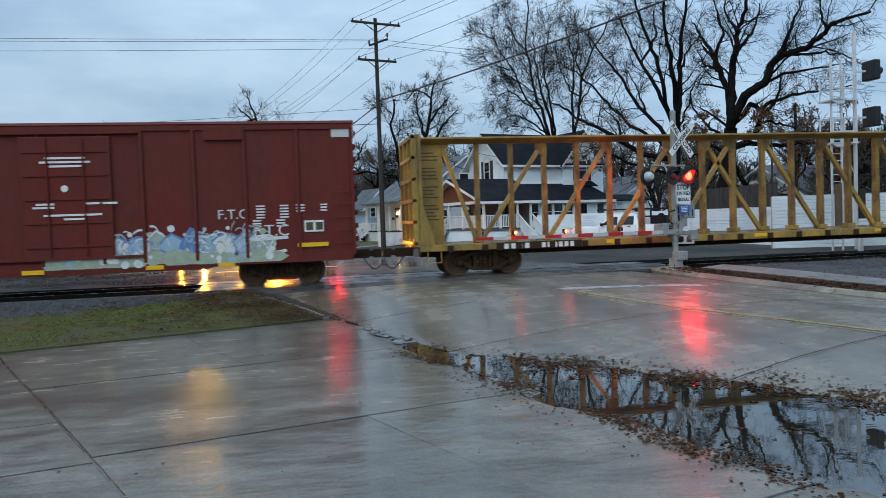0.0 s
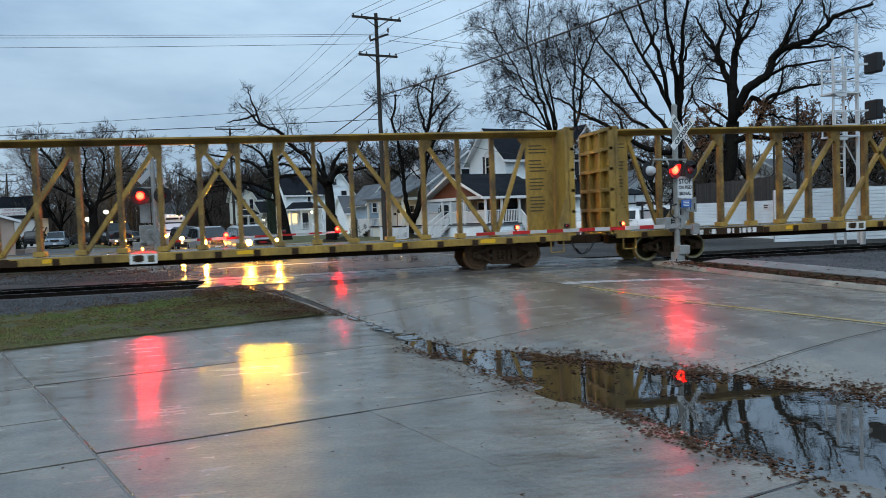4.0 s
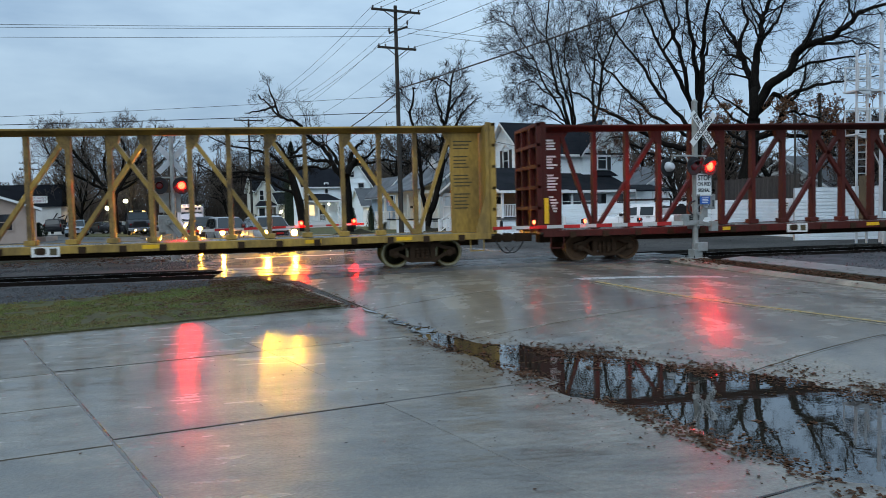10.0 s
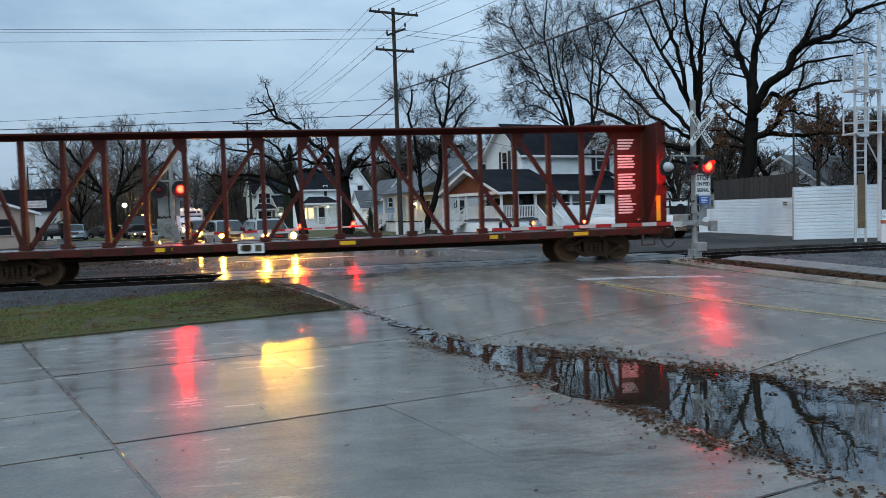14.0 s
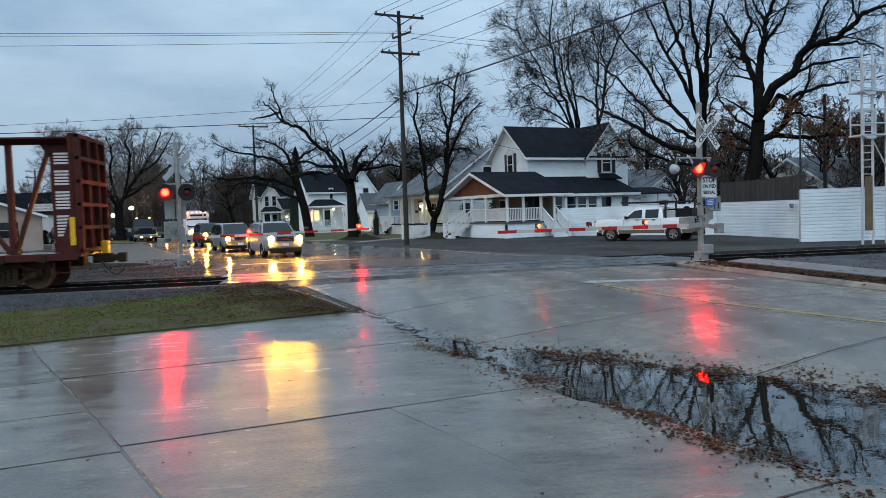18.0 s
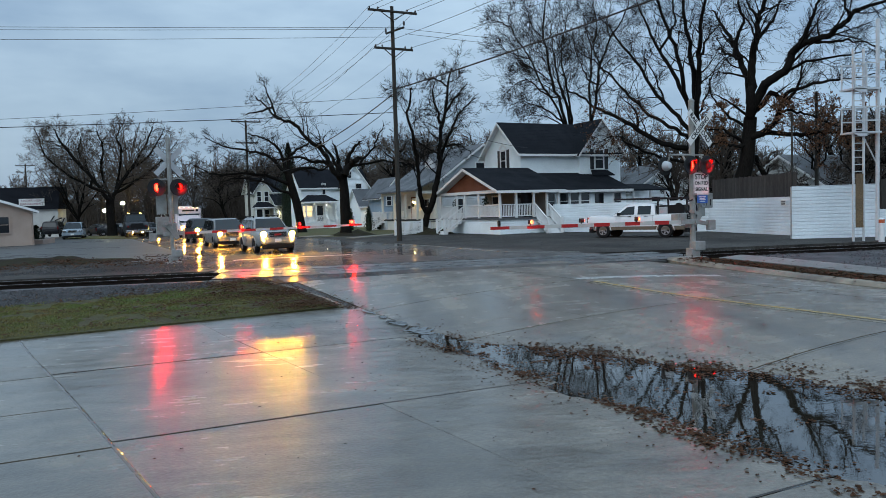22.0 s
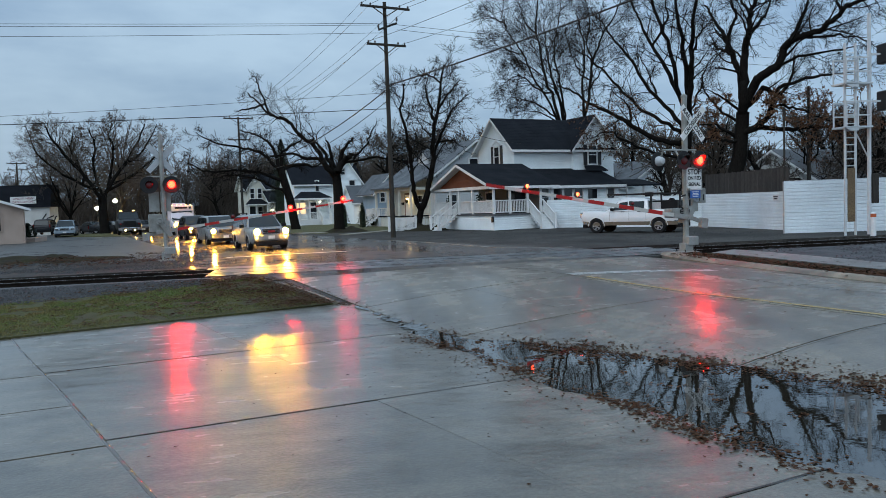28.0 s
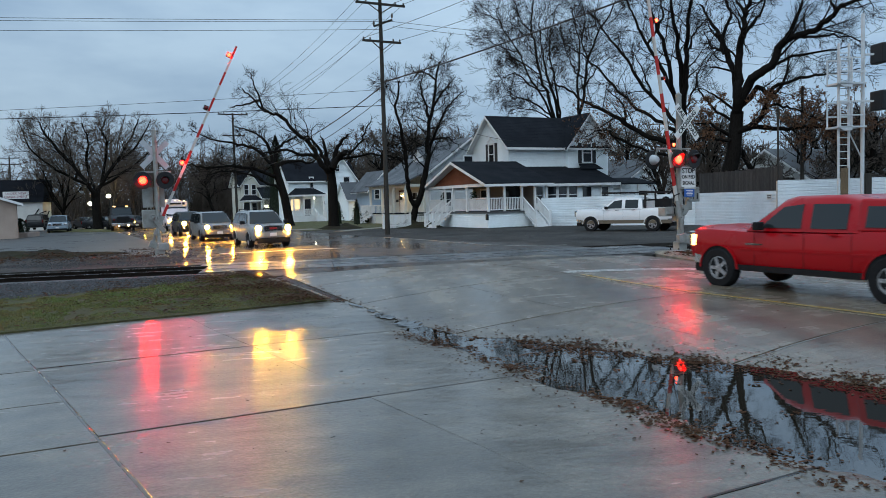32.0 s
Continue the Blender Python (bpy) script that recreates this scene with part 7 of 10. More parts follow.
def white_house():
    h = street_house(15.3, 79.0, "white two-storey house with a dark roof and lit front porch")
    block(h, 0, 8.9, 0, 5.0, -0.2, 5.4, 7.5, "x", M_SIDING)
    gable_roof(h, 0, 8.9, 0, 5.0, 5.4, 7.55, "x", M_SHINGLE, 0.4)
    block(h, 5.1, 8.85, -0.6, 3.0, -0.2, 5.4, 8.0, "y", M_SIDING, "wing")
    gable_roof(h, 5.1, 8.85, -0.6, 3.0, 5.4, 8.05, "y", M_SHINGLE, 0.3)
    clapboards(h, "-y", -0.6, 5.1, 8.85, 0, 7.8, M_SIDING, 5.4, 8.0)
    clapboards(h, "-y", 0, 0, 5.1, 0, 5.4, M_SIDING)
    window(h, (6.35, -0.6, 6.75), (0.5, 0.8), "-y")
    window(h, (7.55, -0.6, 4.95), (0.75, 1.25), "-y")
    window(h, (3.0, 0, 4.95), (0.4, 1.3), "-y")
    window(h, (0.0, 2.5, 4.6), (0.8, 1.3), "-x")
    hip_roof(h, 6.1, 8.3, -1.5, -0.6, 3.55, 4.05, M_SHINGLE, 0.3)
    bay = part("bay", Geo().prism([(6.4, -0.6, 0.3), (8.1, -0.6, 0.3), (7.8, -1.1, 0.3), (6.7, -1.1, 0.3)], (0, 0, 3.2)), M_SIDING, h)
    window(bay, (7.25, -1.1, 2.3), (0.95, 1.25), "-y")
    # porch
    hip_roof(h, -0.3, 4.3, -2.3, 0.0, 3.35, 4.25, M_SHINGLE, 1.1)
    part("porch_deck", Geo().box((1.9, -1.0, 0.35), (4.0, 2.0, 0.75)), M_WHITE, h)
    for x in (0.0, 1.3, 2.5, 3.9):
        part("porch_post", Geo().box((x, -1.95, 2.0), (0.16, 0.16, 2.6)), M_WHITE, h)
    railing(h, (0.0, -1.95, 0.72), (2.5, -1.95, 0.72), 0.85)
    stairs(h, (3.2, -2.0, 0.72), (0, -1, 0), 4, 1.2, 0.18, 0.3)
    window(h, (0.75, 0, 2.15), (1.15, 1.4), "-y", lit=True)
    part("door", Geo().box((2.3, -0.04, 1.8), (0.95, 0.06, 2.1)), M_DARKPANE, h, "glazed front door")
    part("door_frame", Geo().box((1.76, -0.05, 1.85), (0.1, 0.06, 2.25)).box((2.84, -0.05, 1.85), (0.1, 0.06, 2.25)).box((2.3, -0.05, 2.95), (1.2, 0.06, 0.1)), M_WHITE, h)
    part("letter_box", Geo().box((4.55, -0.06, 2.3), (0.25, 0.12, 0.45)), M_BLACK, h)
    wall_lamp(h, (2.75, -1.6, 2.85), M_COOLBULB)
    return h


def cream_house():
    h = street_house(14.5, 103.0, "cream two-storey house with a dark roof and gabled front")
    block(h, 0, 5.3, 0, 6.0, -0.2, 5.6, 7.7, "x", M_SIDECREAM)
    gable_roof(h, 0, 5.3, 0, 6.0, 5.6, 7.75, "x", M_SHINGLE, 0.4)
    block(h, 0.1, 2.7, -0.5, 3.0, -0.2, 5.6, 7.5, "y", M_SIDECREAM, "wing")
    gable_roof(h, 0.1, 2.7, -0.5, 3.0, 5.6, 7.55, "y", M_SHINGLE, 0.35)
    part("gable_vent", Geo().lathe((1.4, -0.52, 6.7), (0, -1, 0), [(0, 0.22), (0.04, 0.2)], 12), M_WHITE, h)
    for x in (0.85, 2.0):
        window(h, (x, -0.5, 4.75), (0.6, 1.5), "-y")
    hip_roof(h, -0.3, 3.0, -2.4, -0.5, 3.05, 3.9, M_SHINGLE, 0.8)
    part("porch_deck", Geo().box((1.35, -1.4, 0.3), (3.0, 1.8, 0.6)), M_WHITE, h)
    for x in (-0.1, 1.0, 2.7):
        part("porch_post", Geo().box((x, -2.2, 1.8), (0.18, 0.18, 2.4)), M_WHITE, h)
    window(h, (2.0, -0.5, 1.9), (0.7, 1.5), "-y")
    part("door", Geo().box((0.8, -0.53, 1.65), (0.9, 0.06, 2.1)), M_DARKPANE, h, "dark front door")
    g = street_house(17.3, 99.5, "cream garage with a pale door beside the house")
    block(g, 0, 2.7, 0, 6.0, -0.2, 3.4, 4.9, "x", M_SIDECREAM)
    gable_roof(g, 0, 2.7, 0, 6.0, 3.4, 4.95, "x", M_SHINGLE, 0.35)
    part("garage_door", Geo().box((1.6, -0.04, 1.2), (1.9, 0.06, 2.2)), M_WHITE, g)
    for k in range(3):
        part("door_seam", Geo().box((1.6, -0.075, 0.7 + k * 0.55), (1.88, 0.01, 0.03)), M_SIDEGREY, g)
    wall_lamp(g, (0.3, -0.3, 2.1), M_COOLBULB)
    b = street_house(21.0, 73.0, "low white outbuilding with a grey roof and lamp")
    block(b, 0, 3.6, 0, 4.0, -0.2, 2.75, 4.6, "x", M_SIDING)
    gable_roof(b, 0, 3.6, 0, 4.0, 2.75, 4.65, "x", M_SHINGREY, 0.3)
    wall_lamp(b, (1.5, -0.3, 1.75), M_PORCHLIT)


grey_house()
blue_house()
white_house()
cream_house()
simple_house(10.0, 122.0, 9, 7.0, 3.4, 6.0, "y", M_SIDECREAM, M_SHINGREY, "pale bungalow far down the street", [((0, 2.0, 1.9), (1.2, 1.3), "-x", False)], None, None, 90)
simple_house(44.0, 26.0, 9, 9.0, 2.8, 5.6, "x", M_STUCCO, M_SHINGREY, "low pale house behind the steel fence", [((0, 3.0, 1.8), (1.2, 1.2), "-x", False)])
simple_house(40.0, 45.0, 9, 12.0, 3.2, 5.8, "y", M_SIDING, M_SHINGREY, "white bungalow behind the fence", [((3, 0, 1.9), (1.2, 1.2), "-y", False)])


# shops across the parking lot
def tan_shop():
    sh = thing("tan_shop", pose(-23.1, 67.0, 0.3, 0, 0, 20), "tan stucco shop with a low gable roof", "building")
    block(sh, -12, 0, 0, 7, -0.2, 2.9, 4.9, "y", M_TAN)
    gable_roof(sh, -12, 0, 0, 7, 2.9, 5.0, "y", M_SHINGREY, 0.45)
    part("downpipe", Geo().rod((-0.1, -0.08, 0), (-0.1, -0.08, 2.8), 0.05, n=8), M_TAN, sh)
    window(sh, (-2.6, 0, 1.75), (1.7, 1.3), "-y", M_TAN)
    return sh


tan_shop()
shop = thing("white_shop", Matrix.Translation((0, 0, 0.3)), "white shop with a dark mansard and a banner", "building")
block(shop, -62, -30.6, 97, 100, -0.2, 3.4, 0, "", M_STUCCO)
part("mansard", Geo().prism([(-62.2, 96.6, 3.4), (-62.2, 100.2, 3.4), (-62.2, 100.2, 6.1), (-62.2, 97.6, 6.1)], (31.8, 0, 0)), M_SHINGLE, shop)
ban = part("banner", Geo().box((-33.4, 96.75, 4.27), (2.85, 0.05, 0.86)), M_SIGN, shop, "white banner with dark red words")
for k, tx in enumerate(("UNDER NEW", "MANAGEMENT")):
    letters("banner_lettering", tx, 0.38, mat("banner_red", (0.25, 0.06, 0.09), 0.6, bump=0) if k == 0 else bpy.data.materials["banner_red"], ban, Matrix.Translation((-33.4, 96.71, 4.46 - k * 0.4)) @ pose(0, 0, 0, 90, 0, 0), 0.004)
part("wall_lettering", Geo().bar((-31.5, 96.95, 1.9), (-31.0, 96.95, 2.6), 0.05, 0.12).bar((-31.0, 96.95, 2.0), (-30.2, 96.95, 2.3), 0.05, 0.12).bar((-30.2, 96.95, 1.6), (-29.9, 96.95, 2.3), 0.05, 0.12), M_BLACK, shop)
plant = thing("planter", Matrix.Translation((-24.6, 70.5, 0.3)), "low stone planter with clipped dark shrubs", "planter")
part("planter_wall", Geo().box((0, 0, 0.1), (3.0, 3.0, 0.6)), M_TAN, plant, bevel=0.04)

# ---- fences ----
def sheet_fence(name, pts, h, z, label, waves=0.165):
    """Horizontal ribbed steel sheets between posts."""
    f = thing(name, Matrix(), label, "fence", "steel fences by the yard")
    for p, q in zip(pts, pts[1:]):
        a, b = Vector((*p, z)), Vector((*q, z))
        n = max(1, round((b - a).length / 2.6))
        for k in range(n):
            c, d = a.lerp(b, k / n), a.lerp(b, (k + 1) / n)
            t = (d - c).normalized()
            s = Vector((t.y, -t.x, 0))
            prof, zz = [], 0.0
            while zz < h - 0.02:
                prof += [(0.0, zz), (0.0, zz + waves * 0.7), (-0.035, zz + waves * 0.78), (-0.035, zz + waves * 0.92)]
                zz += waves
            prof = [(o, min(e, h)) for o, e in prof] + [(0.0, h)]
            ring = lambda base: [base + s * o + Vector((0, 0, e)) for o, e in prof] + [base - s * 0.06 + Vector((0, 0, e)) for o, e in ((0, h), (0, 0))]
            part("steel_sheet", Geo().loft([ring(c + t * 0.008), ring(d - t * 0.008)]), M_FENCE, f)
        for k in range(n + 1):
            c = a.lerp(b, k / n)
            part("fence_post", Geo().bar(c - s * 0.1 - Vector((0, 0, 0.2)), c - s * 0.1 + Vector((0, 0, h - 0.02)), 0.06), M_ALU, f)
    return f


sheet_fence("steel_fence", [(17.2, 52.6), (24.6, 43.9), (24.43, 35.3)], 2.02, 0.3, "white ribbed steel fence along the gravel yard")
sheet_fence("steel_fence", [(22.4, 32.3), (28.0, 30.6), (46, 26.5)], 2.5, 0.3, "tall white ribbed steel fence beside the track")
part("fence_corner", Geo().bar((22.4, 32.3, 0.2), (24.43, 35.3, 0.2), 0.1).bar((24.43, 35.2, 0.2), (24.43, 35.2, 6.6), 0.07), M_POLE, tagged(new("corner_post"), "tall thin grey corner post of the fence", "post"))
notice = part("notice", Geo().box((24.36, 35.85, 2.0), (0.02, 0.45, 0.3)), M_SIGN)
tagged(notice, "small white notice with black words on the fence", "notice")
part("notice_rows", Geo().box((24.345, 35.85, 2.06), (0.01, 0.36, 0.06)).box((24.345, 35.85, 1.95), (0.01, 0.3, 0.06)), M_BLACK, notice)
wf = thing("board_fence", Matrix(), "dark weathered board fence behind the steel fence", "fence")
for k in range(60):
    x, y = 25.2 + 0.01 * k, 36.0 + k * 0.16
    part("board", Geo().box((x, y, 1.95 + random.uniform(-0.04, 0.04)), (0.025, 0.15, 3.3)), M_WOODFENCE, wf)
part("rail", Geo().bar((25.3, 36, 1.0), (25.9, 45.6, 1.0), 0.05, 0.09).bar((25.3, 36, 3.0), (25.9, 45.6, 3.0), 0.05, 0.09), M_WOODFENCE, wf)
pf = thing("picket_fence", at_road(11.35, 39.5), "low white picket fence before the grey house", "fence")
for x in (0.0, 0.3, 2.3):
    part("fence_post", Geo().box((x, 0, 0.58), (0.13, 0.13, 1.2)), M_WHITE, pf)
for k in range(22):
    part("picket", Geo().box((0.12 + k * 0.1, -0.05, 0.52), (0.07, 0.02, 1.0)), M_WHITE, pf)
part("fence_rail", Geo().box((1.2, 0.0, 1.0), (2.3, 0.06, 0.09)), M_WHITE, pf)
part("fence_rail", Geo().box((1.2, 0.0, 0.22), (2.3, 0.06, 0.09)), M_WHITE, pf)
pf = thing("picket_fence", at_road(13.7, 41.2), "open white baluster fence with a dark top rail", "fence")
for x in (0.0, 1.5, 3.0, 4.4):
    part("fence_post", Geo().box((x, 0, 0.5), (0.1, 0.1, 1.0)), M_WHITE, pf)
for k in range(30):
    part("picket", Geo().box((0.1 + k * 0.147, 0, 0.45), (0.045, 0.03, 0.85)), M_WHITE, pf)
part("fence_rail", Geo().box((2.2, 0.0, 0.92), (4.5, 0.1, 0.07)), M_SHINGREY, pf, "dark grey top rail")

# ---- utility poles, wires ----
def utility_pole(x, y, h, arms, label, r=0.16, yaw=17, lean=0.0):
    p = thing("utility_pole", Matrix.Translation((x, y, 0.25)) @ pose(0, 0, 0, 0, lean, yaw), label, "utility pole", "utility poles")
    part("pole", Geo().rod((0, 0, -0.5), (0, 0, h), r, r * 0.68, n=12), M_POLE, p, smooth=True)
    for z, w, tilt in arms:
        arm = part("crossarm", Geo().bar((-w / 2, -0.12, z - tilt), (w / 2, -0.12, z + tilt), 0.11, 0.13), M_POLE, p)
        part("brace", Geo().bar((-w * 0.28, -0.14, z), (0, -0.14, z - 0.55), 0.03, 0.05).bar((w * 0.28, -0.14, z), (0, -0.14, z - 0.55), 0.03, 0.05), M_TRUCK, arm)
        for k in (-0.47, -0.3, 0.3, 0.47):
            part("insulator", Geo().lathe((k * w, -0.12, z + 0.06 + tilt * 2 * k), (0, 0, 1), [(0, 0.03), (0.06, 0.05), (0.1, 0.06), (0.13, 0.05), (0.16, 0.02)], 8), M_INSUL, arm)
    return p


main_pole = utility_pole(5.25, 47.28, 14.75, [(14.4, 3.3, 0), (12.1, 2.6, 0)], "tall weathered wooden utility pole with two crossarms")
part("standoff", Geo().bar((-0.5, -0.1, 13.0), (0.75, -0.1, 13.5), 0.1, 0.12), M_POLE, main_pole)
for k, z in ((-0.5, 13.05), (0.75, 13.6)):
    part("insulator", Geo().lathe((k, -0.1, z), (0, 0, 1), [(0, 0.04), (0.1, 0.07), (0.25, 0.06), (0.3, 0.02)], 8), M_INSUL, main_pole)
utility_pole(-7.1, 85.0, 12.4, [(12.2, 3.2, 0), (9.9, 2.4, 0)], "wooden utility pole farther down the street", 0.15)
utility_pole(-24, 130.0, 11.5, [(11.2, 2.6, 0), (9.2, 2.2, 0)], "wooden utility pole far down the street", 0.15)
utility_pole(34.5, 47.0, 9.3, [], "dark wooden pole behind the steel fence", 0.15)
utility_pole(-49, 140.0, 12.0, [(11.7, 3.0, 0), (10.6, 3.0, 0)], "wooden utility pole behind the shops", 0.16)


def wire(name, p, q, sag, r=0.012, label="thin black overhead power wire"):
    g, p, q = Geo(), Vector(p), Vector(q)
    pts = [p.lerp(q, k / 14) - Vector((0, 0, sag * 4 * (k / 14) * (1 - k / 14))) for k in range(15)]
    d = (q - p).normalized()
    u_ = d.cross(Vector((0, 0, 1))).normalized() * r
    w_ = Vector((0, 0, r))
    g.loft([[c + u_, c + w_, c - u_, c - w_] for c in pts])
    return tagged(part(name, g, M_WIRE), label, "wire", "overhead wires")


pole_xyz = lambda s, z: Vector((5.25 + U.x * s, 47.2 + U.y * s, z))
far_xyz = lambda s, z: Vector((-7.1 + U.x * s, 84.9 + U.y * s, z))
for s, z, s2, z2 in ((-1.6, 14.8, -1.5, 12.5), (-0.95, 14.8, -0.9, 12.5), (0.95, 14.8, 0.9, 12.5), (1.6, 14.8, 1.5, 12.5), (-1.2, 12.5, -1.1, 10.2), (1.2, 12.5, 1.1, 10.2)):
    wire("wire", pole_xyz(s, z), far_xyz(s2, z2), 0.9, 0.013)
    wire("wire", pole_xyz(s, z), pole_xyz(s, z) - V * 46 + U * 2 + Vector((0, 0, 0.3)), 0.9, 0.013)
wire("cable", (5.3, 47.2, 9.85), (20.0, 15.0, 11.4), 0.35, 0.04, "thick black overhead service cable")
wire("cable", (5.2, 47.2, 9.6), far_xyz(0, 7.2), 1.1, 0.04, "thick black overhead service cable")
wire("cable", (5.2, 47.2, 8.9), far_xyz(0, 6.6), 1.3, 0.025, "black overhead service cable")
wire("wire", (-70, 47.0, 7.6), (5.2, 47.2, 8.4), 0.5, 0.022)
wire("wire", (-70, 45.0, 12.6), (5.2, 47.2, 13.1), 0.4, 0.012)
wire("wire", (-70, 45.0, 13.6), (6.0, 47.2, 13.7), 0.4, 0.012)
wire("wire", (-70, 45.0, 13.3), (6.0, 47.2, 13.6), 0.4, 0.012)
wire("wire", (6.0, 47.2, 13.6), (60, 50, 11.0), 0.5, 0.012)
wire("wire", (6.0, 47.2, 13.3), (60, 50, 10.2), 0.5, 0.012)
wire("wire", (-70, 60.0, 9.0), (5.3, 47.2, 9.4), 0.6, 0.012)
wire("wire", (5.3, 47.2, 9.0), (16.5, 56.5, 6.8), 0.5, 0.015)

# ---- railway signal tower beside the track ----
tower = thing("signal_tower", Matrix.Translation((23.08, 28.69, 0.3)), "silver railway signal mast with ladder and caged platforms", "signal mast")
lad = part("ladder", Geo().bar((-0.28, 0, 0), (-0.28, 0, 8.2), 0.075).bar((0.22, 0, 0), (0.22, 0, 8.2), 0.075), M_TOWER, tower)
for k in range(26):
    part("rung", Geo().rod((-0.28, 0, 0.3 + k * 0.3), (0.22, 0, 0.3 + k * 0.3), 0.02, n=6), M_TOWER, lad)
part("ladder_guard", Geo().box((-0.03, -0.06, 1.75), (0.36, 0.03, 2.3)), M_CLIMB, tower, "tan climb-guard board on the ladder")
mast = part("mast", Geo().rod((0.98, 0.1, 0), (0.98, 0.1, 9.5), 0.085, 0.075, n=12), M_TOWER, tower, smooth=True)
part("brace", Geo().rod((0.25, 0, 4.4), (0.95, 0.1, 3.3), 0.03, n=6), M_TOWER, tower)
for z in (4.65, 6.5):
    pl = part("platform", Geo().box((0.24, 0.2, z), (1.3, 0.9, 0.07)).prism([(-0.5, -0.25, z), (0.2, -0.25, z), (0.2, -0.25, z - 0.16), (-0.2, -0.25, z - 0.16)], (0, 0.06, 0)), M_TOWER, tower)
    for x in (-0.36, 0.2, 0.8):
        for yy in (-0.2, 0.6):
            part("cage_post", Geo().bar((x, yy, z), (x, yy, z + 1.1), 0.05), M_TOWER, pl)
    for zz in (0.5, 1.08):
        for yy in (-0.2, 0.6):
            part("cage_rail", Geo().bar((-0.36, yy, z + zz), (0.85, yy, z + zz), 0.055), M_TOWER, pl)
for z in (5.75, 7.75):
    hd = part("signal_head", Geo().box((1.55, -0.2, z), (0.35, 0.75, 0.85)), M_BLACK, tower, "black railway signal head", bevel=0.06)
    part("visor", Geo().lathe((1.72, -0.2, z), (1, 0, 0), [(0, 0.16), (0.28, 0.17), (0.28, 0.15), (0.02, 0.14)], 14), M_BLACK, hd)
    part("bracket", Geo().bar((0.98, 0.1, z), (1.5, -0.1, z), 0.08), M_TOWER, tower)
post = thing("marker_post", Matrix.Translation((23.55, 27.95, 0.28)), "white marker post with an orange band", "marker post")
part("post", Geo().rod((0, 0, 0), (0, 0, 0.95), 0.11, n=14), M_WHITE, post)
part("orange_band", Geo().rod((0, 0, 0.8), (0, 0, 0.95), 0.114, n=14), mat("orange_band", (0.5, 0.12, 0.05), 0.5, bump=0), post)
part("cap", Geo().lathe((0, 0, 0.95), (0, 0, 1), [(0, 0.12), (0.04, 0.1), (0.06, 0.02)], 14), M_WHITE, post)
part("mast_box", Geo().box((1.2, 0.1, 2.0), (0.3, 0.28, 1.3)), M_POLE, tower, "dark grey box on the mast", bevel=0.02)

# ---- vehicles: local x forward, origin on the ground at mid-length ----
def hull_ring(x, zb, zt, hw, crown=0.03, tuck=0.93):
    pts = [(-hw * tuck, zb), (-hw * 0.99, zb + 0.14), (-hw, (zb + zt) / 2), (-hw * 0.985, zt - 0.16), (-hw * 0.94, zt - 0.05), (-hw * 0.8, zt), (-hw * 0.4, zt + crown), (hw * 0.4, zt + crown), (hw * 0.8, zt), (hw * 0.94, zt - 0.05), (hw * 0.985, zt - 0.16), (hw, (zb + zt) / 2), (hw * 0.99, zb + 0.14), (hw * tuck, zb)]
    return [Vector((x, a, b)) for a, b in pts]


def wheel(car, x, y, r, side, w=0.24, rim=None):
    wh = part("wheel", Geo().lathe((0, 0, 0), (0, side, 0), [(-w / 2, r * 0.58), (-w / 2, r * 0.93), (-w * 0.36, r), (w * 0.36, r), (w / 2, r * 0.93), (w / 2, r * 0.62), (w * 0.3, r * 0.57)], 26), M_TYRE, car, smooth=True, m=Matrix.Translation((x, y, r)))
    part("rim", Geo().lathe((0, side * w * 0.1, 0), (0, side, 0), [(0, r * 0.56), (w * 0.3, r * 0.59), (w * 0.32, r * 0.54), (w * 0.16, r * 0.49), (w * 0.1, r * 0.18), (w * 0.28, r * 0.16), (w * 0.28, 0.01)], 22), rim or M_RIM, wh, smooth=True)
    holes = Geo()
    for k in range(6):
        a = k * math.pi / 3
        holes.box((math.cos(a) * r * 0.31, side * w * 0.235, math.sin(a) * r * 0.31), (r * 0.1, 0.012, r * 0.15), Matrix.Rotation(-a, 4, "Y"))
    part("rim_openings", holes, M_TRIM, wh)
    spokes = Geo().lathe((0, side * w * 0.32, 0), (0, side, 0), [(0, r * 0.2), (w * 0.08, r * 0.17), (w * 0.1, 0.01)], 14)
    for k in range(5):
        a = k * math.pi * 0.4
        spokes.box((math.cos(a) * r * 0.33, side * w * 0.35, math.sin(a) * r * 0.33), (r * 0.42, 0.03, r * 0.18), Matrix.Rotation(-a, 4, "Y"))
    part("spokes", spokes, rim or M_RIM, wh, "silver alloy spokes")
    return wh


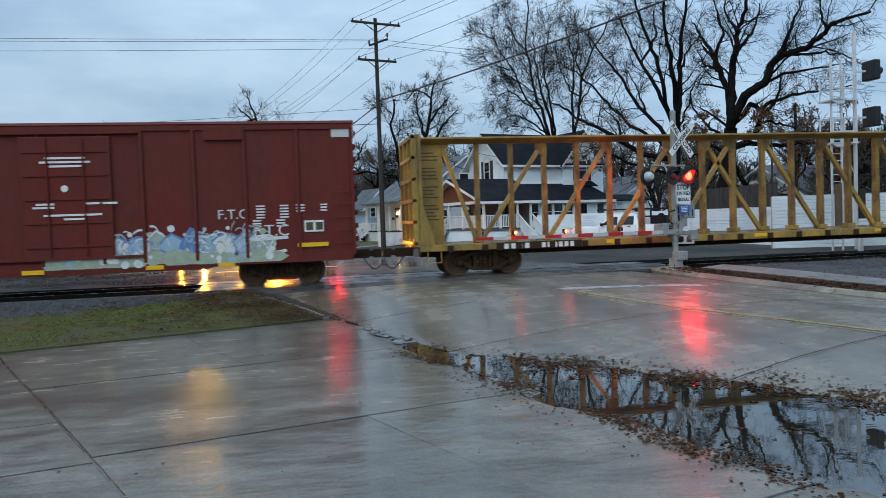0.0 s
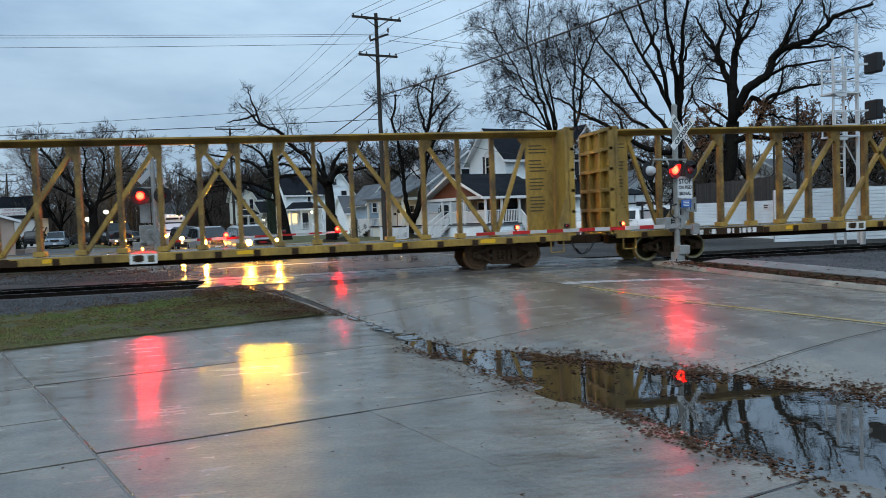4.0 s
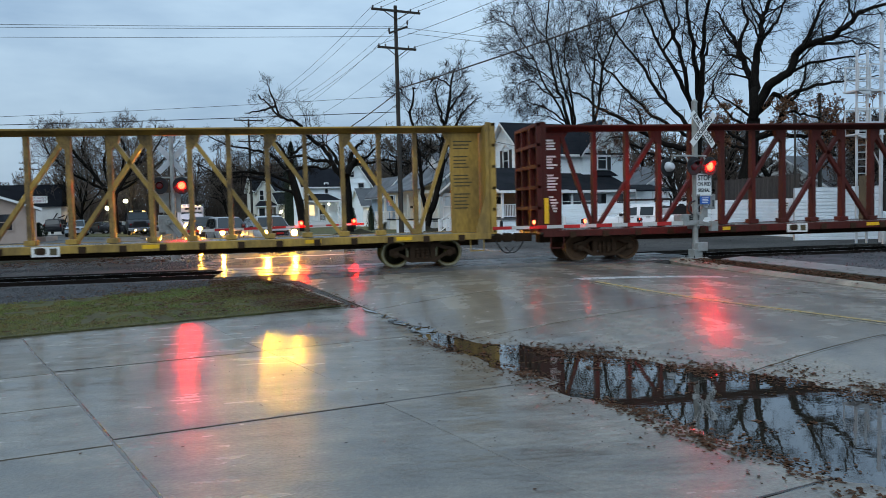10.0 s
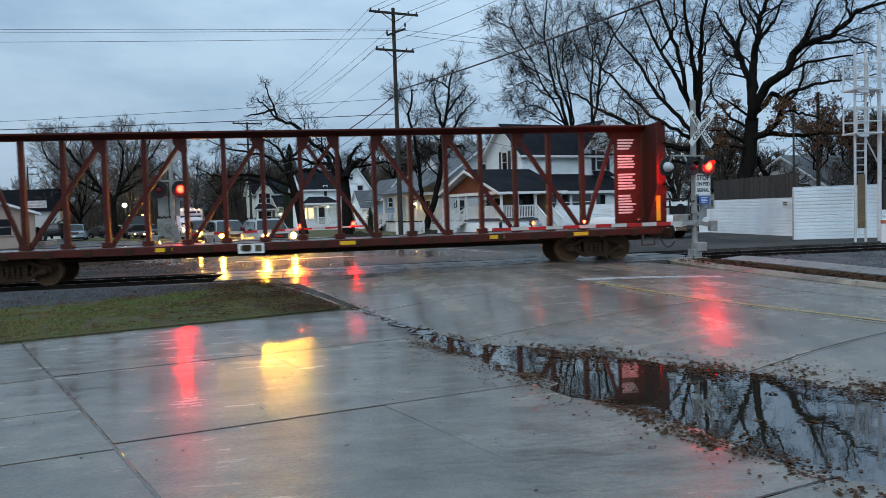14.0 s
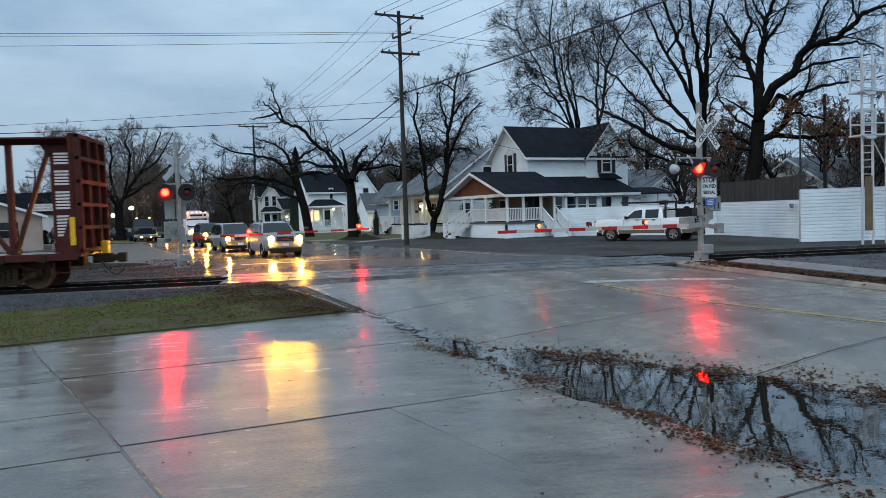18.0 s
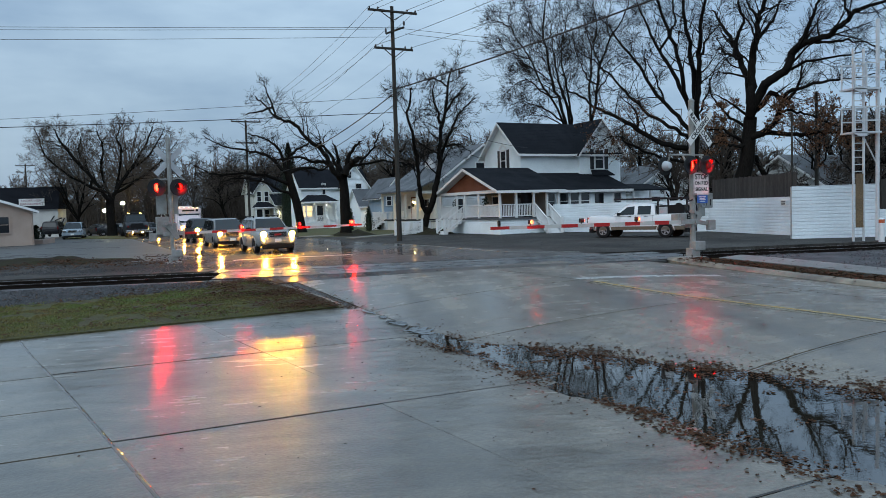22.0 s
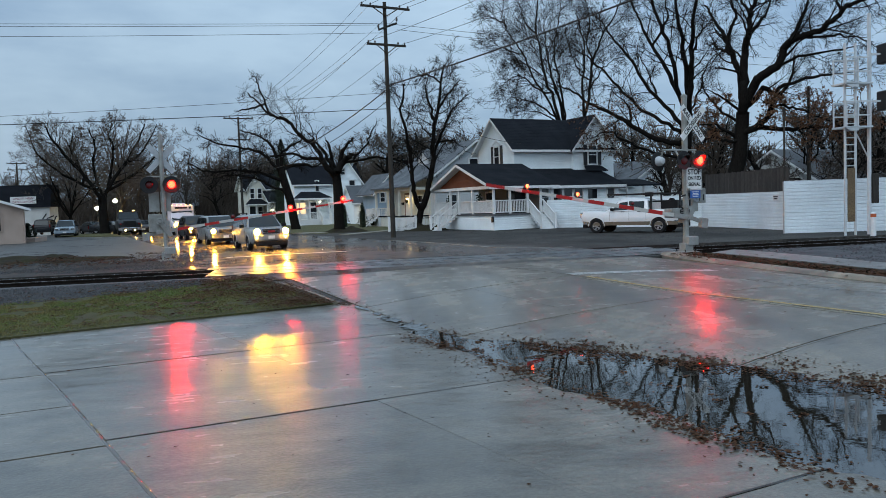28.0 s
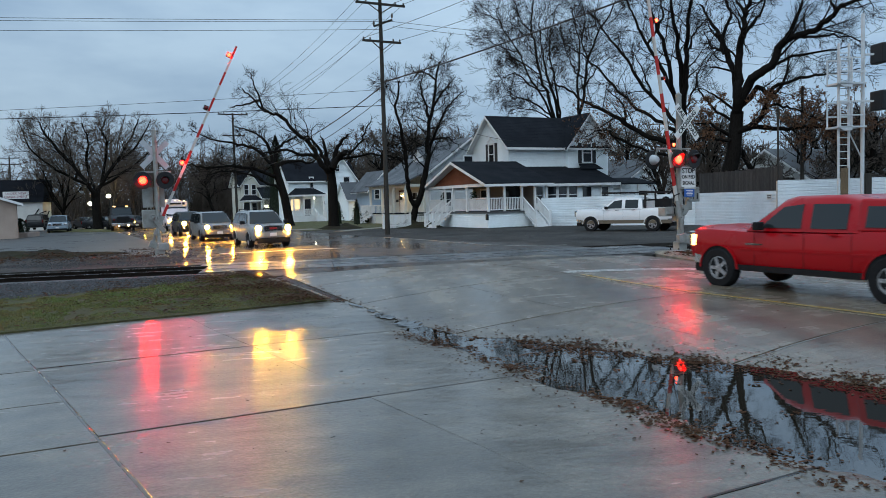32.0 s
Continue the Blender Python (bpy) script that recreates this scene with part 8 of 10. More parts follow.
def vehicle(name, m, label, category, paint_, spec, group=""):
    """spec: length, width, wheel radius, axles, hull stations, cabin stations, glass outlines, lamps."""
    L, W, r = spec["L"], spec["W"], spec["r"]
    hw = W / 2
    car = thing(name, m, label, category, group)
    part("body", Geo().loft([hull_ring(x, zb, zt, hw * k) for x, zb, zt, k in spec["hull"]]), paint_, car, smooth=True)
    cab = spec["cab"]  # (x, z base, z top, half width base, half width top)
    rings = []
    for x, z0, z1, a, b in cab:
        zt = max(z1, z0 + 0.02)
        rings.append([Vector((x, s * q, z)) for s, q, z in ((-1, a, z0), (-1, (a + b) / 2 + 0.01, (z0 + zt) / 2), (-1, b, zt - min(0.07, (zt - z0) * 0.4)), (-1, b * 0.86, zt), (1, b * 0.86, zt), (1, b, zt - min(0.07, (zt - z0) * 0.4)), (1, (a + b) / 2 + 0.01, (z0 + zt) / 2), (1, a, z0))])
    cabin = part("cabin", Geo().loft(rings), paint_, car, smooth=True)
    za, zb_, wa, wb = spec["side"]  # glass plane: z low, z high, half width low, half width high
    for side in (-1, 1):
        for poly in spec["glass"]:
            pts = []
            for x, z in poly:
                t = (z - za) / (zb_ - za)
                pts.append((x, side * (wa + (wb - wa) * t + 0.012), z))
            part("side_window", Geo().prism(pts, (0, side * 0.012, 0)), M_CARGLASS, cabin)
    (x0, z0, w0), (x1, z1, w1) = spec["screen"]
    n = Vector((z1 - z0, 0, x0 - x1)).normalized() * 0.02
    part("windscreen", Geo().prism([Vector((x0, -w0, z0)) + n, Vector((x0, w0, z0)) + n, Vector((x1, w1, z1)) + n, Vector((x1, -w1, z1)) + n], n * 0.4), M_SCREEN, cabin)
    if "back" in spec:
        (x0, z0, w0), (x1, z1, w1) = spec["back"]
        part("rear_window", Geo().prism([(x0 - 0.02, -w0, z0), (x0 - 0.02, w0, z0), (x1 - 0.02, w1, z1), (x1 - 0.02, -w1, z1)], (-0.01, 0, 0)), M_CARGLASS, cabin)
    for x in spec["axles"]:
        for side in (-1, 1):
            n_ = 16
            arch = [(x + r * 1.14 * math.cos(a * math.pi / n_), side * (hw + 0.004), r + r * 1.14 * math.sin(a * math.pi / n_)) for a in range(n_ + 1)]
            part("wheel_arch", Geo().prism(arch, (0, -side * 0.3, 0)), M_TRIM, car)
            lip = Geo()
            for a in range(n_):
                q0, q1 = [Vector((x + r * 1.17 * math.cos(k * math.pi / n_), side * (hw + 0.012), r + r * 1.17 * math.sin(k * math.pi / n_))) for k in (a, a + 1)]
                lip.bar(q0, q1, 0.03, 0.04, up=(0, 1, 0))
            part("arch_lip", lip, spec.get("lip_mat", paint_), car)
            wheel(car, x, side * (hw - 0.1), r, side, spec.get("tw", 0.24))
    f = L / 2
    zb = spec["bumper"]
    bm_ = spec.get("bumper_mat", paint_)
    for d, nm in ((1, "front_bumper"), (-1, "rear_bumper")):
        part(nm, Geo().prism([(d * (f - 0.12), -hw * 0.96, zb), (d * (f - 0.01), -hw * 0.7, zb), (d * (f + 0.04), 0, zb), (d * (f - 0.01), hw * 0.7, zb), (d * (f - 0.12), hw * 0.96, zb), (d * (f - 0.4), hw * 0.96, zb), (d * (f - 0.4), -hw * 0.96, zb)], (0, 0, spec.get("bumper_h", 0.22))), bm_, car, bevel=0.03)
        part("lower_valance", Geo().box((d * (f - 0.18), 0, zb - 0.09), (0.25, W * 0.86, 0.2)), M_TRIM, car)
    gz, gh, gw = spec["grille"]
    gr = part("grille", Geo().box((f - 0.02, 0, gz), (0.08, gw, gh)), M_TRIM, car, "dark grille with a bright surround", bevel=0.015)
    sur = Geo()
    for dz in (-gh / 2, gh / 2):
        sur.box((f + 0.01, 0, gz + dz), (0.06, gw + 0.06, 0.035))
    for dy in (-gw / 2, gw / 2):
        sur.box((f + 0.01, dy, gz), (0.06, 0.035, gh))
    for k in range(1, 3):
        sur.box((f + 0.01, 0, gz - gh / 2 + gh * k / 3), (0.04, gw, 0.02))
    part("grille_bars", sur, M_CHROME, gr)
    hz, hy, hwid, hh = spec["head"]
    for side in (-1, 1):
        hl = part("headlamp", Geo().box((f - 0.04, side * hy, hz), (0.18, hwid, hh)), M_CHROME, car, bevel=0.03)
        if spec.get("lit", True):
            part("headlamp_lens", Geo().lathe((f + 0.052, side * hy, hz), (1, 0, 0), [(0, spec.get("lens", min(hh, hwid) * 0.5)), (0.008, spec.get("lens", min(hh, hwid) * 0.5))], 16), spec.get("beam", M_HEADLIT), hl, "lit headlamp")
        part("tail_lamp", Geo().box((-f + 0.05, side * (hw - 0.12), hz + 0.1), (0.12, 0.16, 0.34)), M_REDDARK, car, bevel=0.02)
        x_m = spec["mirror"]
        part("door_mirror", Geo().box((x_m[0], side * (hw + 0.12), x_m[1]), (0.14, 0.22, 0.17)).bar((x_m[0], side * (hw - 0.02), x_m[1] - 0.05), (x_m[0], side * (hw + 0.1), x_m[1]), 0.05), M_TRIM, car, bevel=0.03)
        for x in spec["handles"]:
            part("door_handle", Geo().box((x, side * (hw + 0.012), spec["side"][0] - 0.08), (0.2, 0.03, 0.035)), spec.get("handle_mat", paint_), car)
        for x in spec.get("seams", ()):
            part("door_seam", Geo().box((x, side * (hw * 0.995 + 0.002), (spec["side"][0] + 0.5) / 2), (0.006, 0.008, spec["side"][0] - 0.55)), M_TRIM, car)
        if spec.get("fog"):
            part("fog_lamp", Geo().lathe((f + 0.045, side * hw * 0.74, zb + 0.1), (1, 0, 0), [(0, 0.04), (0.008, 0.04)], 12), M_FOGLIT, car, "lit fog lamp")
    part("number_plate", Geo().box((f + 0.05, 0, zb + 0.1), (0.02, 0.32, 0.15)), M_SIGN, car, "plain pale plate")
    return car


def heading(s, w, deg, z=None):
    x, y = xy(s, w)
    return pose(x, y, height(x, y) if z is None else z, 0, 0, deg)


TO_US, AWAY = -73.0, 107.0
SUV = dict(lens=0.135, L=4.87, W=1.90, r=0.36, axles=(1.45, -1.42), bumper=0.54, grille=(0.92, 0.24, 0.85), head=(0.93, 0.70, 0.32, 0.22), mirror=(0.85, 1.2), handles=(0.15, -0.85), fog=True, seams=(0.85, -0.3, -1.25),
           hull=[(-2.43, 0.5, 1.0, 0.9), (-2.35, 0.36, 1.1, 0.97), (-1.5, 0.3, 1.12, 1), (0, 0.28, 1.1, 1), (1.0, 0.3, 1.1, 1), (1.6, 0.32, 1.08, 0.99), (2.2, 0.38, 1.02, 0.96), (2.43, 0.5, 0.92, 0.9)],
           cab=[(-2.36, 1.05, 1.12, 0.88, 0.86), (-2.2, 1.05, 1.72, 0.9, 0.68), (-1.6, 1.06, 1.78, 0.91, 0.70), (0.1, 1.06, 1.78, 0.91, 0.70), (0.45, 1.06, 1.72, 0.91, 0.69), (1.25, 1.06, 1.1, 0.9, 0.86)],
           side=(1.12, 1.68, 0.885, 0.72), glass=[[(0.15, 1.14), (0.95, 1.14), (0.5, 1.62), (0.15, 1.66)], [(-0.85, 1.14), (0.05, 1.14), (0.05, 1.66), (-0.85, 1.66)], [(-2.1, 1.16), (-0.95, 1.14), (-0.95, 1.66), (-2.0, 1.64)]],
           screen=((1.2, 1.12, 0.8), (0.5, 1.68, 0.62)), back=((-2.36, 1.15, 0.72), (-2.22, 1.62, 0.6)))
MINIVAN = dict(lens=0.12, L=5.1, W=1.98, r=0.34, axles=(1.6, -1.48), bumper=0.4, grille=(0.82, 0.2, 0.8), head=(0.84, 0.74, 0.34, 0.2), mirror=(1.1, 1.15), handles=(0.5, -0.3), seams=(1.0, 0.0, -1.1),
               hull=[(-2.54, 0.45, 1.0, 0.9), (-2.45, 0.32, 1.08, 0.97), (-1.4, 0.27, 1.1, 1), (0.2, 0.25, 1.08, 1), (1.2, 0.27, 1.06, 1), (1.9, 0.3, 1.0, 0.98), (2.35, 0.36, 0.92, 0.94), (2.55, 0.46, 0.8, 0.86)],
               cab=[(-2.5, 1.0, 1.1, 0.92, 0.9), (-2.3, 1.0, 1.7, 0.94, 0.74), (-1.5, 1.02, 1.75, 0.95, 0.76), (0.3, 1.02, 1.75, 0.95, 0.75), (0.7, 1.02, 1.68, 0.95, 0.73), (1.75, 1.0, 1.05, 0.92, 0.86)],
               side=(1.08, 1.66, 0.925, 0.77), glass=[[(0.5, 1.12), (1.35, 1.1), (0.75, 1.6), (0.5, 1.64)], [(-0.75, 1.12), (0.4, 1.12), (0.4, 1.64), (-0.75, 1.66)], [(-2.25, 1.14), (-0.85, 1.12), (-0.85, 1.66), (-2.15, 1.6)]],
               screen=((1.7, 1.06, 0.84), (0.75, 1.66, 0.66)), back=((-2.48, 1.12, 0.76), (-2.32, 1.6, 0.64)))
SEDAN = dict(L=4.8, W=1.84, r=0.33, axles=(1.45, -1.38), bumper=0.38, grille=(0.68, 0.14, 0.7), head=(0.7, 0.7, 0.3, 0.16), mirror=(0.75, 1.0), handles=(0.1, -0.8), lit=False,
             hull=[(-2.38, 0.45, 0.95, 0.88), (-2.25, 0.32, 1.0, 0.96), (-1.3, 0.25, 0.98, 1), (0.2, 0.22, 0.94, 1), (1.2, 0.25, 0.92, 1), (2.0, 0.3, 0.84, 0.97), (2.4, 0.42, 0.72, 0.88)],
             cab=[(-2.0, 0.95, 0.97, 0.8, 0.78), (-1.2, 0.95, 1.36, 0.84, 0.62), (-0.5, 0.94, 1.44, 0.86, 0.64), (0.2, 0.93, 1.42, 0.86, 0.63), (1.3, 0.9, 0.93, 0.84, 0.8)],
             side=(0.98, 1.36, 0.83, 0.67), glass=[[(0.0, 1.0), (0.95, 0.98), (0.3, 1.32), (0.0, 1.36)], [(-1.3, 1.0), (-0.1, 1.0), (-0.1, 1.37), (-1.0, 1.3)]],
             screen=((1.2, 0.95, 0.78), (0.3, 1.37, 0.58)))
CREW = dict(L=5.85, W=2.03, r=0.40, axles=(1.95, -1.7), bumper=0.5, bumper_h=0.34, grille=(1.02, 0.42, 1.2), head=(1.05, 0.8, 0.34, 0.34), mirror=(0.95, 1.36), handles=(0.35, -0.6), seams=(1.15, 0.0, -0.98), lens=0.07, tw=0.28, bumper_mat=M_CHROME,
            hull=[(-2.9, 0.7, 1.3, 0.95), (-2.8, 0.62, 1.33, 0.985), (-1.2, 0.52, 1.33, 1), (-1.0, 0.48, 1.28, 1), (0.9, 0.46, 1.26, 1), (1.3, 0.5, 1.27, 1), (2.3, 0.55, 1.31, 0.99), (2.75, 0.6, 1.31, 0.985), (2.9, 0.66, 1.26, 0.97)],
            cab=[(-1.12, 1.25, 1.3, 0.95, 0.93), (-1.02, 1.25, 1.84, 0.95, 0.78), (-0.6, 1.25, 1.95, 0.96, 0.79), (0.35, 1.25, 1.95, 0.96, 0.79), (0.62, 1.25, 1.88, 0.96, 0.78), (1.4, 1.24, 1.27, 0.95, 0.9)],
            side=(1.3, 1.8, 0.94, 0.815), glass=[[(0.1, 1.32), (1.05, 1.32), (0.55, 1.74), (0.1, 1.79)], [(-0.85, 1.32), (-0.1, 1.32), (-0.1, 1.79), (-0.85, 1.79)]],
            screen=((1.35, 1.29, 0.86), (0.66, 1.81, 0.68)), back=((-1.12, 1.36, 0.8), (-1.04, 1.78, 0.68)))

Q = "cars waiting at the crossing"
WAITING_SUV = vehicle("suv", heading(-2.35, 24.4, TO_US), "silver-white SUV with lit headlamps waiting at the gate", "car", P_SILVER, SUV, Q)
for s_ in (-1, 1):
    part("roof_rail", Geo().bar((-1.7, s_ * 0.62, 1.84), (0.1, s_ * 0.62, 1.84), 0.04).box((-1.7, s_ * 0.62, 1.8), (0.1, 0.05, 0.1)).box((0.1, s_ * 0.62, 1.78), (0.1, 0.05, 0.12)), M_TRIM, WAITING_SUV)
part("lower_grille", Geo().box((2.37, 0, 0.35), (0.16, 1.5, 0.24)), M_TRIM, WAITING_SUV, "black lower bumper", bevel=0.05)
part("badge", Geo().box((2.475, 0, 0.92), (0.02, 0.34, 0.09)), mat("red_badge", (0.3, 0.01, 0.01), 0.4, bump=0), WAITING_SUV)
vehicle("minivan", heading(-2.75, 33.6, TO_US), "grey minivan with lit headlamps on the wet street", "car", P_GREY, MINIVAN, Q)
vehicle("suv", heading(-2.55, 43.6, TO_US), "dark SUV with lit headlamps before a bus", "car", P_DARK, SUV, Q)
vehicle("sedan", heading(-3.6, 73, TO_US), "dark car with lit headlamps far down the street", "car", P_DARK, {**SEDAN, "lit": True}, Q)
vehicle("sedan", heading(-3.2, 84, TO_US), "grey car with lit headlamps far down the street", "car", P_GREY, {**SEDAN, "lit": True}, Q)
vehicle("minivan", heading(-3.0, 96, TO_US), "pale van with lit headlamps far down the street", "car", P_WHITE, MINIVAN, Q)
vehicle("minivan", pose(-25.3, 85, height(-25.3, 85), 0, 0, -78), "blue-grey minivan parked before the shops", "car", P_BLUEGREY, {**MINIVAN, "lit": False}, "cars parked before the shops")
vehicle("suv", pose(-29.5, 92, height(-29.5, 92) + 0.15, 0, 0, 96), "dark SUV parked with its tail to the street", "car", P_DARK, {**SUV, "lit": False}, "cars parked before the shops")
vehicle("sedan", pose(-25.2, 95, height(-25.2, 95), 0, 0, -50), "dark sedan parked before the shops", "car", P_DARK, SEDAN, "cars parked before the shops")
vehicle("sedan", pose(-22.8, 93, height(-22.8, 93), 0, 0, -20), "dark green sedan parked by the tree", "car", P_DARK, SEDAN, "cars parked before the shops")


def rack_pickup():
    fw, rw = Vector((16.35, 41.1, 0)), Vector((18.85, 38.6, 0))
    d = (fw - rw).normalized()
    s = Vector((-d.y, d.x, 0))
    # the side that shows is its left-hand side seen from the track
    c = (fw + rw) / 2 - Vector((d.y, -d.x, 0)) * -0.0
    c = c + (s if s.y > 0 else -s) * 0.95 - d * 0.28
    ang = math.degrees(math.atan2(d.y, d.x))
    car = vehicle("pickup", pose(c.x, c.y, 0.27, 0, 0, ang), "white crew-cab pickup with a black ladder rack, parked on gravel", "pickup", P_WHITE, {**CREW, "r": 0.42, "lit": False, "handle_mat": M_TRIM})
    rk = part("ladder_rack", Geo().bar((-2.9, -0.85, 2.16), (1.3, -0.85, 2.2), 0.1).bar((-2.9, 0.85, 2.16), (1.3, 0.85, 2.2), 0.1), M_BLACK, car, "black steel ladder rack")
    for x in (-2.85, -1.25, 0.9):
        part("rack_bar", Geo().bar((x, -0.85, 2.2), (x, 0.85, 2.2), 0.09), M_BLACK, rk)
    for x in (-2.85, -1.25):
        for y in (-0.9, 0.9):
            part("rack_post", Geo().bar((x, y, 1.3), (x, y * 0.95, 2.16), 0.09), M_BLACK, rk)
    part("toolbox", Geo().box((-1.5, 0, 1.5), (0.55, 1.7, 0.42)), M_ALU, car, bevel=0.03)
    part("bed_load", Geo().box((-2.0, 0.0, 1.55), (1.3, 1.6, 0.5)).lathe((-1.95, -0.6, 1.72), (0, 1, 0), [(0, 0.2), (0.1, 0.2)], 14), M_TRIM, car)
    part("lower_trim", Geo().box((-0.1, 1.02, 0.56), (5.3, 0.02, 0.2)).box((-0.1, -1.02, 0.56), (5.3, 0.02, 0.2)), M_TANTRIM, car, "tan lower body trim")
    return car


rack_pickup()
RED_PICKUP = vehicle("pickup", heading(2.35, -22, AWAY), "red crew-cab pickup with chrome bumper driving off", "pickup", P_RED, {**CREW, "r": 0.43, "axles": (2.08, -1.72), "beam": M_BEAM})
part("rear_side_window", Geo().prism([(-1.55, -1.02, 1.33), (-0.98, -0.97, 1.33), (-0.98, -0.86, 1.77), (-1.5, -0.9, 1.7)], (0, -0.012, 0)), M_CARGLASS, RED_PICKUP)
part("bed_cap", Geo().loft([[Vector((x, s * q, z)) for s, q, z in ((-1, 0.96, 1.28), (-1, 0.8, t), (1, 0.8, t), (1, 0.96, 1.28))] for x, t in ((-2.85, 1.7), (-2.6, 1.84), (-1.02, 1.88))]), P_RED, RED_PICKUP, "red cap over the bed", bevel=0.04)
for s_ in (-1, 1):
    part("cap_window", Geo().prism([(-2.5, s_ * 0.945, 1.36), (-1.2, s_ * 0.945, 1.36), (-1.2, s_ * 0.845, 1.74), (-2.4, s_ * 0.845, 1.72)], (0, s_ * 0.015, 0)), M_CARGLASS, RED_PICKUP)
    part("body_crease", Geo().box((0.0, s_ * 1.02, 0.86), (3.0, 0.012, 0.03)), P_RED, RED_PICKUP)
    part("corner_lamp", Geo().box((2.8, s_ * 0.95, 1.02), (0.16, 0.1, 0.26)), M_AMBER, RED_PICKUP, "lit corner lamp", bevel=0.02)
    part("rocker", Geo().box((0.2, s_ * 0.99, 0.47), (2.9, 0.06, 0.12)), M_TRIM, RED_PICKUP, "black sill under the doors")
    part("badge", Geo().box((1.15, s_ * 1.02, 0.98), (0.42, 0.012, 0.03)), M_CHROME, RED_PICKUP)


def bus():
    b = thing("minibus", heading(-1.3, 61.0, TO_US), "white and pink transit minibus with roof marker lamps", "bus", Q)
    part("body", Geo().box((-1.0, 0, 1.6), (5.6, 2.35, 2.3)), P_BUS, b, bevel=0.15)
    part("cab", Geo().loft([hull_ring(x, 0.45, z, 1.05 * k) for x, z, k in ((1.7, 2.2, 1), (2.3, 2.0, 1), (2.5, 1.35, 1), (3.4, 1.2, 0.97), (3.6, 0.95, 0.9))]), P_BUS, b, smooth=True)
    part("windscreen", Geo().prism([(2.42, -0.95, 1.35), (2.42, 0.95, 1.35), (2.05, 0.9, 2.15), (2.05, -0.9, 2.15)], (0.1, 0, 0.03)), M_SCREEN, b)
    part("brow", Geo().prism([(1.8, -1.1, 2.2), (1.8, 1.1, 2.2), (1.8, 1.0, 2.78), (1.8, -1.0, 2.78)], (0.35, 0, -0.05)), P_BUS, b, bevel=0.1)
    part("brow_lettering", Geo().box((2.17, -0.05, 2.5), (0.02, 1.1, 0.16)).box((2.17, 0.72, 2.5), (0.02, 0.2, 0.2)), P_DARK, b)
    for side in (-1, 1):
        part("headlamp_lens", Geo().lathe((3.58, side * 0.75, 0.95), (1, 0, 0), [(0, 0.14), (0.04, 0.1)], 12), M_HEADLIT, b, "lit headlamp")
        wheel(b, 2.7, side * 0.95, 0.4, side)
        wheel(b, -2.4, side * 0.95, 0.4, side)
        part("stripe", Geo().box((-1.0, side * 1.18, 1.3), (5.4, 0.02, 0.3)), P_BUSRED, b)
        for k in range(4):
            part("side_window", Geo().box((-3.0 + k * 1.2, side * 1.18, 2.1), (1.05, 0.02, 0.75)), M_CARGLASS, b)
    part("grille", Geo().box((3.62, 0, 0.95), (0.06, 0.9, 0.4)), M_TRIM, b)
    part("front_bumper", Geo().box((3.66, 0, 0.55), (0.15, 2.0, 0.25)), M_CHROME, b, bevel=0.03)
    for k in range(5):
        part("marker_lamp", Geo().lathe((2.05, -0.8 + k * 0.4, 2.76), (0, 0, 1), [(0, 0.06), (0.06, 0.04)], 8), M_AMBER, b)
    part("roof_unit", Geo().box((-0.4, 0, 2.84), (1.2, 1.2, 0.25)), P_BUS, b, bevel=0.06)


bus()


def flatbed():
    t = thing("tow_truck", heading(-5.2, 69.5, TO_US), "dark flatbed tow truck with lit lamps at the parking lot", "truck")
    part("cab", Geo().loft([hull_ring(x, 0.6, z, 1.15 * k) for x, z, k in ((-1.0, 1.6, 1), (1.0, 1.6, 1), (2.2, 1.5, 0.97), (2.5, 1.25, 0.9))]), P_DARK, t, smooth=True)
    part("cabin", Geo().loft([[Vector((x, s * q, z)) for s, q, z in ((-1, 1.05, 1.5), (-1, 0.9, zt), (1, 0.9, zt), (1, 1.05, 1.5))] for x, zt in ((-1.0, 2.3), (0.5, 2.35), (1.1, 1.55))]), P_DARK, t, bevel=0.05)
    part("windscreen", Geo().prism([(1.12, -0.9, 1.6), (1.12, 0.9, 1.6), (0.58, 0.82, 2.25), (0.58, -0.82, 2.25)], (0.03, 0, 0.02)), M_SCREEN, t)
    part("bed", Geo().box((-3.4, 0, 1.2), (4.8, 2.4, 0.2)), M_ALU, t)
    part("headboard", Geo().bar((-1.1, -1.1, 1.2), (-1.1, -1.1, 2.3), 0.08).bar((-1.1, 1.1, 1.2), (-1.1, 1.1, 2.3), 0.08).bar((-1.1, -1.1, 2.3), (-1.1, 1.1, 2.3), 0.08), M_TRIM, t)
    lb = part("light_bar", Geo().box((-0.2, 0, 2.48), (0.3, 1.5, 0.15)), M_BLACK, t, bevel=0.03)
    for y in (-0.6, 0.6):
        part("beacon_lens", Geo().box((-0.04, y, 2.48), (0.03, 0.25, 0.08)), M_AMBER, lb)
    part("grille", Geo().box((2.5, 0, 1.15), (0.08, 1.2, 0.6)), M_TRIM, t, bevel=0.03)
    part("front_bumper", Geo().box((2.6, 0, 0.65), (0.2, 2.2, 0.3)), M_CHROME, t, bevel=0.03)
    for side in (-1, 1):
        part("headlamp_lens", Geo().lathe((2.52, side * 0.85, 1.15), (1, 0, 0), [(0, 0.1), (0.04, 0.07)], 12), M_REDDARK, t, "dark red lamp")
        part("fog_lamp", Geo().lathe((2.7, side * 0.45, 0.55), (1, 0, 0), [(0, 0.08), (0.03, 0.05)], 10), M_FOGLIT, t)
        wheel(t, 1.6, side * 1.0, 0.45, side)
        wheel(t, -4.0, side * 1.0, 0.45, side, 0.4)


flatbed()
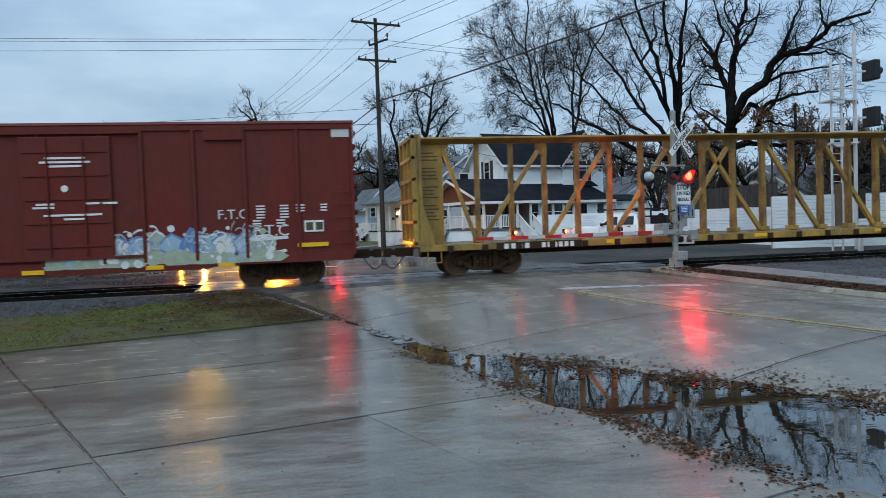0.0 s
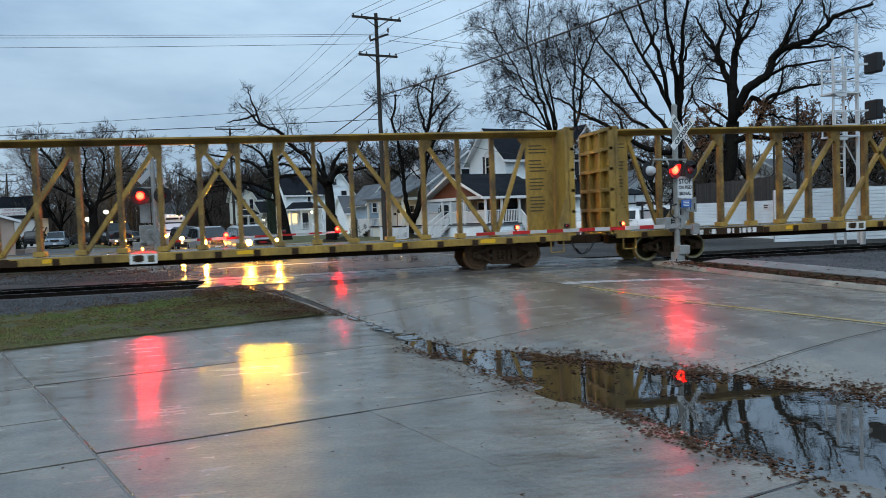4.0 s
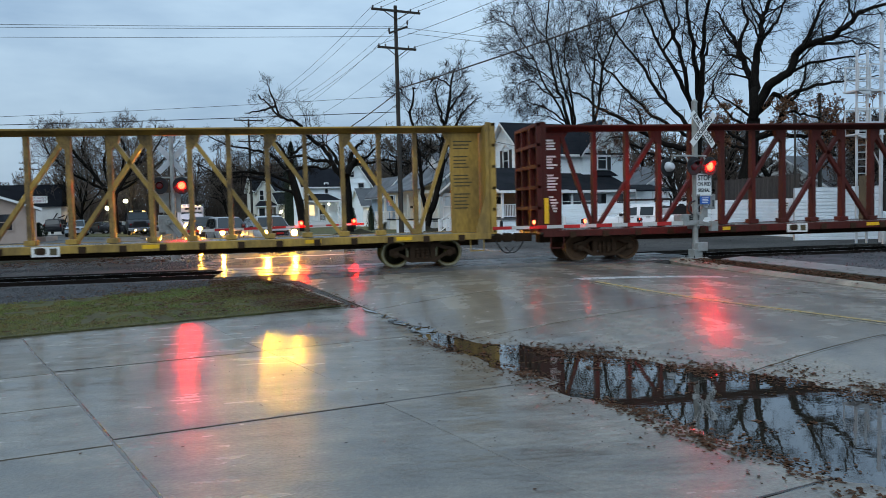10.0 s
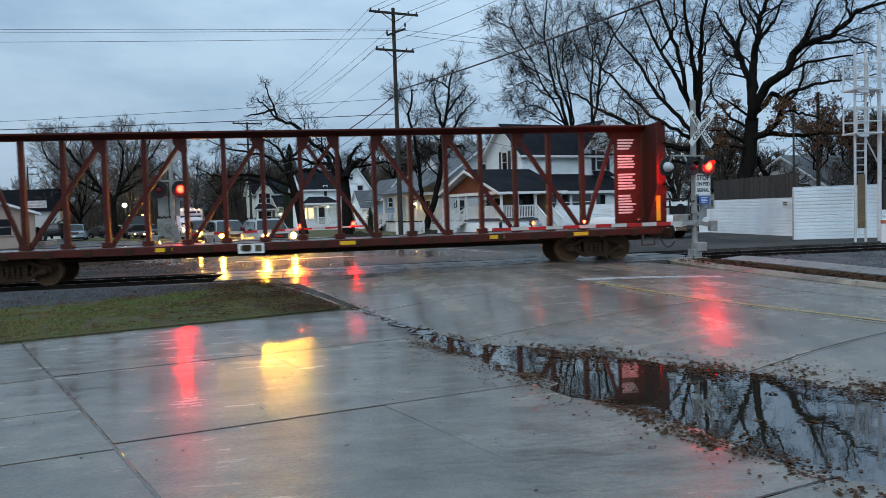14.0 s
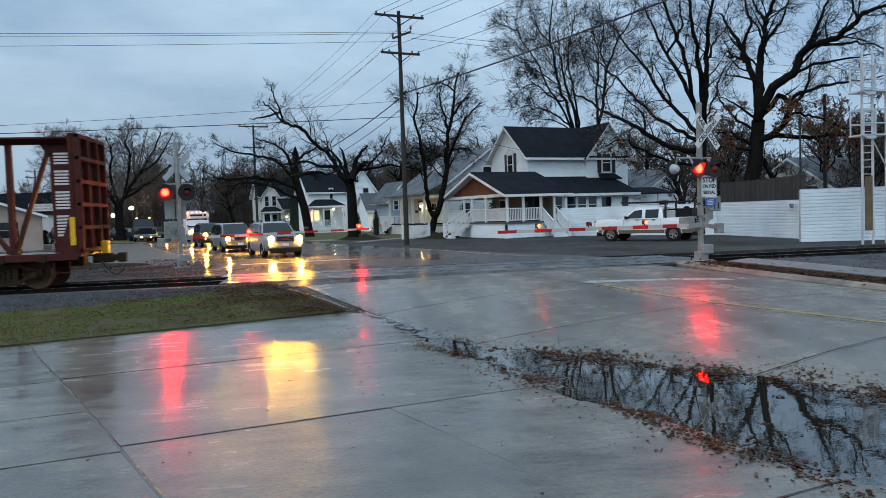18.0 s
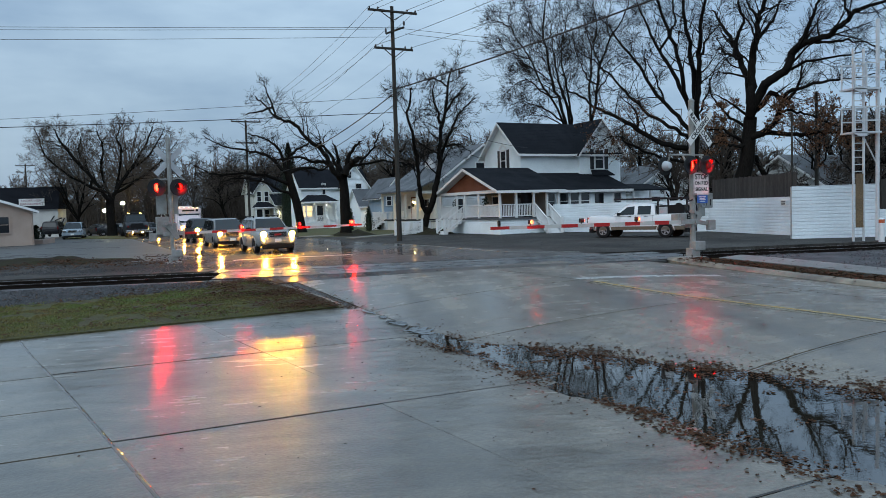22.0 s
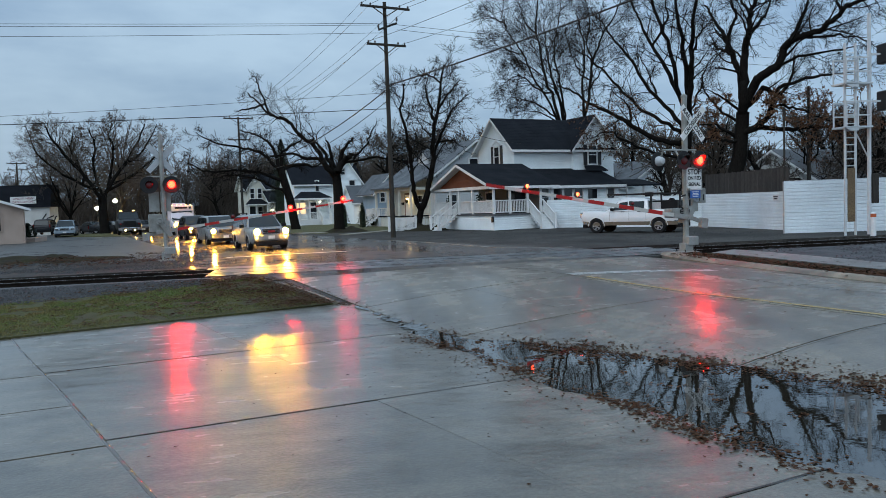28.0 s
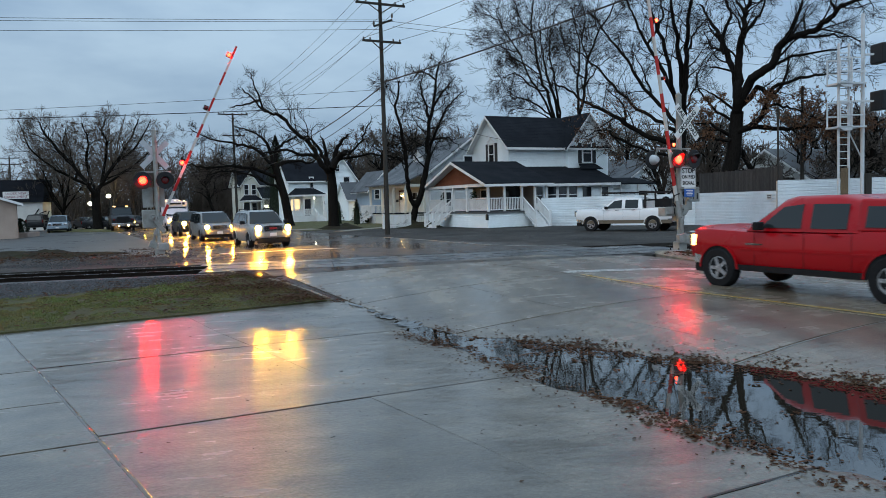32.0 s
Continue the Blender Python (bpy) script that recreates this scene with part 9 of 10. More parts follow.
# street lamps far down the street, glowing
for x, y, z in ((-26.0, 100, 2.85), (-23.8, 100, 3.7)):
    lp = thing("street_lamp", Matrix.Translation((x, y, 0.3)), "lit street lamp on a thin pole", "street lamp", "street lamps")
    part("pole", Geo().rod((0, 0, 0), (0, 0, z), 0.06, n=8), M_POLE, lp)
    part("lantern", Geo().lathe((0, -0.25, z), (0, 0, 1), [(0, 0.1), (0.14, 0.26), (0.34, 0.26), (0.44, 0.06)], 12), M_LANTERN, lp)

# ---- bare trees ----
def tubes(name, seg, material, parent, sides, label=""):
    """Many tapered branch pieces as one mesh: seg rows are p, q, r0, r1."""
    a = np.array([(*p, *q, r, s) for p, q, r, s in seg])
    p, q, r0, r1 = a[:, :3], a[:, 3:6], a[:, 6], a[:, 7]
    d = q - p
    d /= np.maximum(np.linalg.norm(d, axis=1, keepdims=True), 1e-6)
    ref = np.where(np.abs(d[:, 2:3]) < 0.9, np.array([[0, 0, 1.0]]), np.array([[1.0, 0, 0]]))
    s = np.cross(d, ref)
    s /= np.linalg.norm(s, axis=1, keepdims=True)
    t = np.cross(d, s)
    thick = (r0 > 0.05)[:, None]  # stout pieces run into one another at the bends
    p, q = np.where(thick, p - d * r0[:, None] * 0.4, p), np.where(thick, q + d * r1[:, None] * 0.4, q)
    n = len(a)
    an = np.arange(sides) * 2 * np.pi / sides
    ring = np.cos(an)[None, :, None] * s[:, None] + np.sin(an)[None, :, None] * t[:, None]
    v = np.concatenate([p[:, None] + ring * r0[:, None, None], q[:, None] + ring * r1[:, None, None]], axis=1).reshape(-1, 3)
    k = np.arange(sides)
    f = np.stack([k, (k + 1) % sides, sides + (k + 1) % sides, sides + k], axis=1)[None] + (np.arange(n) * 2 * sides)[:, None, None]
    f = f.reshape(-1, 4)
    me = bpy.data.meshes.new(name)
    me.vertices.add(len(v)), me.loops.add(f.size), me.polygons.add(len(f))
    me.vertices.foreach_set("co", v.ravel())
    me.loops.foreach_set("vertex_index", f.ravel())
    me.polygons.foreach_set("loop_start", np.arange(len(f)) * 4)
    me.update(calc_edges=True)
    me.shade_smooth()
    me.materials.append(material)
    return part(name, me, None, parent, label)


class Grower:
    def __init__(self, seed, gnarl=0.25, up=0.12, kids=(7, 6, 6, 5), ratio=(0.62, 0.5, 0.5, 0.5), spread=(40, 45, 45, 45), twig=0.009, minlen=0.25, droop=0.0):
        self.r, self.seg = random.Random(seed), []
        self.gnarl, self.up, self.kids, self.ratio, self.spread, self.twig, self.minlen, self.droop = gnarl, up, kids, ratio, spread, twig, minlen, droop

    def branch(self, p, d, length, r, level, tip=0.35, kids=None, start=0.3):
        rn = self.r
        p, d = Vector(p), Vector(d).normalized()
        n = max(3, int(length / (0.9 if level < 2 else 0.45)))
        if level >= 3:
            n = 3 if level == 3 else 2
        step, pts = length / n, [(p.copy(), d.copy(), r)]
        for k in range(n):
            j = Vector((rn.gauss(0, 1), rn.gauss(0, 1), rn.gauss(0, 1))) * self.gnarl * (0.55 if level == 0 else 1) * step ** 0.5
            d = (d + j + Vector((0, 0, (self.up - self.droop * (level >= 3)) * step * 0.6))).normalized()
            q = p + d * step
            r2 = max(self.twig, r * (1 - (1 - tip) * (k + 1) / n))
            ra = pts[-1][2]
            self.seg.append((p.copy(), q.copy(), ra, r2, level))
            p = q
            pts.append((p.copy(), d.copy(), r2))
        if level >= len(self.kids):
            return
        c = kids if kids is not None else self.kids[level]
        for k in range(c):
            t = start + (1 - start) * (k + rn.random()) / c
            i = min(n - 1, int(t * n))
            (a, da, ra), (b, db, rb) = pts[i], pts[i + 1]
            fr = t * n - i
            o = a.lerp(b, max(0, min(1, fr)))
            ang = radians(rn.gauss(self.spread[level], 12))
            side = da.cross(Vector((rn.gauss(0, 1), rn.gauss(0, 1), rn.gauss(0, 1)))).normalized()
            nd = da * math.cos(ang) + side * math.sin(ang)
            ln = length * self.ratio[level] * (1.15 - 0.55 * t) * rn.uniform(0.7, 1.25)
            if ln > self.minlen:
                self.branch(o, nd, ln, max(self.twig, min(ra * 0.75, ra * rn.uniform(0.32, 0.52))), level + 1, 0.2)


def grown(name, g, m, label, group="bare trees", twig_mat=None, category="tree", leaves=0, leaf_top=11.5):
    tr = thing(name, m, label, category, group)
    big = [s[:4] for s in g.seg if s[4] <= 2]
    small = [s[:4] for s in g.seg if s[4] >= 3]
    tubes("trunk", big, M_BARK, tr, 7)
    if small:
        tubes("crown", small, twig_mat or M_TWIG, tr, 3)
    if leaves:
        vs, fs, n = [], [], 0
        rn = random.Random(77)
        tips = [s for s in g.seg if s[4] >= 3 and s[0].z < leaf_top]
        for _ in range(leaves):
            s = rn.choice(tips)
            p = Vector(s[1]) + Vector((rn.uniform(-0.12, 0.12), rn.uniform(-0.12, 0.12), rn.uniform(-0.15, 0.05)))
            k = rn.uniform(0.05, 0.1)
            a = Vector((rn.gauss(0, 1), rn.gauss(0, 1), rn.gauss(0, 1))).normalized() * k
            b = a.cross(Vector((rn.gauss(0, 1), rn.gauss(0, 1), rn.gauss(0, 1)))).normalized() * k * 0.6
            vs += [p - a, p - b * 0.9, p + a, p + b]
            fs.append((n, n + 1, n + 2, n + 3))
            n += 4
        me = bpy.data.meshes.new("dead_leaves")
        me.from_pydata(vs, [], fs)
        me.materials.append(M_OAKLEAF)
        part("dead_leaves", me, None, tr, "clumps of dead brown leaves")
    return tr


def side(x, y):
    """Unit vector to the right as seen from the camera, and the one away from it."""
    a = Vector((x, y, 0)).normalized()
    return Vector((a.y, -a.x, 0)), a


def limb(g, p, right, away, lat, elev, dep, length, r, kids=8, level=1, start=0.25):
    d = right * lat + away * dep + Vector((0, 0, 1)) * elev
    g.branch(p, d, length, r, level, 0.12, kids, start)


def oak():
    return shaped_tree(29.5, 46.8, 11, [(-0.8, -0.3), (-0.8, 0.5), (-0.8, 2.5), (-0.6, 3.5), (-0.3, 4.8), (-0.2, 6.1), (-0.1, 7.4)], 0.62, [
        (0.34, [(-0.1, 7.4), (-0.0, 9.1), (-0.0, 11.0), (0.3, 12.5), (0.5, 14.0), (0.9, 15.4), (1.2, 16.9)]),
        (0.14, [(0.3, 12.7), (1.0, 13.5), (1.6, 14.6), (1.9, 16.0)]),
        (0.12, [(0.5, 13.7), (0.1, 14.6), (-0.3, 15.6), (-0.4, 16.7)]),
        (0.33, [(-0.1, 7.8), (0.8, 9.6), (1.9, 10.3), (2.7, 11.7), (3.4, 12.0), (4.4, 12.2), (5.4, 12.8), (5.9, 13.4), (6.8, 13.5), (7.9, 13.7)]),
        (0.17, [(2.7, 11.7), (3.4, 13.1), (3.9, 14.3), (4.4, 15.5)]),
        (0.1, [(5.9, 13.4), (5.5, 14.4), (5.4, 15.5)]),
        (0.1, [(3.7, 12.0), (5.1, 12.0), (6.3, 11.8), (7.6, 11.3)]),
        (0.2, [(0.1, 7.8), (1.3, 9.0), (2.0, 8.6), (2.7, 9.1), (3.1, 10.3), (3.2, 11.4)]),
        (0.14, [(2.0, 8.9), (3.1, 9.2), (4.4, 9.5), (5.7, 9.5), (7.3, 9.6)]),
        (0.12, [(1.9, 10.3), (3.4, 10.9), (5.4, 11.0), (6.8, 11.2)]),
        (0.27, [(-0.2, 6.1), (0.9, 6.6), (1.5, 7.3), (1.8, 8.2), (2.0, 8.7)]),
        (0.18, [(0.8, 6.5), (2.7, 6.3), (4.4, 6.3), (6.0, 6.2), (7.6, 6.5)]),
        (0.1, [(1.7, 7.9), (2.7, 7.7), (3.7, 7.3), (4.7, 6.7), (6.0, 6.4)]),
        (0.24, [(-0.2, 8.2), (-0.3, 10.3), (-0.8, 11.9), (-1.2, 12.9), (-1.6, 13.7), (-2.1, 14.7), (-2.5, 15.6)]),
        (0.1, [(-0.8, 11.5), (-1.4, 11.9), (-1.8, 12.2), (-2.0, 12.8), (-2.3, 13.4)]),
        (0.14, [(-1.0, 12.3), (-0.8, 13.4), (-0.5, 14.1), (-0.8, 15.1), (-1.0, 16.4)]),
        (0.1, [(-0.3, 7.7), (-1.1, 8.5), (-1.8, 8.9), (-2.5, 9.3)]),
        (0.11, [(-0.2, 6.9), (-1.1, 7.5), (-2.0, 8.4), (-2.6, 9.6), (-2.8, 10.6)]),
        (0.14, [(-0.4, 5.9), (-1.3, 6.5), (-2.0, 6.9), (-3.0, 6.9)]),
        (0.12, [(-0.3, 5.7), (-1.2, 5.7), (-2.1, 5.9), (-2.8, 5.6)])], "huge bare oak with clumps of brown leaves low on its limbs", kids=(9, 9, 8, 4), fine=0.0085, gnarl=0.3, reach=0.3, name="oak_tree", leaves=6500, dense=0.9, leaf_top=8.8)


def oak_behind():
    return shaped_tree(28.8, 52.0, 14, [(-0.8, -0.3), (-0.8, 0.5), (-0.8, 2.7), (-0.7, 4.1), (-0.6, 6.2), (-0.5, 8.1)], 0.4, [
        (0.25, [(-0.5, 8.1), (-0.4, 10.0), (-0.2, 12.1), (-0.1, 14.5), (0.3, 17.0), (0.4, 18.6)]),
        (0.22, [(-0.5, 8.1), (-0.6, 10.9), (-0.8, 13.0), (-1.2, 15.1), (-1.3, 17.2), (-1.4, 18.4)]),
        (0.19, [(-0.6, 7.7), (-1.3, 10.1), (-1.6, 12.2), (-2.3, 14.4), (-2.9, 16.1), (-3.3, 17.4), (-3.7, 18.7)]),
        (0.17, [(-1.3, 9.7), (-2.1, 11.8), (-3.1, 13.6), (-3.9, 15.4), (-4.5, 16.7), (-4.9, 18.0)]),
        (0.17, [(-0.7, 7.1), (-2.2, 8.9), (-3.6, 10.7), (-4.6, 12.5), (-5.8, 14.1), (-6.6, 15.3), (-7.5, 16.6)]),
        (0.15, [(-0.8, 6.7), (-2.4, 7.6), (-4.2, 9.0), (-5.5, 10.4), (-6.7, 11.8), (-7.8, 12.8), (-8.8, 13.5)]),
        (0.22, [(-0.8, 5.8), (-3.0, 6.5), (-4.7, 7.6), (-6.4, 8.7), (-7.6, 9.3), (-8.9, 10.3), (-10.2, 11.0)]),
        (0.13, [(-0.8, 4.8), (-2.2, 5.2), (-3.9, 5.8), (-5.1, 6.4), (-6.4, 7.2), (-7.0, 7.3), (-7.9, 6.9)]),
        (0.1, [(-4.7, 7.6), (-4.9, 8.9), (-5.5, 9.8), (-6.5, 10.7)]),
        (0.1, [(-2.2, 8.9), (-3.0, 10.2), (-3.4, 11.5), (-4.2, 13.3)]),
        (0.09, [(-0.5, 8.1), (0.3, 9.9), (0.8, 11.6), (1.6, 12.3)]),
        (0.09, [(-0.1, 12.5), (0.4, 14.1), (0.9, 14.6), (1.3, 15.0)]),
        (0.1, [(-2.3, 14.4), (-1.9, 15.6), (-2.1, 17.1), (-1.8, 18.1)])], "bare oak with long ascending stems behind the yard", kids=(9, 9, 8, 4), fine=0.009, gnarl=0.24, reach=0.27, name="oak_tree", leaves=1500, dense=0.9, leaf_top=9.5)


def fan_tree(x, y, seed, h, stems, label, twig_mat=None):
    """A tall tree whose stems fan out from a low fork."""
    R, A = side(x, y)
    g = Grower(seed, 0.16, 0.14, (8, 9, 7, 5), (0.5, 0.42, 0.5, 0.6), (30, 36, 42, 42), 0.0115)
    g.branch((0, 0, -0.2), (0, 0, 1), h * 0.2, h * 0.022, 0, 0.9, 0)
    f = Vector((0, 0, h * 0.18))
    for k in range(stems):
        lat = -0.72 + 1.44 * k / (stems - 1)
        limb(g, f + Vector((0, 0, 0.3 * (k % 2))), R, A, lat, 1.0, g.r.uniform(-0.35, 0.35), h * g.r.uniform(0.72, 0.85), h * 0.010, 13, start=0.18)
    return grown("tree", g, Matrix.Translation((x, y, 0.2)), label, twig_mat=twig_mat)


def street_tree(x, y, seed, h, r, label, **kw):
    g = Grower(seed, kw.get("gnarl", 0.28), kw.get("up", 0.1), kw.get("kids", (7, 9, 9, 7)), kw.get("ratio", (0.6, 0.52, 0.5, 0.5)), kw.get("spread", (42, 45, 45, 48)), kw.get("fine", 0.013))
    R, A = side(x, y)
    tilt = kw.get("tilt", 0.0)
    g.branch((0, 0, -0.2), R * tilt + Vector((0, 0, 1)), h * kw.get("trunk", 0.5), r, 0, 0.6, kw.get("limbs", 8), kw.get("start", 0.45))
    stem = [s_ for s_ in g.seg if s_[4] == 0]
    for lat, el, dp, ln, rr, z in kw.get("extra", ()):
        o = min((s_[k] for s_ in stem for k in (0, 1)), key=lambda q: abs(q.z - z))
        limb(g, o, R, A, lat, el, dp, ln, rr, kw.get("ekids", 8))
    return grown(kw.get("name", "tree"), g, Matrix.Translation((x, y, 0.2)), label, twig_mat=kw.get("twig"))


# by the footpath: limbs follow (aside, height) points
def guided(g, pts, r, R, A, kids=9, reach=0.42, drift=0.25, stray=0.05):
    """A limb through (aside, height) points that strays a little in depth and bears side branches."""
    rn, path, dep = g.r, [], rn0(g)
    ends = [pts[0], *pts, pts[-1]]
    for (o, p), (a, h), (b, k), (c, q) in zip(ends, ends[1:], ends[2:], ends[3:]):
        for t in (0, 0.25, 0.5, 0.75):  # a smooth run through the points
            f = (-0.5 * t + t * t - 0.5 * t ** 3, 1 - 2.5 * t * t + 1.5 * t ** 3, 0.5 * t + 2 * t * t - 1.5 * t ** 3, -0.5 * t * t + 0.5 * t ** 3)
            path.append((o * f[0] + a * f[1] + b * f[2] + c * f[3], p * f[0] + h * f[1] + k * f[2] + q * f[3]))
    path.append(pts[-1])
    P, d0 = [], 0.0
    for n, (a, h) in enumerate(path):
        d0 += rn.gauss(0, drift) * 0.6 + dep
        w = stray if n else 0
        P.append(R * (a + rn.gauss(0, w)) + A * (d0 if n else 0) + Vector((0, 0, h + rn.gauss(0, w))))
    if g.seg:  # spring from the wood that is there
        ends = [e for sg in g.seg if sg[4] <= 1 for e in sg[:2]]
        P[0] = min(ends, key=lambda e: (e - P[0]).length).copy()
    m = len(P) - 1
    full = sum((q - p).length for p, q in zip(P, P[1:]))
    rad = lambda t: max(g.twig, r * (1 - 0.78 * t))
    for n in range(m):
        g.seg.append((P[n], P[n + 1], rad(n / m), rad((n + 1) / m), 1))
    for k in range(kids):
        t = 0.22 + 0.78 * (k + rn.random()) / kids
        n = min(m - 1, int(t * m))
        d = (P[n + 1] - P[n]).normalized()
        ang = radians(rn.gauss(46, 12))
        sd = d.cross(Vector((rn.gauss(0, 1), rn.gauss(0, 1), rn.gauss(0, 1)))).normalized()
        o = P[n].lerp(P[n + 1], t * m - n)
        g.branch(o, d * math.cos(ang) + sd * math.sin(ang), full * reach * (1.15 - 0.6 * t) * rn.uniform(0.6, 1.2), max(g.twig * 1.5, rad(t) * 0.34), 2, 0.2)


def rn0(g):
    return g.r.uniform(-0.12, 0.12)


def shaped_tree(x, y, seed, trunk, r, limbs, label, kids=(7, 9, 8, 5), twig_mat=None, fine=0.012, gnarl=0.24, reach=0.28, up=0.05, name="tree", leaves=0, dense=1.4, leaf_top=11.5, slim=1.0):
    R, A = side(x, y)
    g = Grower(seed, gnarl, up, kids, (0.6, 0.5, 0.6, 0.7), (42, 45, 42, 40), fine)
    P = [R * a + Vector((0, 0, h)) for a, h in trunk]
    m = len(P) - 1
    for n in range(m):
        g.seg.append((P[n], P[n + 1], r * (1.25 if n == 0 else 1 - 0.3 * n / m), r * (1 - 0.3 * (n + 1) / m), 0))
    for rr, pts in limbs:
        guided(g, pts, rr * slim, R, A, max(5, int((2.0 * len(pts) + 4) * dense)), reach)
    return grown(name, g, Matrix.Translation((x, y, 0.25)), label, twig_mat=twig_mat, leaves=leaves, leaf_top=leaf_top)


oak()
oak_behind()
shaped_tree(24.9, 76, 21, [(1.8, -0.3), (1.8, 0.5), (1.8, 4.2), (1.9, 7.2), (1.8, 9.3)], 0.55, [
    (0.3, [(1.8, 9.3), (0.9, 12.6), (0.1, 15.0), (-0.3, 17.9), (-0.7, 20.3), (-0.3, 23.7), (-0.4, 25.5)]),
    (0.22, [(1.6, 9.6), (0.3, 12.9), (-1.1, 15.0), (-1.9, 17.4), (-2.8, 18.9), (-3.9, 20.8), (-4.5, 22.9)]),
    (0.3, [(2.0, 9.6), (1.6, 12.5), (0.9, 14.3), (0.6, 16.4), (0.3, 18.2), (0.2, 20.2)]),
    (0.22, [(2.2, 9.5), (1.9, 12.5), (1.5, 14.9), (1.2, 17.8), (1.6, 20.1), (2.0, 22.4)]),
    (0.16, [(1.4, 10.5), (-0.3, 12.0), (-1.8, 12.7), (-3.2, 13.1), (-4.4, 12.8)]),
    (0.16, [(0.6, 13.2), (-1.1, 14.1), (-2.3, 15.4), (-3.5, 15.2), (-4.7, 14.3)]),
    (0.14, [(-1.9, 17.4), (-3.4, 17.8), (-4.9, 18.5), (-6.0, 19.2)]),
    (0.14, [(1.7, 9.9), (-0.0, 11.1), (-1.8, 11.5), (-3.3, 11.3)]),
    (0.12, [(0.1, 15.0), (-1.7, 16.5), (-2.8, 16.9), (-4.0, 16.4)]),
    (0.12, [(-0.8, 19.4), (-1.8, 20.9), (-2.4, 22.7), (-2.9, 24.5)]),
    (0.12, [(-3.9, 20.8), (-5.4, 21.5), (-6.6, 21.9)])], "tall bare tree with fanned stems behind the white house", kids=(8, 9, 9, 4), fine=0.011, gnarl=0.2, reach=0.32, up=0.12, dense=1.55, slim=0.6)
shaped_tree(30.0, 66, 22, [(-4.3, -0.3), (-4.3, 0.5), (-4.3, 4.0), (-4.2, 7.2), (-4.3, 9.6)], 0.4, [
    (0.2, [(-4.4, 9.6), (-4.4, 13.5), (-4.1, 16.2), (-4.5, 18.3), (-4.9, 20.4)]),
    (0.24, [(-4.2, 9.6), (-3.7, 12.4), (-3.3, 15.0), (-2.4, 17.3), (-1.2, 19.0), (-0.5, 21.0)]),
    (0.14, [(-3.3, 15.0), (-3.9, 16.7), (-3.6, 18.7), (-3.9, 20.9)]),
    (0.12, [(-4.4, 13.5), (-5.1, 15.2), (-5.5, 16.5), (-5.9, 17.9)]),
    (0.12, [(-3.7, 12.4), (-2.7, 13.9), (-1.6, 14.9), (-0.6, 15.1)]),
    (0.12, [(-2.4, 17.3), (-2.6, 19.2), (-2.0, 21.2)])], "tall bare tree with upright stems behind the yard", kids=(8, 9, 9, 4), fine=0.010, gnarl=0.2, reach=0.32, up=0.12, dense=1.4, slim=0.65)
shaped_tree(8.84, 60.9, 31, [(0.0, -0.3), (0.0, 0.5), (0.3, 1.7)], 0.36, [
    (0.2, [(0.2, 1.6), (-0.3, 3.2), (-0.4, 5.1), (-0.6, 7.4), (-1.0, 9.5), (-0.7, 11.1), (-0.6, 11.4)]),
    (0.27, [(0.4, 1.7), (1.0, 3.7), (1.4, 5.5), (1.4, 6.9), (1.7, 8.7), (2.1, 10.3), (2.3, 11.9), (2.6, 13.6)]),
    (0.14, [(1.4, 6.0), (2.1, 7.8), (2.8, 9.1), (3.5, 10.0), (4.4, 10.7)]),
    (0.11, [(1.7, 8.5), (1.2, 10.1), (1.0, 11.5), (1.6, 12.8)]),
    (0.11, [(2.1, 10.1), (3.1, 11.4), (4.0, 12.3)]),
    (0.09, [(1.4, 7.1), (2.7, 7.2), (3.4, 6.9), (4.1, 6.2)]),
    (0.07, [(-0.4, 5.1), (-1.0, 5.8), (-1.7, 5.6), (-2.5, 5.9)]),
    (0.09, [(2.3, 11.7), (1.7, 12.4), (0.8, 12.4), (0.4, 11.7)])], "bare street tree with two tall stems beside the footpath", kids=(7, 9, 9, 6), fine=0.009, gnarl=0.34, reach=0.26, dense=1.1)
shaped_tree(2.7, 62.9, 41, [(-0.2, -0.3), (-0.2, 0.5), (-0.2, 3.5), (-0.3, 5.0)], 0.5, [
    (0.22, [(-0.3, 4.6), (-1.2, 5.7), (-1.6, 6.6), (-2.1, 7.3), (-3.0, 8.0), (-3.9, 9.2), (-4.6, 9.5), (-5.5, 9.8), (-6.1, 10.6), (-6.9, 11.3)]),
    (0.1, [(-5.5, 9.8), (-5.8, 11.0), (-6.3, 12.2), (-6.4, 12.9)]),
    (0.1, [(-6.1, 10.6), (-7.3, 10.4), (-8.2, 10.2)]),
    (0.18, [(-0.5, 4.6), (-1.5, 6.1), (-2.9, 6.3), (-3.8, 6.7), (-5.4, 6.5), (-6.3, 6.9)]),
    (0.33, [(-0.3, 4.9), (0.3, 5.8), (1.0, 6.3), (1.6, 6.4)]),
    (0.24, [(-0.4, 5.0), (-0.6, 6.5), (-1.0, 7.8)]),
    (0.22, [(-0.1, 5.1), (0.2, 6.5), (0.9, 7.4), (1.3, 7.7)]),
    (0.17, [(-0.5, 5.1), (-1.1, 6.5), (-1.9, 7.6), (-2.3, 7.8)]),
    (0.12, [(0.8, 5.8), (2.7, 6.1), (4.6, 5.9), (5.8, 5.7)]),
    (0.1, [(1.2, 6.2), (2.3, 7.2), (2.8, 8.3), (3.3, 9.3)])], "gnarled pollarded street tree with knobby limbs", kids=(7, 7, 6, 4), fine=0.009, gnarl=0.4, reach=0.24, dense=0.8)
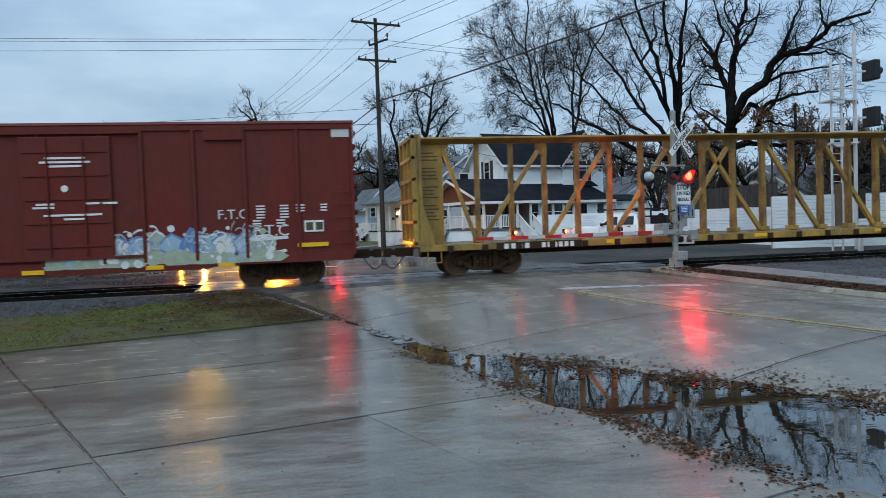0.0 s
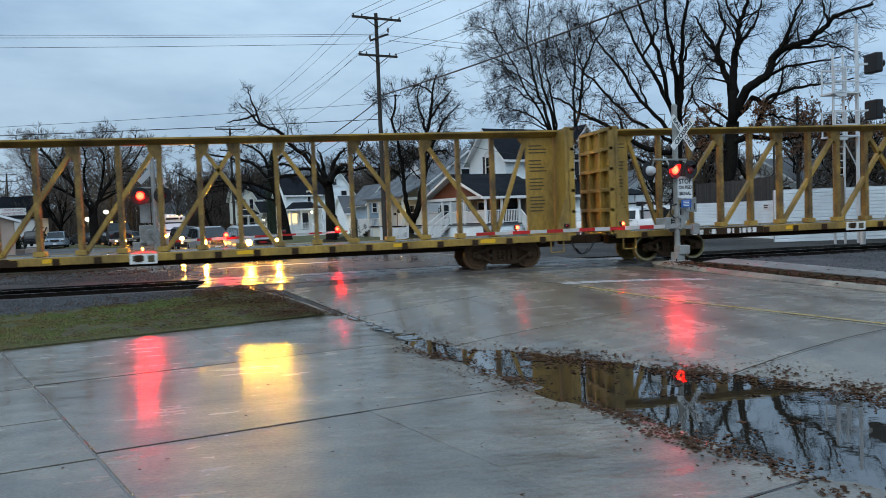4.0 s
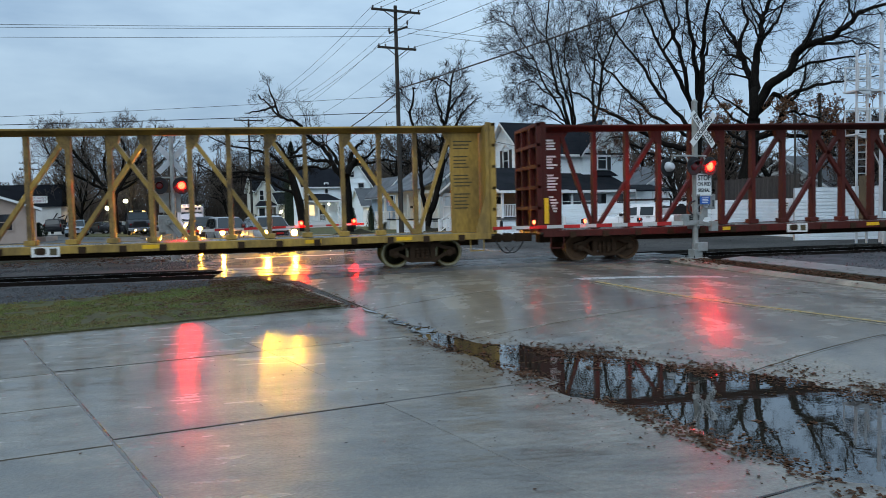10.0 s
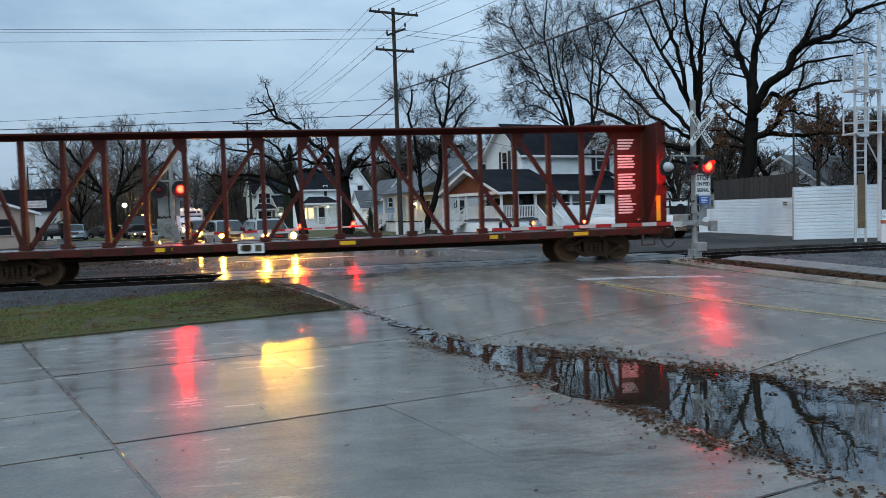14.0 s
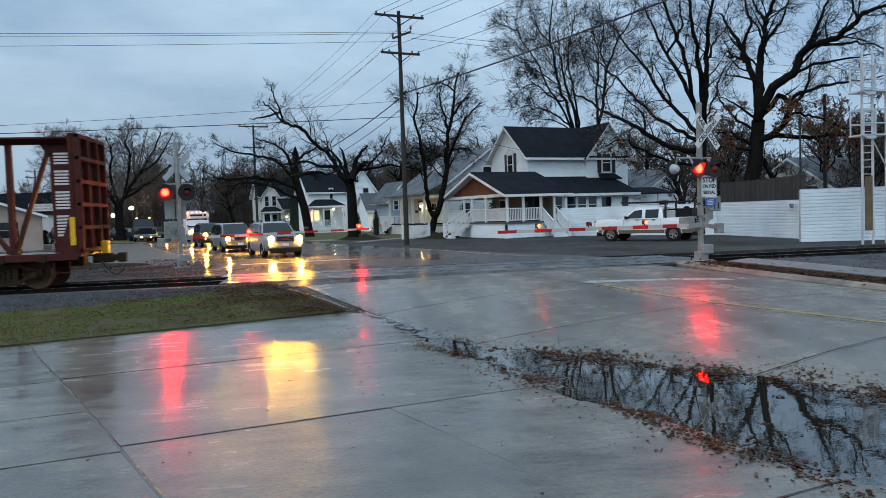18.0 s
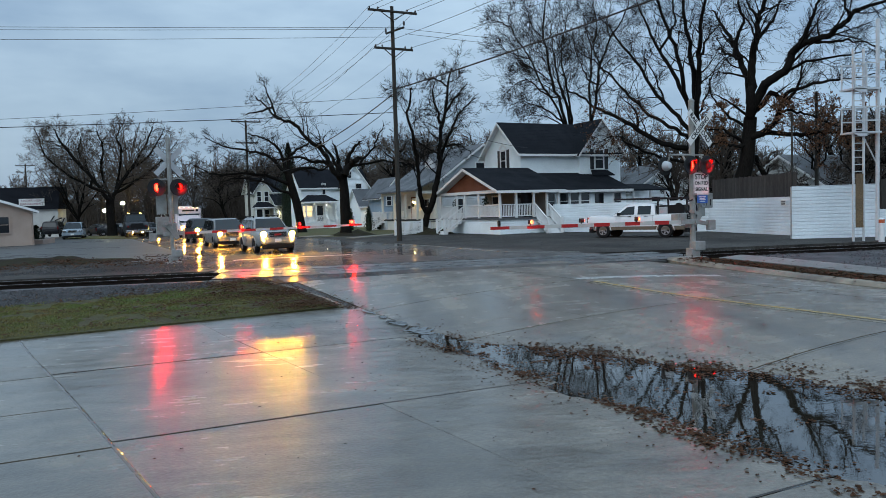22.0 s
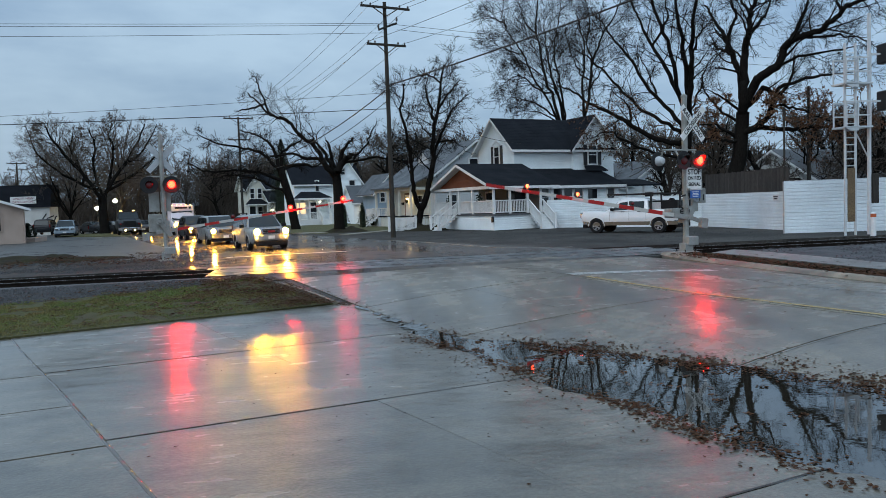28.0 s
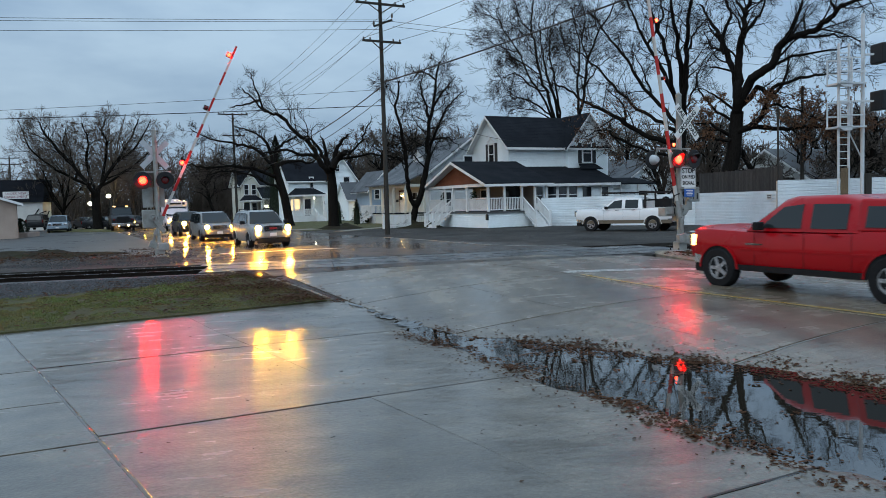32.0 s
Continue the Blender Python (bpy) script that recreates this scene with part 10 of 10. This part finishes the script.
shaped_tree(-1.37, 78.0, 43, [(0.1, -0.3), (0, 0.3), (-0.4, 3.0), (-1.0, 5.3), (-1.2, 6.2)], 0.5, [
    (0.19, [(-1.0, 5.0), (-3.3, 5.9), (-5.6, 6.2), (-8.2, 6.1), (-10, 7)]),
    (0.15, [(-0.8, 3.9), (-2.4, 4.6), (-3.6, 5.2), (-6.2, 5.7), (-7.6, 5.2)]),
    (0.18, [(-1.2, 5.9), (-2.8, 7.6), (-4.8, 8.4), (-7.2, 8.8), (-9, 9.8)]),
    (0.22, [(-1.2, 6.1), (0.4, 6.7), (2.4, 6.5), (3.7, 7.6)]),
    (0.2, [(-1.2, 6.1), (-0.9, 8.0), (0.6, 8.9), (1.4, 9.8)]),
    (0.2, [(-1.2, 6.1), (-1.9, 8.4), (-3.0, 9.4), (-5.0, 10.2)])], "spreading bare street tree with a long bent limb", fine=0.010, reach=0.24)
# by the parking lot
shaped_tree(-23.27, 92.1, 51, [(0, -0.3), (0, 0.4), (-0.1, 3.4), (0, 4.6)], 0.62, [
    (0.26, [(-0.1, 3.6), (-1, 5.5), (-3.5, 9), (-4.8, 10.8), (-5.4, 12.2)]),
    (0.26, [(0, 4.2), (0.8, 5.6), (2.8, 8.5), (4, 10.4), (5.0, 12.8)]),
    (0.17, [(0.5, 5), (3, 6.5), (5.5, 8.5), (7.6, 11)]),
    (0.2, [(-0.2, 4.4), (-0.8, 8), (-0.5, 10.2), (-1.2, 12.2)]),
    (0.17, [(-0.5, 5), (-4, 7), (-6.5, 9.5), (-7.6, 12.6)]),
    (0.17, [(0.6, 5.4), (1.5, 10), (1, 11.6), (1.9, 13.4)]),
    (0.16, [(1.5, 7), (4.5, 9.5), (6.2, 12.6)]),
    (0.16, [(-1.5, 6.2), (-3.0, 9.6), (-2.6, 11.6)])], "broad bare tree by the parking lot with thin brown leaves", kids=(8, 11, 9, 6), twig_mat=M_TWIGHAZE, fine=0.009, reach=0.25, dense=2.4, gnarl=0.22)
fan_tree(-28.6, 98, 52, 11, 8, "bushy many-stemmed bare tree by the shops", M_TWIGHAZE)
# woods beyond: three kinds, repeated
rw = random.Random(8)
kinds = []
for k, (h, sd) in enumerate(((14, 61), (17, 62), (12, 63))):
    x, y = (-14 + 8 * k, 128 + 6 * k)
    kinds.append(street_tree(x, y, sd, h, 0.3, "bare tree in the woods behind the street", trunk=0.5, limbs=9, start=0.25, kids=(9, 8, 8, 5), name="woodland_tree", fine=0.018, twig=M_TWIGHAZE))
for x, y, s in [(-8, 118, 1), (-2, 110, 0), (3, 100, 2), (8, 96, 0), (13, 92, 1), (15, 82, 2), (-16, 145, 0), (-24, 150, 1), (0, 140, 1), (9, 125, 0), (19, 110, 2), (26, 100, 1), (34, 88, 0), (40, 76, 1), (46, 68, 2), (52, 62, 0), (44, 56, 0), (50, 50, 2), (58, 52, 1), (40, 50, 2), (41, 57, 1), (36, 54, 2), (60, 40, 0), (55, 44, 1), (66, 46, 2), (-38, 150, 2), (-55, 160, 1), (-70, 150, 0), (-12, 160, 2), (-46, 130, 0), (4, 84, 2), (38, 66, 1), (48, 60, 1), (62, 60, 0), (70, 36, 1), (42, 63, 2), (47, 55, 1), (52, 57, 0), (45, 75, 2), (56, 66, 1), (22, 70, 2), (26, 80, 0), (31, 76, 2), (34, 66, 2), (47, 47, 2), (52, 40, 0)]:
    s_, w_ = sw(x, y)
    if 4 < s_ < 30 and w_ < 112:
        continue
    copy_thing(kinds[s], pose(x, y, 0.15, 0, 0, rw.uniform(0, 360)))


for x, y, k in ((38, 84, 1), (46, 76, 1), (33, 90, 1), (53, 68, 1)):
    copy_thing(kinds[k], pose(x, y, 0.15, 0, 0, rw.uniform(0, 360)) @ Matrix.Scale(rw.uniform(0.95, 1.2), 4))
for x, y, k in ((10, 106, 1), (14, 104, 1), (18, 108, 1), (22, 100, 1), (6, 112, 1), (26, 104, 1)):
    copy_thing(kinds[k], pose(x, y, 0.15, 0, 0, rw.uniform(0, 360)) @ Matrix.Scale(rw.uniform(1.15, 1.45), 4))
for s_, w_, k in ((32, 60, 0), (34, 74, 2), (31, 88, 0), (36, 96, 1), (40, 66, 2), (44, 84, 0), (31, 106, 2)):
    copy_thing(kinds[k], Matrix.Translation((*xy(s_, w_), 0.15)) @ pose(0, 0, 0, 0, 0, rw.uniform(0, 360)))


def distant_woods():
    """A ragged belt of far trees with rounded crowns that closes the view."""
    rn, seg = random.Random(19), []
    for i in range(345):
        a = radians(rn.uniform(-52, 62) if i < 270 else rn.uniform(-7, -1) if i < 325 else rn.uniform(1, 9))
        near = radians(-14) < a < radians(25)
        dist = rn.uniform(104, 180) if a < radians(25) else rn.uniform(75, 120)
        p = Vector((math.sin(a) * dist, math.cos(a) * dist, 0))
        s_, w_ = sw(p.x, p.y)
        if 4 < s_ < 30 and w_ < 114:
            continue
        h = rn.uniform(9, 14) * (1.1 if near else 0.85 if a > radians(25) else 0.9)
        cw = h * rn.uniform(0.24, 0.36)
        top = p + Vector((rn.uniform(-0.8, 0.8), 0, h * 0.8))
        seg.append((p, top, 0.2, 0.06))
        for _ in range(34):
            o = p.lerp(top, rn.uniform(0.25, 0.8))
            b, u = rn.random() * 6.28, rn.uniform(-0.9, 1.0)
            k = rn.uniform(0.7, 1.05)
            c = math.sqrt(1 - u * u) * cw * k
            e = p + Vector((math.cos(b) * c, math.sin(b) * c, h * (0.62 + 0.4 * u * k)))
            f = o.lerp(e, 0.55) + Vector((0, 0, 0.4))
            seg += [(o, f, 0.09, 0.06), (f, e, 0.06, 0.035)]
            for _ in range(4):
                q = f.lerp(e, rn.random())
                seg.append((q, q + Vector((rn.uniform(-1, 1), rn.uniform(-1, 1), rn.uniform(-0.3, 1))) * cw * 0.42, 0.04, 0.03))
    for _ in range(760):  # low brush between the trunks
        a, dist = radians(rn.uniform(-50, 60) if rn.random() < 0.4 else rn.uniform(-22, 8)), rn.uniform(112, 165)
        p = Vector((math.sin(a) * dist, math.cos(a) * dist, 0.2))
        s_, w_ = sw(p.x, p.y)
        if -8 < s_ < 30 and w_ < 114:
            continue
        for _ in range(26):
            e = p + Vector((rn.gauss(0, 1.5), rn.gauss(0, 1.5), rn.uniform(1.2, 5.4)))
            seg.append((p + Vector((rn.gauss(0, 0.8), rn.gauss(0, 0.8), 0)), e, 0.09, 0.05))
    ob = tubes("distant_woods", seg, M_TWIGHAZE, None, 3)
    return tagged(ob, "dark belt of bare woods in the distance", "woods", kind="stuff")


distant_woods()


def evergreen(x, y, h, r, label, seed, cone=True):
    rn, vs, fs, n = random.Random(seed), [], [], 0
    for _ in range(int((900 if cone else 2600) * h * r / 2)):
        t = rn.random() ** 0.8
        rad = r * ((1 - t) ** 0.8 if cone else (1 - t ** 4)) * (0.65 + 0.45 * rn.random())
        a = rn.random() * 6.28
        p = Vector((rad * math.cos(a), rad * math.sin(a), 0.1 + t * h))
        o = Vector((math.cos(a), math.sin(a), rn.uniform(-0.6, 0.5))) * rn.uniform(0.08, 0.2)
        b = Vector((-math.sin(a), math.cos(a), rn.uniform(-0.4, 0.4))) * 0.07
        vs += [p - b, p + b, p + o]
        fs.append((n, n + 1, n + 2))
        n += 3
    ev = thing("shrub" if h < 3.5 else "conifer", Matrix.Translation((x, y, 0.3)), label, "shrub" if h < 3.5 else "tree")
    part("stem", Geo().rod((0, 0, -0.2), (0, 0, h * 0.9), 0.05, 0.02, n=6).lathe((0, 0, 0.1), (0, 0, 1), [(0, r * 0.5), (h * 0.5, r * 0.42), (h * 0.9, 0.05)], 8), M_EVERG, ev)
    me = bpy.data.meshes.new("foliage")
    me.from_pydata(vs, [], fs)
    me.materials.append(M_EVERG)
    part("foliage", me, None, ev)


evergreen(5.07, 71.8, 2.3, 0.6, "clipped dark evergreen shrub before the house", 1)
evergreen(*xy(17.2, 57.5), 1.2, 0.45, "small dark evergreen shrub by the steps", 2)
evergreen(3.5, 75.5, 2.2, 0.6, "dark evergreen shrub beside the white house", 3)
evergreen(-3.6, 115.0, 12.5, 2.6, "dark conifer behind the houses", 4)
for k in range(3):
    evergreen(-25.6 + 0.7 * k, 69.6 + 0.5 * k, 1.5, 0.65, "clipped dark shrub in the planter", 10 + k, False)


# ---- what moves ----
def motions():
    # the last car's leading end along the track
    t_x = [(0, 53.2), (1, 48.77), (2, 44.33), (3.5, 37.6), (5.5, 28.33), (7, 21.32), (9, 12.05), (11, 2.62), (13, -6.68), (14.5, -13.85), (16.5, -23.32), (18, -30.42), (20, -39.9), (26, -68.0), (32, -96.5)]
    for car, off in ((BOXCAR, -51.42 - 16.6), (YELLOW_A, -49.44), (YELLOW_B, -24.79), (REDCAR, 0.0)):
        walk(car, [(t, pose(x + off, TRACK, RAIL_Z)) for t, x in t_x])
    # the red pickup drives over from behind the camera's right
    walk(RED_PICKUP, [(t, heading(2.35, w - 2.92, AWAY)) for t, w in ((0, -20), (28, -17.5), (29.5, -12.0), (31, -5.8), (31.5, -3.9), (32, -1.8))])
    # the first waiting car creeps forward as the gates rise
    walk(WAITING_SUV, [(t, heading(-2.35, w, TO_US)) for t, w in ((0, 24.4), (30.2, 24.4), (31, 24.0), (31.5, 23.65), (32, 22.95))])
    # the gates lift once the line is clear
    left = [(0, 0.5), (27.45, 0.5), (28, 7.1), (28.5, 15.7), (29, 23.1), (29.5, 29.6), (30, 35.6), (30.5, 42.7), (31, 49.6), (31.5, 57.0), (32, 65.0)]
    right = [(0, 0.6), (27.45, 0.6), (28, 9.0), (28.5, 18.8), (29, 28.8), (29.5, 39.2), (30, 48.9), (30.5, 57.4), (31, 65.2), (31.5, 72.8), (32, 80.0)]
    walk(ARM_L, [(t, PIV_L @ Matrix.Rotation(radians(-a), 4, "Y")) for t, a in left])
    walk(ARM_R, [(t, PIV_R @ Matrix.Rotation(radians(-a), 4, "Y")) for t, a in right])
    # the flashing lenses turn over, left and right in turn, 1.08 s a cycle
    start, half = 19.82 - 20 * 1.08, 0.54
    for side, first in (("left", 0), ("right", 1)):
        rows, k = [], 0
        turn = 0 if (first == 0) else 180
        rows.append((0.0, None))
        # state at 0 s, then every half cycle
        t, lit = start, True
        events = []
        while t < 32.2:
            events.append((t, "left" if len(events) % 2 == 0 else "right"))
            t += half
        state = None
        seq = []
        for t, who in events:
            want = 0 if who == side else 180
            if t <= 0:
                state = want
                continue
            if not seq:
                seq.append((0.0, state))
            if want != state:
                f = round(t * FPS) / FPS
                if f + 3 / FPS < 32:
                    seq += [(f - 1 / FPS, state), (f, state + (want - state) / 3), (f + 1 / FPS, state + (want - state) * 2 / 3), (f + 2 / FPS, want)]
                state = want
        seq.append((32.0, seq[-1][1]))
        for lens, m in LENS_LISTS[side]:
            walk(lens, [(t, m @ Matrix.Rotation(radians(a), 4, "Z")) for t, a in seq])


motions()
